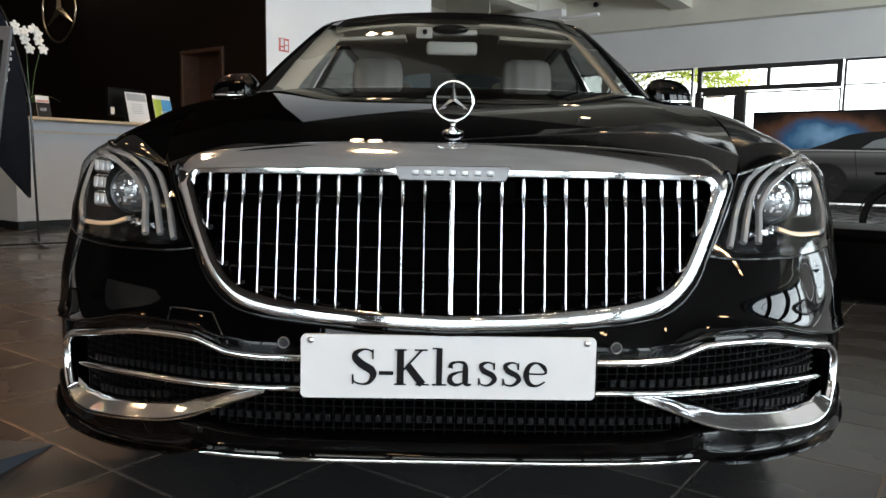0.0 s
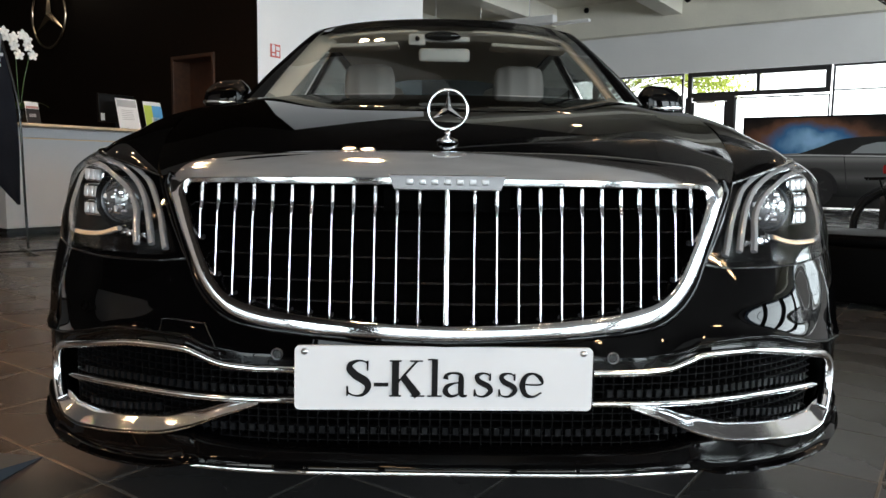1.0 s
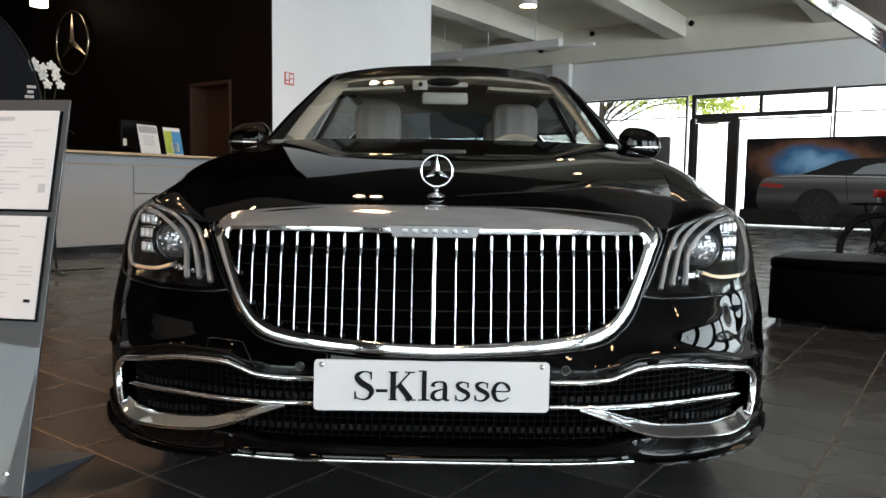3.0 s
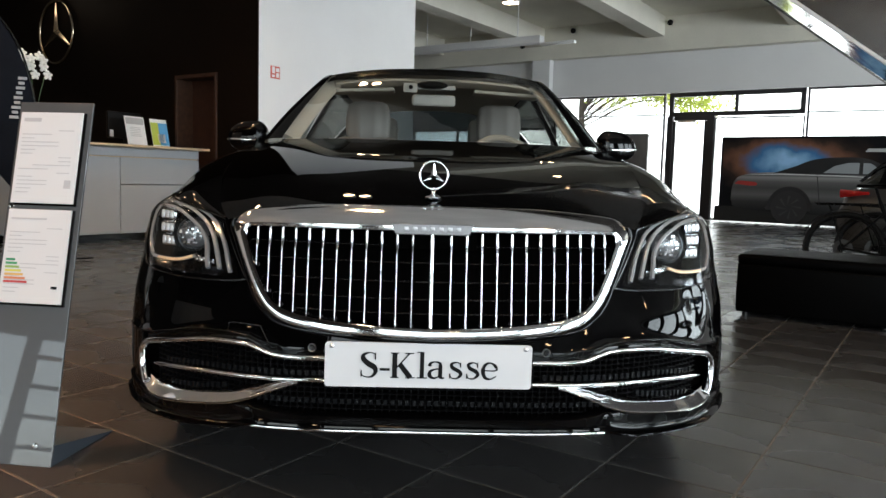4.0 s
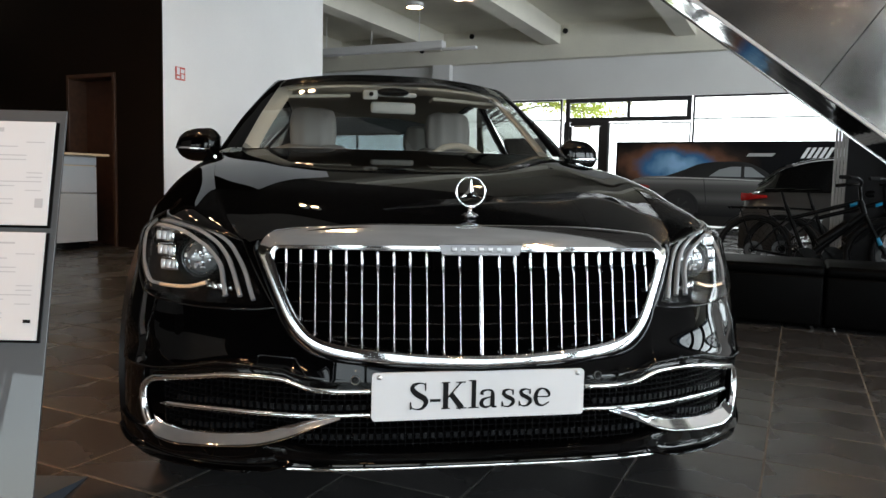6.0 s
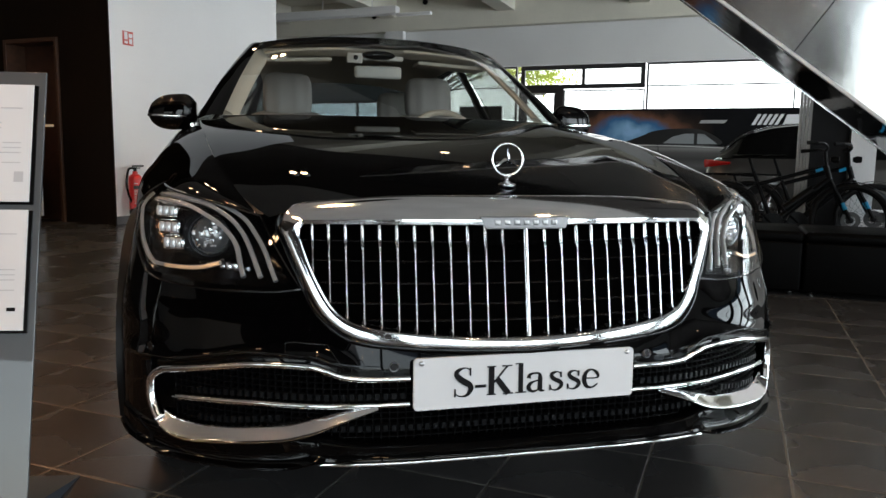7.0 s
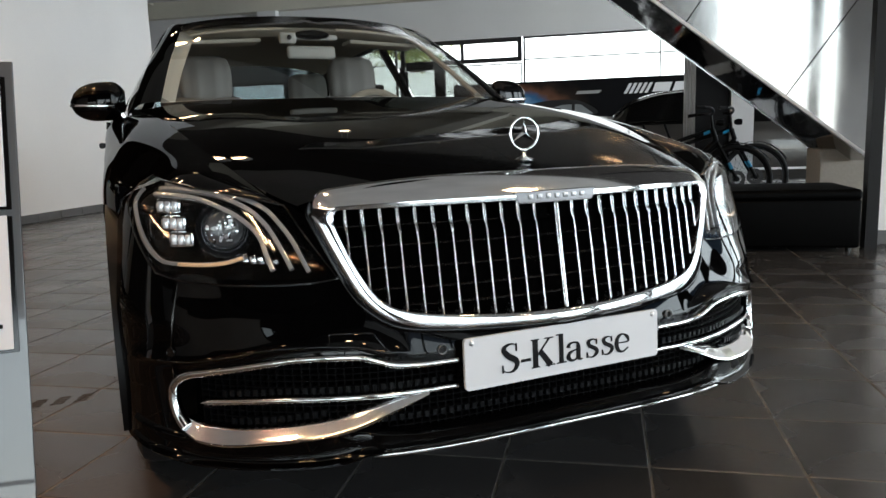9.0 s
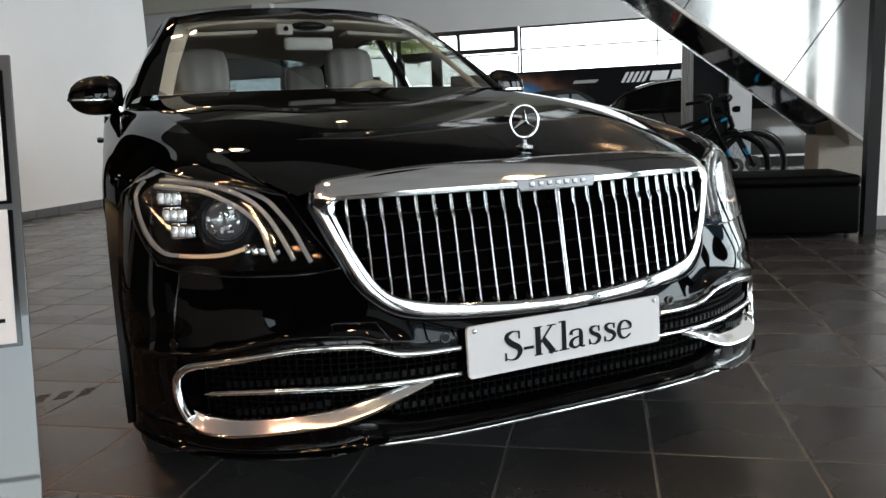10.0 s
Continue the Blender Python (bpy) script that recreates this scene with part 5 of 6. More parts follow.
# small round loudspeakers on the edge beam, detector and conduit on the ceiling
for n, (lu, lz) in enumerate(((-10.17, 5.07), (-8.49, 5.40), (-5.6, 5.37), (-1.9, 5.37))):
    bm = bmesh.new()
    revolve(bm, [(0, .10), (.05, .095), (.075, .07), (.078, .03), (.06, 0), (0, 0)], 20, pose(0, 0, 0, 90, 0, 0))
    whole("loudspeaker", bm, DARK_PLASTIC, ROOM @ pose(lu, 19.17, lz), "small round black loudspeaker on the concrete beam", "loudspeaker", "loudspeakers")
bm = bmesh.new()
revolve(bm, [(0, -.06), (.06, -.06), (.10, -.035), (.115, 0)], 24)
whole("smoke_detector", bm, WHITE_WALL, ROOM @ pose(-6.9 + .75, 15.6, FAR_CEIL), "white round smoke detector under the ceiling", "smoke detector")
bm = bmesh.new()
tube(bm, [(-4.9, 13.2, FAR_CEIL - .015), (-4.9, 16.0, FAR_CEIL - .015)], .014, 4, 8, smooth=False)
tube(bm, [(-4.9, 16.0, FAR_CEIL - .015), (-3.6, 16.6, FAR_CEIL - .015)], .014, 4, 8, smooth=False)
whole("conduit", bm, WHITE_WALL, ROOM, "thin grey cable conduit on the ceiling", "conduit")
pipe = thing("ceiling_duct", ROOM @ pose(0, 0, 0), "white painted flat duct below the ceiling", "duct")
bm = bmesh.new()
box(bm, -10.1, 16.0, 4.57, 4.4, .26, .20, .02)
part("duct_body", bm, WHITE_WALL, pipe, smooth=False)
for f in (.15, .5, .85):
    bm = bmesh.new()
    p = (-12.2 + 4.2 * f, 16.0, 4.6)
    cyl(bm, p, (p[0], p[1], FAR_CEIL), .012)
    part("hanger", bm, WHITE_WALL, pipe)
bm = bmesh.new()
box(bm, -7.45, 16.0, 4.45, .95, .14, .07, .01)
part("track", bm, WHITE_WALL, pipe)
slab("pilaster", -9.83, -9.25, 19.20, 19.45, 3.5, 4.62, WHITE_WALL, "white pilaster above the window band", "pilaster")
LAMP_GLOW = mat("lamp_glow", (1.0, .62, .32), .4, emit=150)
WHITE_METAL = mat("white_metal", (.75, .75, .74), .35, grain=.02)


def ceiling_spot():
    s = thing("ceiling_spot", Matrix(), "round white ceiling spot with a warm glowing lamp", "ceiling lamp", "ceiling spots")
    bm = bmesh.new()
    revolve(bm, [(.085, .15), (.10, .14), (.105, .0), (.095, -.005), (.088, .02), (.085, .06), (0, .06)], 28)
    part("housing", bm, WHITE_METAL, s)
    bm = bmesh.new()
    revolve(bm, [(.082, .024), (.05, .018), (0, .016)], 24)
    part("lamp", bm, LAMP_GLOW, s, "warm glowing lamp")
    return s


first = ceiling_spot()
for i, (su, sv) in enumerate(SPOTS):
    m = ROOM @ pose(su, sv, 4.80)
    if i == 0:
        first.matrix_world = m
    else:
        copy_thing(first, m)
for su, sv in SPOTS[:2]:
    bm = bmesh.new()
    for d in (-.05, .05):
        cyl(bm, (d, 0, 0), (d, 0, FAR_CEIL - 4.94), .008, segs=8)
    whole("lamp_hanger", bm, WHITE_METAL, ROOM @ pose(su, sv, 4.94), "pair of thin white rods above a ceiling spot", "lamp hanger")
for su, sv in DIM_SPOTS:
    copy_thing(first, ROOM @ pose(su, sv, 4.80))
first.matrix_world = ROOM @ pose(*SPOTS[0], 4.80) @ Matrix.Diagonal((1.9, 1.9, .7, 1))      # the large lamp of the high hall

pend = thing("pendant_lamp", ROOM @ pose(-11.62, 4.8, 3.69), "glowing warm cylinder pendant lamp", "pendant lamp")
bm = bmesh.new()
revolve(bm, [(0, 0), (.13, .0), (.135, .01), (.135, .30), (.13, .31), (0, .31)], 28)
part("shade", bm, mat("pendant_glow", (1.0, .82, .6), .5, emit=4), pend, "glowing shade")
bm = bmesh.new()
cyl(bm, (0, 0, .31), (0, 0, CEIL - 3.69), .006)
part("cord", bm, GLOSS_BLACK, pend)

# ---------------------------------------------------------------- the glazed front behind the camera
window("window_8", -.2, 1.59, 0, 2.34, -7.0, [.7], [.5], "low glazed shop window", .07, .12)
window("window_9", -3.29, -2.36, 0, 1.70, -7.85, [], [], "low glazed shop window", .07, .12)
window("window_11", -2.35, -1.46, 0, 1.70, -7.85, [], [.35, .7, 1.05, 1.4], "glazed shop door with cross bars", .08, .12)
window("window_12", -1.45, -.36, 0, 1.70, -7.85, [], [], "low glazed shop window", .07, .12)
window("window_6", 2.5, 13.6, 0, 4.55, -7.0, [4.1, 6.3, 8.5, 10.7], [.9, 3.1], "tall glazed showroom front", .09, .14)
w7 = window("window_7", -6.9, 18.5, 0, 4.55, 0, [-3.6, .8, 5.2, 9.6, 14.0], [3.1], "tall glazed side of the showroom", .09, .14)
w7.matrix_world = ROOM @ pose(13.6, 5.8, 0, 0, 0, 90)
# unseen dark piers, added to cut the side daylight into streaks on the bumper
for n, pv in enumerate((-3.6, .8, 5.2, 9.6, 14.0)):
    slab("pier_%d" % (n + 1), 13.35, 13.5, pv - .55, pv + .55, 0, 4.549, REAR_WALL, "unseen dark pier added to break up the side windows' light and reflection", "pier")
slab("wall_side", 13.5, 13.75, -6.9, 18.6, 4.55, FAR_CEIL, WHITE_WALL, "white strip of wall above the side windows", "wall")
slab("wall_front", 2.4, 13.7, -7.15, -6.85, 4.55, CEIL, WHITE_WALL, "white strip of wall above the glazed front", "wall")

# ---------------------------------------------------------------- brown wall, counter, extinguisher
emb = thing("wall_emblem", ROOM @ pose(-11.63, 5.34, 3.20), "large champagne metal ring emblem with three spokes", "emblem")
bm = bmesh.new()
ang = np.linspace(0, 2 * np.pi, 72, endpoint=False)
sweep(bm, [(.52 * math.cos(a), 0, .52 * math.sin(a)) for a in ang], [(0, 1, 0)] * 72, .055, .06, 10, 2, closed=True)
GOLD = mat("champagne_metal", (.62, .5, .36), .2, 1.0)
part("ring", bm, GOLD, emb)
bm = bmesh.new()
for k in range(3):
    a = 2 * math.pi * k / 3
    tip = Vector((.50 * math.sin(a), 0, .50 * math.cos(a)))
    l, r = (Vector((.075 * math.sin(a + d), 0, .075 * math.cos(a + d))) for d in (math.pi / 3, -math.pi / 3))
    for y in (-.05, .04):
        v = [bm.verts.new(p) for p in (tip, l, Vector((0, y, 0)), r)]
        bm.faces.new(v[:3])
        bm.faces.new((v[0], v[2], v[3]))
part("spokes", bm, GOLD, emb, smooth=False)
df = thing("door_2", ROOM @ pose((D0 + D1) / 2, 5.55, 0), "dark doorway with a slim wooden frame, reddened as if lit warmly", "door", "", "structure")
# frame and leaf colours carry the red of the warm light inside the doorway
OAK = mat("dark_oak", (.045, .020, .010), .5, grain=.3, scale=18)
bars("door_frame", [(-(D1 - D0) / 2 + .025, -.03, DH / 2, .05, .30, DH), ((D1 - D0) / 2 - .025, -.03, DH / 2, .05, .30, DH), (0, -.03, DH - .025, D1 - D0 - .1, .30, .05)], OAK, df)
bm = bmesh.new()
box(bm, 0, .12, DH / 2, D1 - D0, .04, DH)
part("door_leaf", bm, mat("glow_tinted_door", (.040, .014, .006), .5, grain=.25, scale=10), df, smooth=False)

counter = thing("counter", ROOM @ pose(-7.6, 3.8, 0), "pale grey reception counter with a light wood top", "counter")
PALE_GREY = mat("pale_laminate", (.42, .44, .46), .45, big=.03, big_scale=2)
BEECH = mat("light_wood", (.55, .42, .26), .4, grain=.12, scale=30)
for v0, v1, z0, z1 in ((-1.10, .115, .10, 1.06), (.125, 1.30, .10, .715), (.125, 1.30, .725, 1.06), (-1.10, 1.30, 1.075, 1.19)):
    bm = bmesh.new()
    box(bm, -.32, (v0 + v1) / 2, (z0 + z1) / 2, .72, v1 - v0, z1 - z0, .004)
    part("front_panel", bm, PALE_GREY, counter, smooth=False)
bm = bmesh.new()
box(bm, -.32, .10, 1.0675, .70, 2.38, .013)
part("wood_strip", bm, BEECH, counter, smooth=False)
bm = bmesh.new()
box(bm, -.37, .10, .05, .62, 2.3, .10)
part("plinth", bm, GLOSS_BLACK, counter, smooth=False)
bm = bmesh.new()
box(bm, -.28, .09, 1.205, .98, 2.54, .03, .005)
part("worktop", bm, BEECH, counter, smooth=False)
# low return of the counter that runs away behind the banner
bm = bmesh.new()
box(bm, -1.9, -1.0, .62, 2.36, .5, 1.04, .005)
part("return_panel", bm, mat("pale_laminate_warm", (.40, .38, .35), .5), counter, smooth=False)


def leaflet(u, v, z, w, h, turn, art, label):
    t = thing("leaflet_stand", ROOM @ pose(u, v, z, 0, -12, turn), label, "leaflet")
    bm = bmesh.new()
    box(bm, 0, 0, h / 2, .006, w, h, .001)
    part("sheet", bm, mat("paper", (.78, .79, .8), .6), t, smooth=False)
    for (y0, y1, z0, z1), c in art:
        bm = bmesh.new()
        box(bm, .0045, (y0 + y1) / 2 * w, (z0 + z1) / 2 * h, .002, (y1 - y0) * w, (z1 - z0) * h)
        part("print_block", bm, c, t, smooth=False)
    bm = bmesh.new()
    box(bm, -.05, 0, .004, .12, w * .9, .008, .002)
    part("foot", bm, CLEAR, t, smooth=False)


GREY_INK, BLUE_INK, LIME = mat("grey_ink", (.42, .43, .45), .6), mat("blue_ink", (.10, .35, .65), .6), mat("lime_ink", (.45, .55, .08), .6)
leaflet(-7.42, 4.08, 1.222, .30, .36, 8, [((-.45, .45, .72, .95), GREY_INK)] + [((-.3, .25, .6 - .06 * k, .615 - .06 * k), GREY_INK) for k in range(6)], "white leaflet in a tilted stand on the counter")
leaflet(-7.42, 4.42, 1.222, .27, .35, 8, [((-.5, -.05, .03, .86), LIME), ((-.05, .5, .03, .86), BLUE_INK), ((-.15, .3, .12, .45), WHITE_PRINT), ((-.1, .2, .2, .38), GREY_INK)], "green and blue leaflet in a tilted stand on the counter")
leaflet(-7.55, 3.03, 1.222, .15, .24, 5, [((-.5, .5, .0, .68), PRINT_DARK), ((-.45, .45, .7, .8), mat("pink_ink", (.5, .25, .22), .6)), ((-.3, .2, .3, .45), GREY_INK)], "small dark card on the counter")
mon = thing("monitor", ROOM @ pose(-7.78, 4.12, 1.222, 0, 0, 5), "black monitor seen from behind on the counter", "monitor")
bm = bmesh.new()
box(bm, 0, 0, .25, .04, .50, .34, .012)
part("screen_back", bm, DARK_PLASTIC, mon)
bm = bmesh.new()
box(bm, 0, 0, .05, .03, .06, .12, .004)
box(bm, 0, 0, .008, .16, .22, .016, .005)
part("stand", bm, DARK_PLASTIC, mon)
bm = bmesh.new()
box(bm, .024, -.20, .14, .006, .05, .085, .002)
part("sticker", bm, WHITE_PRINT, mon, smooth=False)

orchid = thing("orchid", ROOM @ pose(-7.9, 3.05, 1.222), "white orchid in a dark pot on the counter", "plant")
bm = bmesh.new()
revolve(bm, [(0, 0), (.06, 0), (.085, .16), (.08, .165), (.07, .15), (0, .14)], 24)
part("pot", bm, GLOSS_BLACK, orchid)
LEAF = mat("orchid_leaf", (.04, .09, .02), .4, grain=.2)
PETAL = mat("orchid_petal", (.78, .78, .74), .6, grain=.06)
for k in range(5):
    a = k * 1.3
    bm = bmesh.new()
    pts = [(.3 * f * math.cos(a), .3 * f * math.sin(a), .15 + .35 * f - .30 * f * f) for f in np.linspace(0, 1, 9)]
    sweep(bm, pts, (0, 0, 1), [.01, .045, .06, .065, .065, .06, .05, .03, .004], .004, 6)
    part("leaf", bm, LEAF, orchid)
for q, dv in ((0, -.05), (1, .1)):
    stem = spline([(0, 0, .15), (.02, dv * .5, .5), (.05, dv, .78), (.10, dv - .10, .93), (.14, dv - .30, .96)], 30)
    bm = bmesh.new()
    sweep(bm, stem, (1, 0, 0), .008, .008, 6)
    part("stem", bm, LEAF, orchid)
    for k in range(6):
        c = stem[29 - 3 * k] + np.array((.03, random.uniform(-.03, .03), random.uniform(-.05, .02)))
        bm = bmesh.new()
        for p in range(5):
            a = p * 2 * math.pi / 5 + .3
            bmesh.ops.create_uvsphere(bm, u_segments=10, v_segments=6, radius=1, matrix=Matrix.Translation(c + .030 * np.array((.2, math.cos(a), math.sin(a)))) @ pose(0, 0, 0, math.degrees(a), 0, 0) @ Matrix.Diagonal((.008, .030, .022, 1)))
        part("blossom", bm, PETAL, orchid)

# banner on a curved pole
ban = thing("beach_flag", ROOM @ pose(-6.05, 2.19, 0, 0, 0, 53), "dark navy feather banner on a slim pole with a cross foot", "banner")
NAVY = mat("navy_fabric", (.007, .009, .014), .85, spec=.1, grain=.15, scale=80, big=.2, big_scale=3)
right = spline([(-.045, .43), (-.035, 1.0), (-.07, 1.48), (-.2, 2.0), (-.45, 2.35), (-.8, 2.42)], 40)
left = spline([(-.06, .43), (-.30, .72), (-.62, 1.15), (-.9, 1.65), (-.98, 2.1), (-.83, 2.42)], 40)
bm = bmesh.new()
add_grid(bm, [[(r[0] + (l[0] - r[0]) * f, .04 * math.sin(4 * f + 3 * r[1]) * f, r[1] + (l[1] - r[1]) * f) for f in np.linspace(0, 1, 14)] for r, l in zip(right, left)])
cloth = part("cloth", bm, NAVY, ban)
for k in range(9):
    bm = bmesh.new()
    box(bm, -.16 - .010 * k, -.012, 1.72 - .045 * k, .05 if k % 2 else .075, .004, .026, .001)
    part("print_bar", bm, GREY_INK, cloth, smooth=False)
bm = bmesh.new()
tube(bm, [(0, 0, .04), (-.01, 0, .6), (-.02, 0, 1.2), (-.06, 0, 1.5), (-.19, 0, 2.02), (-.45, 0, 2.37), (-.8, 0, 2.44)], .011, 40)
part("pole", bm, GLOSS_BLACK, ban)
for a in (20, 110, 200, 290):
    bm = bmesh.new()
    box(bm, .21, 0, .02, .42, .03, .015, .004, pose(0, 0, 0, 0, 0, a))
    part("foot_arm", bm, GLOSS_BLACK, ban)

ext = thing("fire_extinguisher", ROOM @ pose(-6.63, 5.66, .14), "red fire extinguisher hanging on the white wall", "fire extinguisher")
RED = mat("extinguisher_red", (.55, .015, .012), .3, 0, .3, big=.08, big_scale=6)
bm = bmesh.new()
revolve(bm, [(0, 0), (.075, .0), (.08, .02), (.08, .425), (.074, .455), (.058, .475), (.034, .488), (.03, .52), (0, .52)], 28)
part("cylinder", bm, RED, ext)
bm = bmesh.new()
cyl(bm, (0, 0, .52), (0, 0, .57), .022)
box(bm, 0, .05, .585, .03, .17, .018, .004)
box(bm, 0, .03, .56, .02, .10, .012, .003)
part("valve", bm, GLOSS_BLACK, ext)
bm = bmesh.new()
tube(bm, [(0, -.03, .56), (.0, -.10, .55), (.02, -.15, .47), (.02, -.165, .36), (.02, -.14, .24), (.02, -.10, .15), (.02, -.09, .03)], .015, 30)
part("hose", bm, GLOSS_BLACK, ext)
bm = bmesh.new()
revolve(bm, [(.070, -.012), (.083, -.010), (.084, .0), (.084, .035), (.081, .04)], 28)
part("foot_ring", bm, GLOSS_BLACK, ext, "black foot ring")


def ext_label(name, lo, hi, z0, z1, r, material, label=""):
    bm = bmesh.new()
    add_grid(bm, [[(r * math.cos(radians(a)), r * math.sin(radians(a)), z) for z in (z0, z1)] for a in np.linspace(lo, hi, 10)])
    part(name, bm, material, ext, label)


ext_label("label_plate", -62, -8, .30, .345, .0812, mat("label_dark", (.03, .04, .04), .5), "dark printed band")
for k, (z, wide) in enumerate(((.37, 34), (.285, 40), (.268, 46), (.250, 44), (.232, 46), (.205, 30), (.188, 40), (.165, 36), (.14, 44), (.12, 38))):
    ext_label("print_bar", -58, -58 + wide, z - .0045, z + .0045, .0815, mat("label_pale", (.5, .38, .36), .5) if k == 0 else bpy.data.materials["label_pale"])
bm = bmesh.new()
tube(bm, [(.02, -.088, .16), (.02, -.092, .06)], .022, 8)
part("nozzle", bm, RED, ext, "red hose nozzle")
sign = thing("fire_sign", ROOM @ pose(-6.746, 5.745, 2.30), "small red and white fire extinguisher sign", "sign")
bm = bmesh.new()
box(bm, 0, 0, 0, .006, .17, .17, .001)
part("sign_plate", bm, mat("sign_red", (.55, .12, .10), .5), sign, smooth=False)
for b in ((.0045, -.035, .03, .002, .05, .09), (.0045, .04, .035, .002, .06, .05), (.0045, .04, -.035, .002, .05, .06), (.0045, -.035, -.05, .002, .05, .03)):
    bm = bmesh.new()
    box(bm, *b)
    part("pictogram", bm, WHITE_PRINT, sign, smooth=False)

# ---------------------------------------------------------------- information stand beside the car
stand = thing("information_stand", pose(-1.122, .335, 0, 0, 0, -8), "leaning grey metal price stand holding two printed sheets", "display stand")
STEEL = mat("grey_coated_steel", (.065, .07, .075), .4, .2, 1.0, rough_var=.05, big_scale=3)
LEANM = pose(0, 0, 0, -12.8, 0, 0)
bm = bmesh.new()
box(bm, -.125, .004, .565, .25, .008, 1.13, .002, LEANM)
part("panel", bm, STEEL, stand, smooth=False)
bm = bmesh.new()
v = [bm.verts.new(p) for p in ((0, .006, .001), (0, .34, .001), (-.25, .34, .001), (-.25, .006, .001), (0, .022, .06), (-.25, .022, .06), (0, .30, .008), (-.25, .30, .008))]
for f in ((0, 1, 2, 3), (4, 6, 7, 5), (1, 2, 7, 6), (0, 4, 5, 3), (0, 1, 6, 4), (3, 5, 7, 2)):
    bm.faces.new([v[i] for i in f])
part("foot", bm, mat("blue_grey_steel", (.05, .062, .075), .35, .3), stand, smooth=False)
for z, h in ((.80, .295), (.485, .295)):
    sheet = None
    bm = bmesh.new()
    box(bm, -.132, -.004, z + h / 2, .212, .004, h, .001, LEANM)
    sheet = part("sheet", bm, mat("paper_white", (.60, .61, .62), .45), stand, smooth=False)
    bm = bmesh.new()
    box(bm, -.124, -.001, z + h / 2 - .004, .216, .003, h + .006, .001, LEANM)
    part("holder", bm, GLOSS_BLACK, stand, smooth=False)
    rng = random.Random(4)
    lines = [(.025, .35, .02, 1)] if z > .7 else [(.03, .7, .008, 0)]
    for k in range(17):
        lines.append((.06 + .0125 * k, rng.choice((.25, .3, .6, .75)), .004, 0))
    for dz, wfrac, th, _ in lines:
        bm = bmesh.new()
        w = .17 * wfrac
        x = -.225 + w / 2 if rng.random() < .7 else -.05 - w / 2
        box(bm, x, -.0068, z + h - dz, w, .001, th * .6, 0, LEANM)
        part("text_bar", bm, GREY_INK, sheet, smooth=False)
for k, c in enumerate(((.02, .22, .10), (.05, .30, .12), (.25, .40, .10), (.6, .55, .10), (.65, .40, .12), (.6, .22, .10), (.5, .06, .06))):
    bm = bmesh.new()
    w = .03 + .008 * k
    box(bm, -.225 + w / 2, -.0075, .62 - .0115 * k, w, .001, .007, 0, LEANM)
    part("scale_bar", bm, mat("scale_ink", c, .5), sheet, smooth=False)
bm = bmesh.new()
box(bm, -.055, -.0075, .536, .02, .001, .009, 0, LEANM)
part("scale_arrow", bm, INK, sheet, smooth=False)
bm = bmesh.new()
box(bm, -.052, -.0075, .862, .022, .001, .026, 0, LEANM)
part("grey_square", bm, GREY_INK, stand, smooth=False)
for z in (.06, .79):
    bm = bmesh.new()
    revolve(bm, [(0, .006), (.008, .005), (.01, 0)], 16, LEANM @ pose(-.055 if z < .5 else -.235, 0, z, 90, 0, 0))
    part("knob", bm, CHROME, stand)

# ---------------------------------------------------------------- bench, bicycles, stair
LEATHER = mat("black_leather", (.0006, .0006, .0006), .48, spec=.035, grain=.15, scale=70, bump=.2, rough_var=.08)


def bench(u0, u1):
    b = thing("bench", ROOM @ pose((u0 + u1) / 2, 4.24, 0), "low upholstered black leather bench cube", "bench", "leather benches")
    w = u1 - u0
    bm = bmesh.new()
    box(bm, 0, 0, .20, w, .68, .34, .02, None, 3)
    part("body", bm, LEATHER, b)
    bm = bmesh.new()
    vs = box(bm, 0, 0, .40, w + .005, .69, .075, .028, None, 4)
    for vv in bm.verts:
        if vv.co.z > .42:
            vv.co.z += .012 * max(0, 1 - (abs(vv.co.x) / (w / 2)) ** 2) * max(0, 1 - (abs(vv.co.y) / .34) ** 2)
    part("cushion", bm, LEATHER, b)
    for sx in (-1, 1):
        for sy in (-1, 1):
            bm = bmesh.new()
            cyl(bm, (sx * (w / 2 - .06), sy * .28, 0), (sx * (w / 2 - .06), sy * .28, .04), .02)
            part("foot", bm, GLOSS_BLACK, b)


bench(-.13, .835)
bench(.845, 1.82)

BIKE_BLACK = mat("bike_black", (.0025, .0025, .0028), .4, spec=.12)
BIKE_BLUE = mat("bike_blue", (.02, .30, .55), .3)


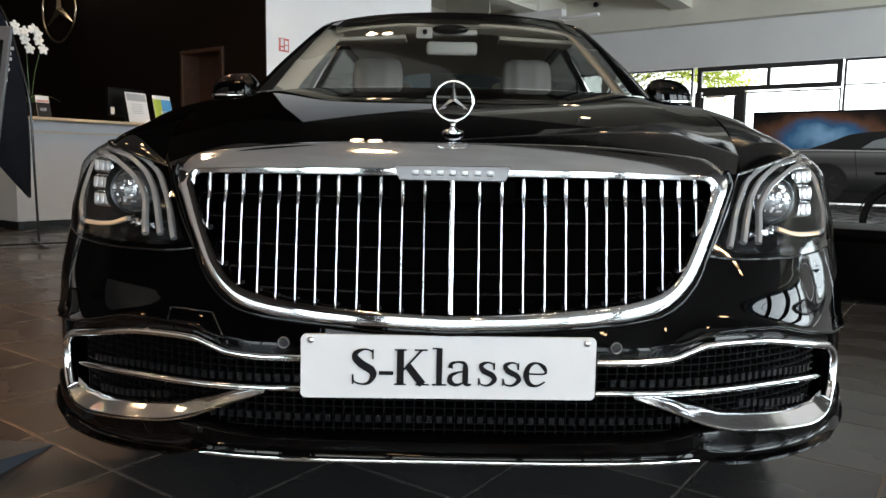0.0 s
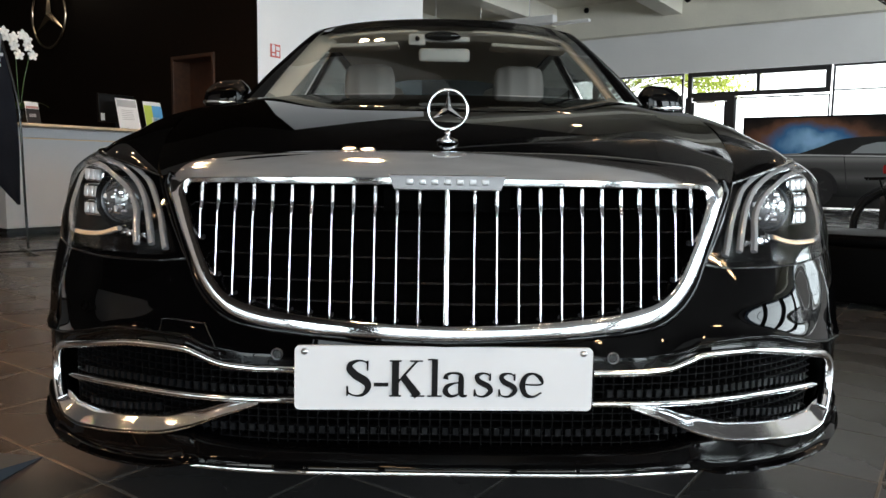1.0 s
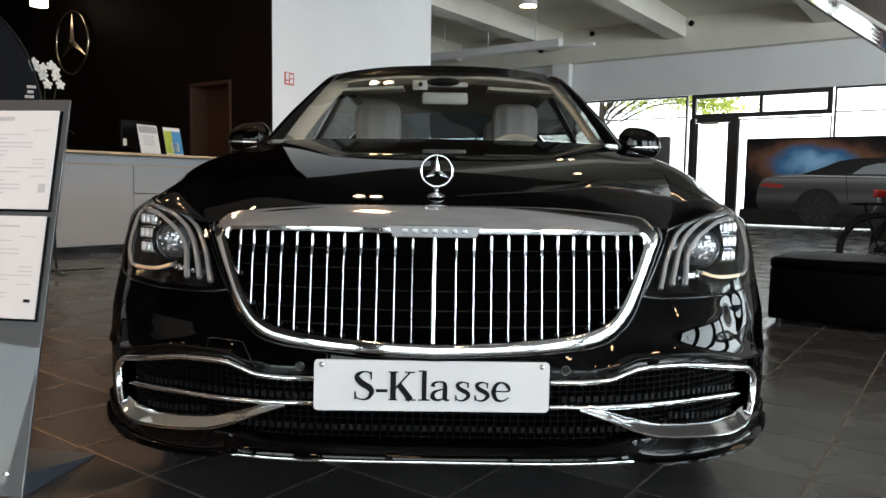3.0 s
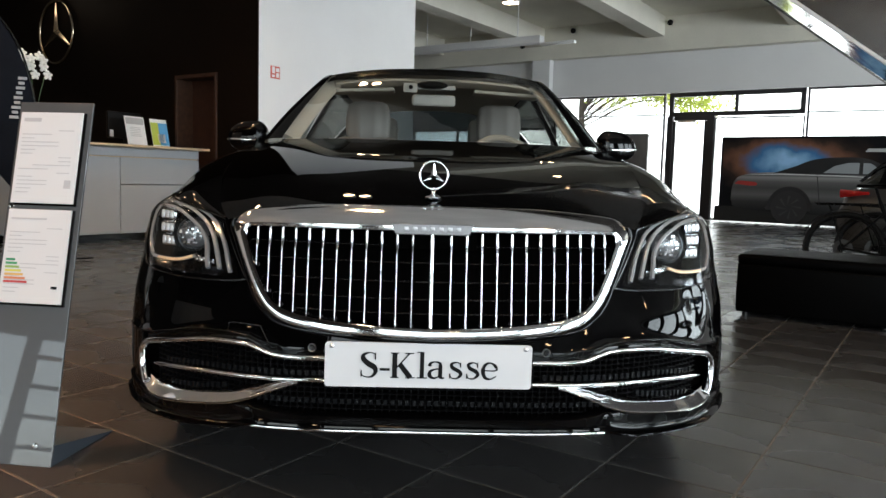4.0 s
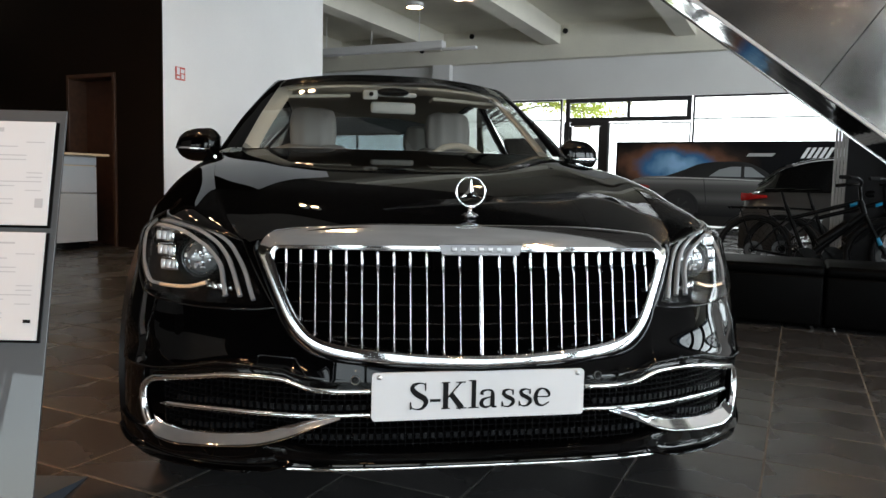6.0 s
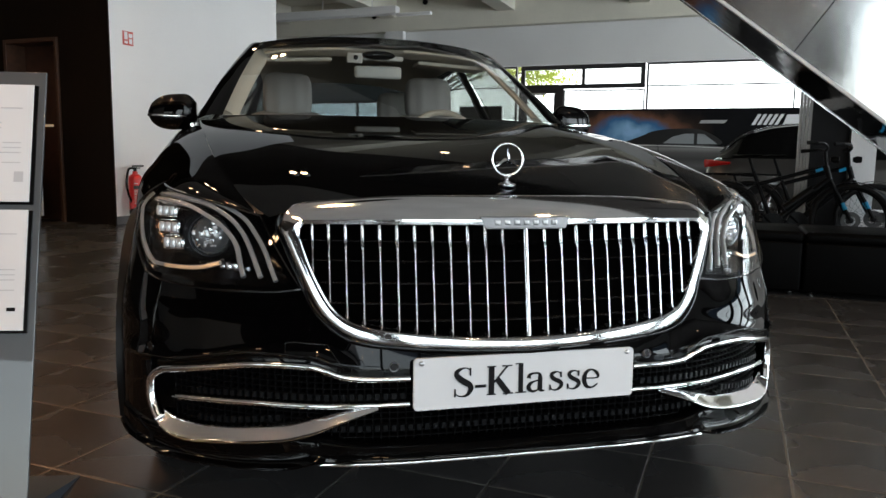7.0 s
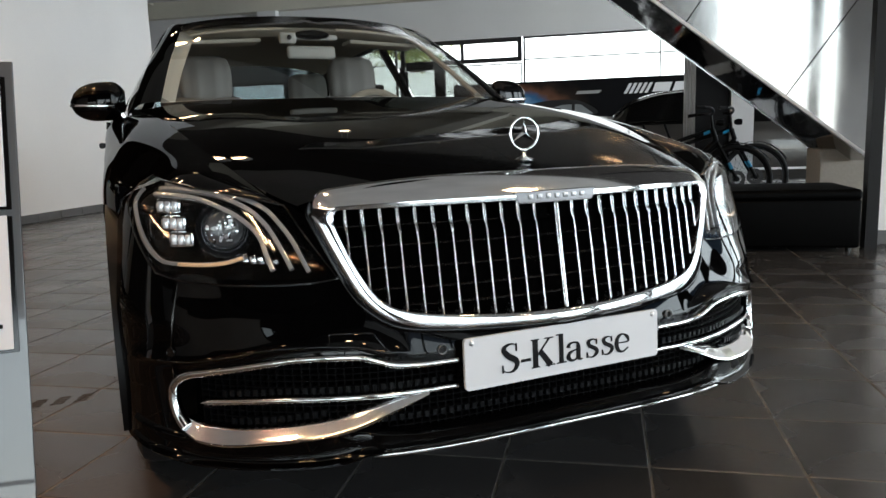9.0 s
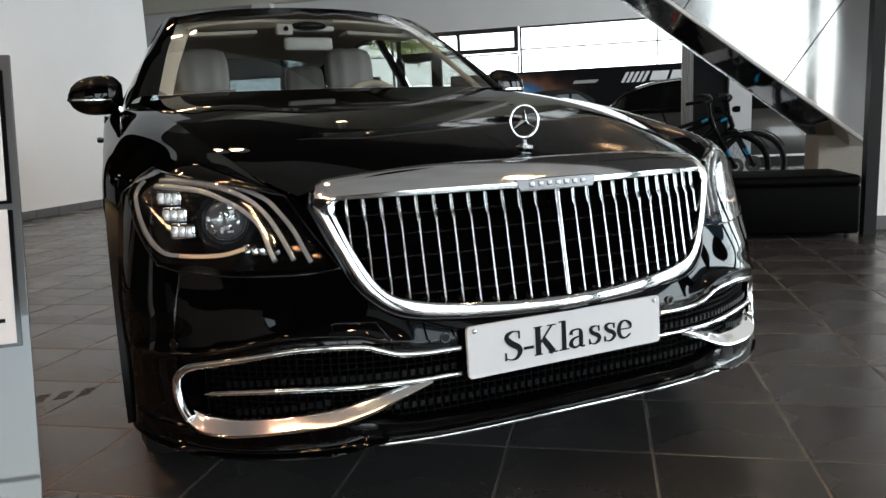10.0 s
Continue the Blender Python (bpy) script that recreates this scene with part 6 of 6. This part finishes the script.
def bicycle():
    b = thing("bicycle", Matrix(), "matt black electric bicycle with blue accents and mudguards", "bicycle", "bicycles behind the bench")
    R = .35
    hubs = ((-.57, R), (.57, R))
    ang = np.linspace(0, 2 * np.pi, 48, endpoint=False)
    for i, (x, z) in enumerate(hubs):
        w = new("wheel")
        w.parent = b
        w.matrix_local = pose(x, 0, z, 90, 0, 0)
        bm = bmesh.new()
        sweep(bm, [((R - .022) * math.cos(a), (R - .022) * math.sin(a), 0) for a in ang], [(0, 0, 1)] * 48, .046, .046, 10, 2, closed=True)
        part("tyre", bm, RUBBER, w)
        bm = bmesh.new()
        sweep(bm, [((R - .052) * math.cos(a), (R - .052) * math.sin(a), 0) for a in ang], [(0, 0, 1)] * 48, .016, .024, 8, 3, closed=True)
        part("rim", bm, BIKE_BLACK, w)
        bm = bmesh.new()
        for k in range(24):
            a = 2 * math.pi * k / 24
            cyl(bm, (.03 * math.cos(a + .8), .03 * math.sin(a + .8), .02 * (-1) ** k), ((R - .055) * math.cos(a), (R - .055) * math.sin(a), 0), .0012, segs=5)
        part("spokes", bm, BIKE_BLACK, w)
        bm = bmesh.new()
        cyl(bm, (0, 0, -.05), (0, 0, .05), .028)
        part("hub", bm, BIKE_BLACK, w)
        bm = bmesh.new()
        revolve(bm, [(.045, .034), (.085, .034), (.085, .037), (.045, .037), (.045, .034)], 30)
        part("brake_disc", bm, mat("disc_steel", (.05, .05, .05), .4, .6), w)
        bm = bmesh.new()
        a0, a1 = (.1, 2.9) if i == 0 else (.5, 2.75)
        sweep(bm, [(x + (R + .018) * math.cos(a), 0, z + (R + .018) * math.sin(a)) for a in np.linspace(a0, a1, 30)], (0, 1, 0), .006, .058, 6)
        part("mudguard", bm, BIKE_BLACK, b)
    bb, seat_t, head_t, head_b = (-.10, 0, .29), (-.30, 0, .80), (.34, 0, .86), (.375, 0, .74)
    for name, p, q, r, m in (("down_tube", bb, head_b, .032, BIKE_BLACK), ("top_tube", (-.24, 0, .68), head_t, .021, BIKE_BLACK), ("seat_tube", bb, seat_t, .02, BIKE_BLACK), ("head_tube", head_b, head_t, .026, BIKE_BLACK), ("battery", (.0, 0, .44), (.24, 0, .64), .045, BIKE_BLACK), ("blue_accent", (.25, 0, .822), (.31, 0, .846), .0225, BIKE_BLUE), ("seat_post", seat_t, (-.345, 0, .93), .014, BIKE_BLACK), ("steerer", head_t, (.325, 0, 1.0), .016, BIKE_BLACK)):
        bm = bmesh.new()
        cyl(bm, p, q, r)
        part(name, bm, m, b)
    for sy in (-1, 1):
        for name, p, q, r in (("chain_stay", (-.12, sy * .03, .29), (-.57, sy * .065, R), .011), ("seat_stay", (-.26, sy * .02, .70), (-.57, sy * .065, R), .009), ("fork_leg", (.38, sy * .06, .72), (.57, sy * .062, R), .017)):
            bm = bmesh.new()
            cyl(bm, p, q, r)
            part(name, bm, BIKE_BLACK, b)
        bm = bmesh.new()
        cyl(bm, (.52, sy * .064, R + .10), (.49, sy * .062, R + .165), .019)
        part("fork_sticker", bm, BIKE_BLUE, b)
        bm = bmesh.new()
        tube(bm, [(.325, 0, 1.01), (.33, sy * .12, 1.03), (.29, sy * .25, 1.05), (.22, sy * .32, 1.05)], .013, 16)
        part("handlebar", bm, BIKE_BLACK, b)
        bm = bmesh.new()
        cyl(bm, (.23, sy * .30, 1.05), (.14, sy * .35, 1.045), .018)
        part("grip", bm, RUBBER, b)
        bm = bmesh.new()
        cyl(bm, (-.10, sy * .07, .29), (-.10 + sy * .12, sy * .085, .29 - sy * .11), .010)
        box(bm, -.10 + sy * .12, sy * .12, .29 - sy * .11, .09, .07, .02, .004)
        part("crank_pedal", bm, BIKE_BLACK, b)
    bm = bmesh.new()
    revolve(bm, [(0, -.045), (.095, -.045), (.10, 0), (.095, .045), (0, .045)], 28, pose(-.10, 0, .30, 90, 0, 0))
    part("motor", bm, BIKE_BLACK, b)
    bm = bmesh.new()
    rows = [[(-.50 + .27 * f, (.075 - .055 * f) * u, .95 + .012 * (1 - u * u) + .01 * f) for u in np.linspace(-1, 1, 9)] for f in np.linspace(0, 1, 10)]
    add_grid(bm, rows)
    add_grid(bm, [[(p[0], p[1], p[2] - .03 * (1 - abs(p[1]) / .09)) for p in r] for r in rows])
    part("saddle", bm, LEATHER, b)
    bm = bmesh.new()
    for sy in (-.06, .06):
        tube(bm, [(-.30, sy, .76), (-.60, sy, .77), (-.83, sy, .765)], .007, 10)
        cyl(bm, (-.57, sy * 1.1, R), (-.72, sy, .765), .006)
    for k in range(4):
        cyl(bm, (-.42 - .13 * k, -.06, .768), (-.42 - .13 * k, .06, .768), .006)
    part("carrier", bm, BIKE_BLACK, b)
    bm = bmesh.new()
    revolve(bm, [(0, .05), (.03, .045), (.035, 0), (.02, -.03), (0, -.03)], 18, pose(.40, 0, .93, 90, 0, 90))
    part("headlight", bm, BIKE_BLACK, b)
    return b


bk = bicycle()
bk.matrix_world = ROOM @ pose(.84, 6.34, 0, -6, 0, 0)
copy_thing(bk, ROOM @ pose(1.08, 6.66, 0, -5, 0, 4))

# stair with metal cladding: side panels, mirror-dark soffit, white edge
EDGE = lambda u: 2.317 - .789 * u
stair = thing("staircase", ROOM, "staircase clad in brushed silver metal panels with a glossy dark soffit", "staircase")
CLAD = mat("brushed_aluminium", (.50, .497, .49), .16, .95, grain=.04, scale=9, rough_var=.06, big=.06, big_scale=1.2, bump=.10)
U_TOP, U_LOW = -3.25, 2.2
cuts = [-3.25, -2.3, -.85, .74, 1.52, 2.2]
bm = bmesh.new()
f = [bm.verts.new((u, 4.893, EDGE(u) + dz)) for u, dz in ((U_TOP, .02), (U_LOW, .02))] + [bm.verts.new((u + .9, 4.893, min(4.94, EDGE(u) + 1.28))) for u in (U_LOW, U_TOP)]
bm.faces.new(f)
part("backing", bm, FRAME_DARK, stair, smooth=False)
for a, b in zip(cuts[:-1], cuts[1:]):
    bm = bmesh.new()
    g = .004
    tilt = .9
    pts = [(a + g, EDGE(a + g)), (b - g, EDGE(b - g)), (b - g + tilt, min(4.94, EDGE(b - g) + 1.30)), (a + g + tilt, min(4.945, EDGE(a + g) + 1.30))]
    f = [bm.verts.new((u, 4.86, z)) for u, z in pts] + [bm.verts.new((u, 4.885, z)) for u, z in pts]
    for q in ((0, 1, 2, 3), (7, 6, 5, 4), (0, 4, 5, 1), (1, 5, 6, 2), (2, 6, 7, 3), (3, 7, 4, 0)):
        bm.faces.new([f[i] for i in q])
    part("side_panel", bm, CLAD, stair, smooth=False)
bm = bmesh.new()
add_grid(bm, [[(u, v, EDGE(u) + .004 - .05 * (v - 4.89)) for v in np.linspace(4.89, 6.1, 5)] for u in np.linspace(U_TOP, U_LOW, 40)])
add_grid(bm, [[(u, v, EDGE(u) + .06) for v in np.linspace(4.89, 6.1, 5)] for u in np.linspace(U_TOP, U_LOW, 40)])
part("soffit", bm, mat("mirror_soffit", (.34, .34, .35), .05, 1.0, big=.1, big_scale=1.5, bump=.5, scale=3.0), stair, "glossy dark metal soffit")
bm = bmesh.new()
for a in np.arange(U_TOP, U_LOW - .1, .27):
    box(bm, a + .15, 5.5, EDGE(a) + .05, .30, 1.2, .05)
part("tread_core", bm, CLAD, stair)
bm = bmesh.new()
sweep(bm, [(u, 4.873, EDGE(u) - .012) for u in np.linspace(U_TOP, U_LOW, 30)], (0, 1, 0), .03, .05, 8, 4)
part("edge_strip", bm, WHITE_METAL, stair, "pale edge strip")
bm = bmesh.new()
add_grid(bm, [[(u, 6.1, EDGE(u) + dz) for dz in (-.07, .3)] for u in np.linspace(U_TOP, U_LOW, 10)])
part("rear_stringer", bm, CLAD, stair)
slab("stair_post", 1.885, 1.965, 4.02, 4.12, 0, 4.9, mat("dark_steel", (.006, .006, .0065), .5, grain=.1, spec=.2), "slim dark steel post beside the bench", "post", "structure")
slab("wall_stair", 2.04, 2.95, 4.30, 4.45, 0, 2.4, WHITE_WALL, "white wall beside the stair", "wall")
slab("skirting_stair", 2.05, 5.5, 4.284, 4.299, 0, .1, SKIRT, "grey skirting", "skirting")
slab("storage_box", 1.95, 2.34, 5.45, 5.9, 0, .66, mat("beige_board", (.42, .38, .32), .6, grain=.06), "beige storage box under the stair", "box", "thing", .006)
slab("pillar_core", 1.07, 1.42, 6.95, 7.3, 0, 4.9, mat("dark_cladding", (.006, .006, .007), .5, spec=.2), "dark clad pillar", "pillar")
slab("pillar_white", 1.43, 1.66, 6.9, 7.3, 0, 4.9, WHITE_WALL, "white pillar", "pillar")
for k in range(4):
    slab("pillar_rib", .95 + .03 * k, .974 + .03 * k, 6.93, 7.0, 0, 4.9, mat("rib_grey", (.30, .29, .27), .5) if k == 0 else bpy.data.materials["rib_grey"], "pale ribbed pillar edge", "pillar")

# ---------------------------------------------------------------- second car: dark grey hatchback behind the bicycles
def hatchback():
    h = thing("parked_car", ROOM @ pose(-.02, 8.3, 0), "dark grey parked car with red tail lamps", "car")
    GREYP = mat("grey_paint", (.075, .071, .066), .3, .5, 1.0)
    prof = lambda u, xs, ys: float(cub(u, xs, ys))
    L, W = 4.3, 1.78
    us_ = np.linspace(0, L, 60)
    belt = [prof(u, [0, .1, .5, 1.5, 3.0, 4.0, 4.3], [.62, .90, .93, .93, .90, .74, .50]) for u in us_]
    rowsL = []
    bm = bmesh.new()
    for u, zb in zip(us_, belt):
        pinch = .12 * max(0, 1 - u / .35) ** 2 + .20 * max(0, (u - 3.7) / .6) ** 2
        row = []
        for v, z in ((.10, .2), (.02, .35), (0, .55), (.01, .72), (.05, zb - .05), (.10, zb), (W / 2, zb + .03), (W - .10, zb), (W - .05, zb - .05), (W - .01, .72), (W, .55), (W - .02, .35), (W - .10, .2)):
            z = min(z, zb + .03)
            vv = v + pinch * (1 if v < W / 2 else -1) * abs(1 - 2 * v / W)
            row.append((u, vv, z))
        rowsL.append(row)
    vs = add_grid(bm, rowsL)
    bm.faces.new(vs[0])
    bm.faces.new(list(reversed(vs[-1])))
    part("body", bm, GREYP, h)
    roofz = lambda u: prof(u, [.18, .45, .9, 1.6, 2.3, 2.9, 3.25], [1.02, 1.25, 1.37, 1.41, 1.36, 1.17, .98])
    gu = np.linspace(.18, 3.25, 40)
    bm = bmesh.new()
    add_grid(bm, [[(u, W / 2 + (W / 2 - .30 + .10 * 0) * t, roofz(u) - .05 * t * t) for t in np.linspace(-1, 1, 13)] for u in gu[4:32]])
    part("roof", bm, GREYP, h)
    for sgn in (-1, 1):
        bm = bmesh.new()
        add_grid(bm, [[(u, W / 2 + sgn * ((W / 2 - .09) + (-.20) * r), .93 + (max(.94, roofz(u) - .05) - .93) * r) for r in np.linspace(0, 1, 5)] for u in gu])
        part("side_window", bm, GLOSS_BLACK, h)
        bm = bmesh.new()
        sweep(bm, [(u, W / 2 + sgn * (W / 2 - .29), roofz(u) - .03) for u in gu[1:36]], (0, 0, 1), .035, .02, 8)
        part("roof_rail", bm, CHROME, h, "bright roof line")
    bm = bmesh.new()
    add_grid(bm, [[(u, W / 2 + (W / 2 - .3) * t, max(.94, roofz(u) - .01)) for t in np.linspace(-1, 1, 9)] for u in gu[:6]])
    part("rear_window", bm, GLOSS_BLACK, h)
    bm = bmesh.new()
    add_grid(bm, [[(u, W / 2 + (W / 2 - .3) * t, max(.94, roofz(u) - .01)) for t in np.linspace(-1, 1, 9)] for u in gu[31:]])
    part("front_window", bm, GLOSS_BLACK, h)
    RED2 = mat("tail_red", (.5, .015, .015), .2, 0, .5)
    for v0 in (.03, W - .03):
        bm = bmesh.new()
        sg = 1 if v0 < 1 else -1
        sweep(bm, [(.02 + .30 * f, v0 + sg * (.10 - .12 * f ** .5), .86 + .01 * f) for f in np.linspace(0, 1, 12)], (0, -sg, 0), np.linspace(.10, .03, 12), .03)
        part("tail_lamp", bm, RED2, h, "red tail lamp")
    bm = bmesh.new()
    sweep(bm, [(u, -.005, .34) for u in np.linspace(1.2, 3.0, 12)], (0, 1, 0), .03, .02, 8)
    part("sill_strip", bm, WHITE_METAL, h, "pale sill strip")
    for u in (.75, 3.35):
        for v in (.10, W - .10):
            w = new("wheel")
            w.parent = h
            w.matrix_local = pose(u, v, .32, 90 if v < 1 else -90, 0, 0)
            bm = bmesh.new()
            revolve(bm, [(.21, -.1), (.30, -.11), (.32, -.06), (.32, .06), (.30, .11), (.21, .1)], 36)
            part("tyre", bm, RUBBER, w)
            bm = bmesh.new()
            revolve(bm, [(.21, .1), (.20, .07), (.06, .09), (0, .09)], 36)
            for k in range(5):
                a = k * 2 * math.pi / 5
                cyl(bm, (.04 * math.cos(a), .04 * math.sin(a), .09), (.2 * math.cos(a), .2 * math.sin(a), .095), .02, segs=8)
            part("rim", bm, ALLOY, w)


hatchback()

# ---------------------------------------------------------------- outside the far windows
def foliage_backdrop():
    m = bpy.data.materials.new("daylight_outside")
    m.use_nodes = True
    nt = m.node_tree
    nt.nodes.remove(nt.nodes["Principled BSDF"])
    em = nt.nodes.new("ShaderNodeEmission")
    tc, n1, n2 = nt.nodes.new("ShaderNodeTexCoord"), nt.nodes.new("ShaderNodeTexNoise"), nt.nodes.new("ShaderNodeTexNoise")
    n1.inputs["Scale"].default_value, n1.inputs["Detail"].default_value = 0.55, 3
    n2.inputs["Scale"].default_value, n2.inputs["Detail"].default_value = 7.0, 5
    add = nt.nodes.new("ShaderNodeMath")
    add.operation = "ADD"
    ramp = nt.nodes.new("ShaderNodeValToRGB")
    ramp.color_ramp.elements[0].position, ramp.color_ramp.elements[0].color = 1.08, (1, 1, 1, 1)
    ramp.color_ramp.elements[1].position, ramp.color_ramp.elements[1].color = 1.32, (0.66, 0.70, 0.50, 1)
    for n in (n1, n2):
        nt.links.new(tc.outputs["Object"], n.inputs["Vector"])
    nt.links.new(n1.outputs[0], add.inputs[0])
    nt.links.new(n2.outputs[0], add.inputs[1])
    sep = nt.nodes.new("ShaderNodeSeparateXYZ")
    nt.links.new(tc.outputs["Object"], sep.inputs[0])
    hi = nt.nodes.new("ShaderNodeMapRange")
    hi.inputs[1].default_value, hi.inputs[2].default_value = 2.6, 3.2
    hi.inputs[3].default_value, hi.inputs[4].default_value = -0.25, 0.0
    nt.links.new(sep.outputs[2], hi.inputs[0])
    add2 = nt.nodes.new("ShaderNodeMath")
    add2.operation = "ADD"
    nt.links.new(add.outputs[0], add2.inputs[0])
    nt.links.new(hi.outputs[0], add2.inputs[1])
    nt.links.new(add2.outputs[0], ramp.inputs[0])
    nt.links.new(ramp.outputs[0], em.inputs[0])
    em.inputs[1].default_value = 5.0
    nt.links.new(em.outputs[0], nt.nodes["Material Output"].inputs[0])
    return m


bm = bmesh.new()
add_grid(bm, [[(u, 0, z) for z in (-1, 9)] for u in (-22, 22)])
whole("backdrop", bm, foliage_backdrop(), ROOM @ pose(-2, 26, 0), "bright overcast sky with trees outside", "backdrop", kind="structure")

# ---------------------------------------------------------------- tree outside the far windows
def leaf_material():
    m = mat("spring_leaf", (.33, .40, .09), .5, grain=.25, scale=3)
    b = m.node_tree.nodes["Principled BSDF"]
    tr = m.node_tree.nodes.new("ShaderNodeBsdfTranslucent")
    tr.inputs[0].default_value = (.62, .68, .16, 1)
    mx = m.node_tree.nodes.new("ShaderNodeMixShader")
    mx.inputs[0].default_value = .6
    out = m.node_tree.nodes["Material Output"]
    m.node_tree.links.new(b.outputs[0], mx.inputs[1])
    m.node_tree.links.new(tr.outputs[0], mx.inputs[2])
    m.node_tree.links.new(mx.outputs[0], out.inputs[0])
    return m


def tree(u, v, spread, seed, clumps, low, lean=0.0):
    rng = random.Random(seed)
    t = thing("tree", ROOM @ pose(u, v, 0), "broadleaf tree with light green leaves outside the windows", "tree")
    bark = mat("grey_bark", (.12, .10, .08), .9, grain=.3, scale=20, bump=.4)
    bm = bmesh.new()
    sweep(bm, spline([(0, 0, 0), (.05, .02, 2), (-.05, .05, 4), (.1, 0, 7)], 16), (1, 0, 0), np.linspace(.34, .10, 16), np.linspace(.34, .10, 16), 10, 2)
    part("trunk", bm, bark, t)
    verts, faces = [], []
    for k in range(clumps):
        a, r = rng.uniform(0, 2 * math.pi), spread * math.sqrt(rng.uniform(.02, 1))
        c = Vector((lean + r * math.cos(a), .45 * r * math.sin(a), rng.uniform(low, low + 3.2) + .10 * r))
        bm = bmesh.new()
        mid = Vector((c.x * .5, c.y * .5, c.z * .8 + .9))
        tube(bm, [(0, 0, c.z * .55 + .9), tuple(mid), tuple(c)], .02, 8, 6)
        part("limb", bm, bark, t)
        for q in range(120):
            p = c + Vector((rng.gauss(0, .36), rng.gauss(0, .30), rng.gauss(0, .16)))
            w, h = rng.uniform(.03, .06), rng.uniform(.05, .10)
            e = Euler((rng.uniform(0, 6.3), rng.uniform(0, 6.3), rng.uniform(0, 6.3))).to_matrix()
            i = len(verts)
            verts += [tuple(p + e @ Vector(d)) for d in ((-h, 0, 0), (0, -w, .012), (h, 0, 0), (0, w, .012))]
            faces.append((i, i + 1, i + 2, i + 3))
    me = bpy.data.meshes.new("crown")
    me.from_pydata(verts, [], faces)
    me.materials.append(leaf_material())
    ob = new("crown", me)
    ob.parent = t
    ob["kind"] = "stuff"


tree(-9.9, 23.2, 2.6, 3, 46, 3.3, 2.8)

# ---------------------------------------------------------------- floor of square tiles
GROUT = mat("grey_grout", (0.14, 0.128, 0.108), 0.9, grain=0.2, scale=60)
TILE_A = mat("anthracite_tile", (0.036, 0.035, 0.034), 0.26, grain=0.12, scale=55, bump=0.05, rough_var=0.07, big=0.1, big_scale=2.2)
PITCH, U_OFF, V_OFF, GAP = 0.3945, 0.203, 0.322, 0.0065
floor = slab("floor", -15, 14, -8, 21, -0.12, -0.0014, GROUT, "dark anthracite square floor tiles with pale joints", "floor")


def tile_mesh(pairs):
    bm = bmesh.new()
    h = (PITCH - GAP) / 2
    for u, v in pairs:
        t = [bm.verts.new((u + a * (h - .0015), v + b * (h - .0015), 0)) for a, b in ((-1, -1), (1, -1), (1, 1), (-1, 1))]
        e = [bm.verts.new((u + a * h, v + b * h, -.0016)) for a, b in ((-1, -1), (1, -1), (1, 1), (-1, 1))]
        o = [bm.verts.new((u + a * h, v + b * h, -.006)) for a, b in ((-1, -1), (1, -1), (1, 1), (-1, 1))]
        bm.faces.new(t)
        for i in range(4):
            bm.faces.new((e[i], e[(i + 1) % 4], t[(i + 1) % 4], t[i]))
            bm.faces.new((o[i], o[(i + 1) % 4], e[(i + 1) % 4], e[i]))
    return bm

near, far = [], []
for i in range(-38, 36):
    for j in range(-21, 51):
        u, v = U_OFF + PITCH * (i + .5), V_OFF + PITCH * (j + .5)
        if -14.8 < u < 13.8 and -7.8 < v < 19.4:
            (near if -3.4 < u < 2.3 and -1.2 < v < 3.6 else far).append((u, v))
near.sort(key=lambda p: (p[0] + .5) ** 2 + (p[1] - .8) ** 2)
far += near[290:]
near = near[:290]
MARK = mat("tyre_mark_rubber", (.012, .010, .009), .8, grain=.4, scale=90)
scuff = thing("tyre_scuff", ROOM @ pose(-1.845, .575, 0, 0, 0, 32), "faint dark tyre scuffs on the floor tiles", "scuff")
for k in range(3):
    for j in range(4):
        bm = bmesh.new()
        box(bm, -.075 + .075 * k + .006 * j, -.032 + .021 * j, .0006, .046 - .006 * (j % 2), .010, .0010)
        part("scuff_bar", bm, MARK, scuff, smooth=False)
rest = link("tile_field", tile_mesh(far), TILE_A, None, smooth=False)
rest.parent, rest.matrix_parent_inverse = floor, floor.matrix_world.inverted()
rest.matrix_world = ROOM
rest["kind"] = "stuff"
one = None
for u, v in near:
    if one is None:
        one = link("tile", tile_mesh([(0, 0)]), TILE_A, None, smooth=False)
        ob = one
    else:
        ob = new("tile", one.data)
    ob.parent, ob.matrix_parent_inverse = floor, floor.matrix_world.inverted()
    ob.matrix_world = ROOM @ pose(u, v, random.uniform(-.0003, .0003), random.uniform(-.05, .05), random.uniform(-.05, .05), 0)
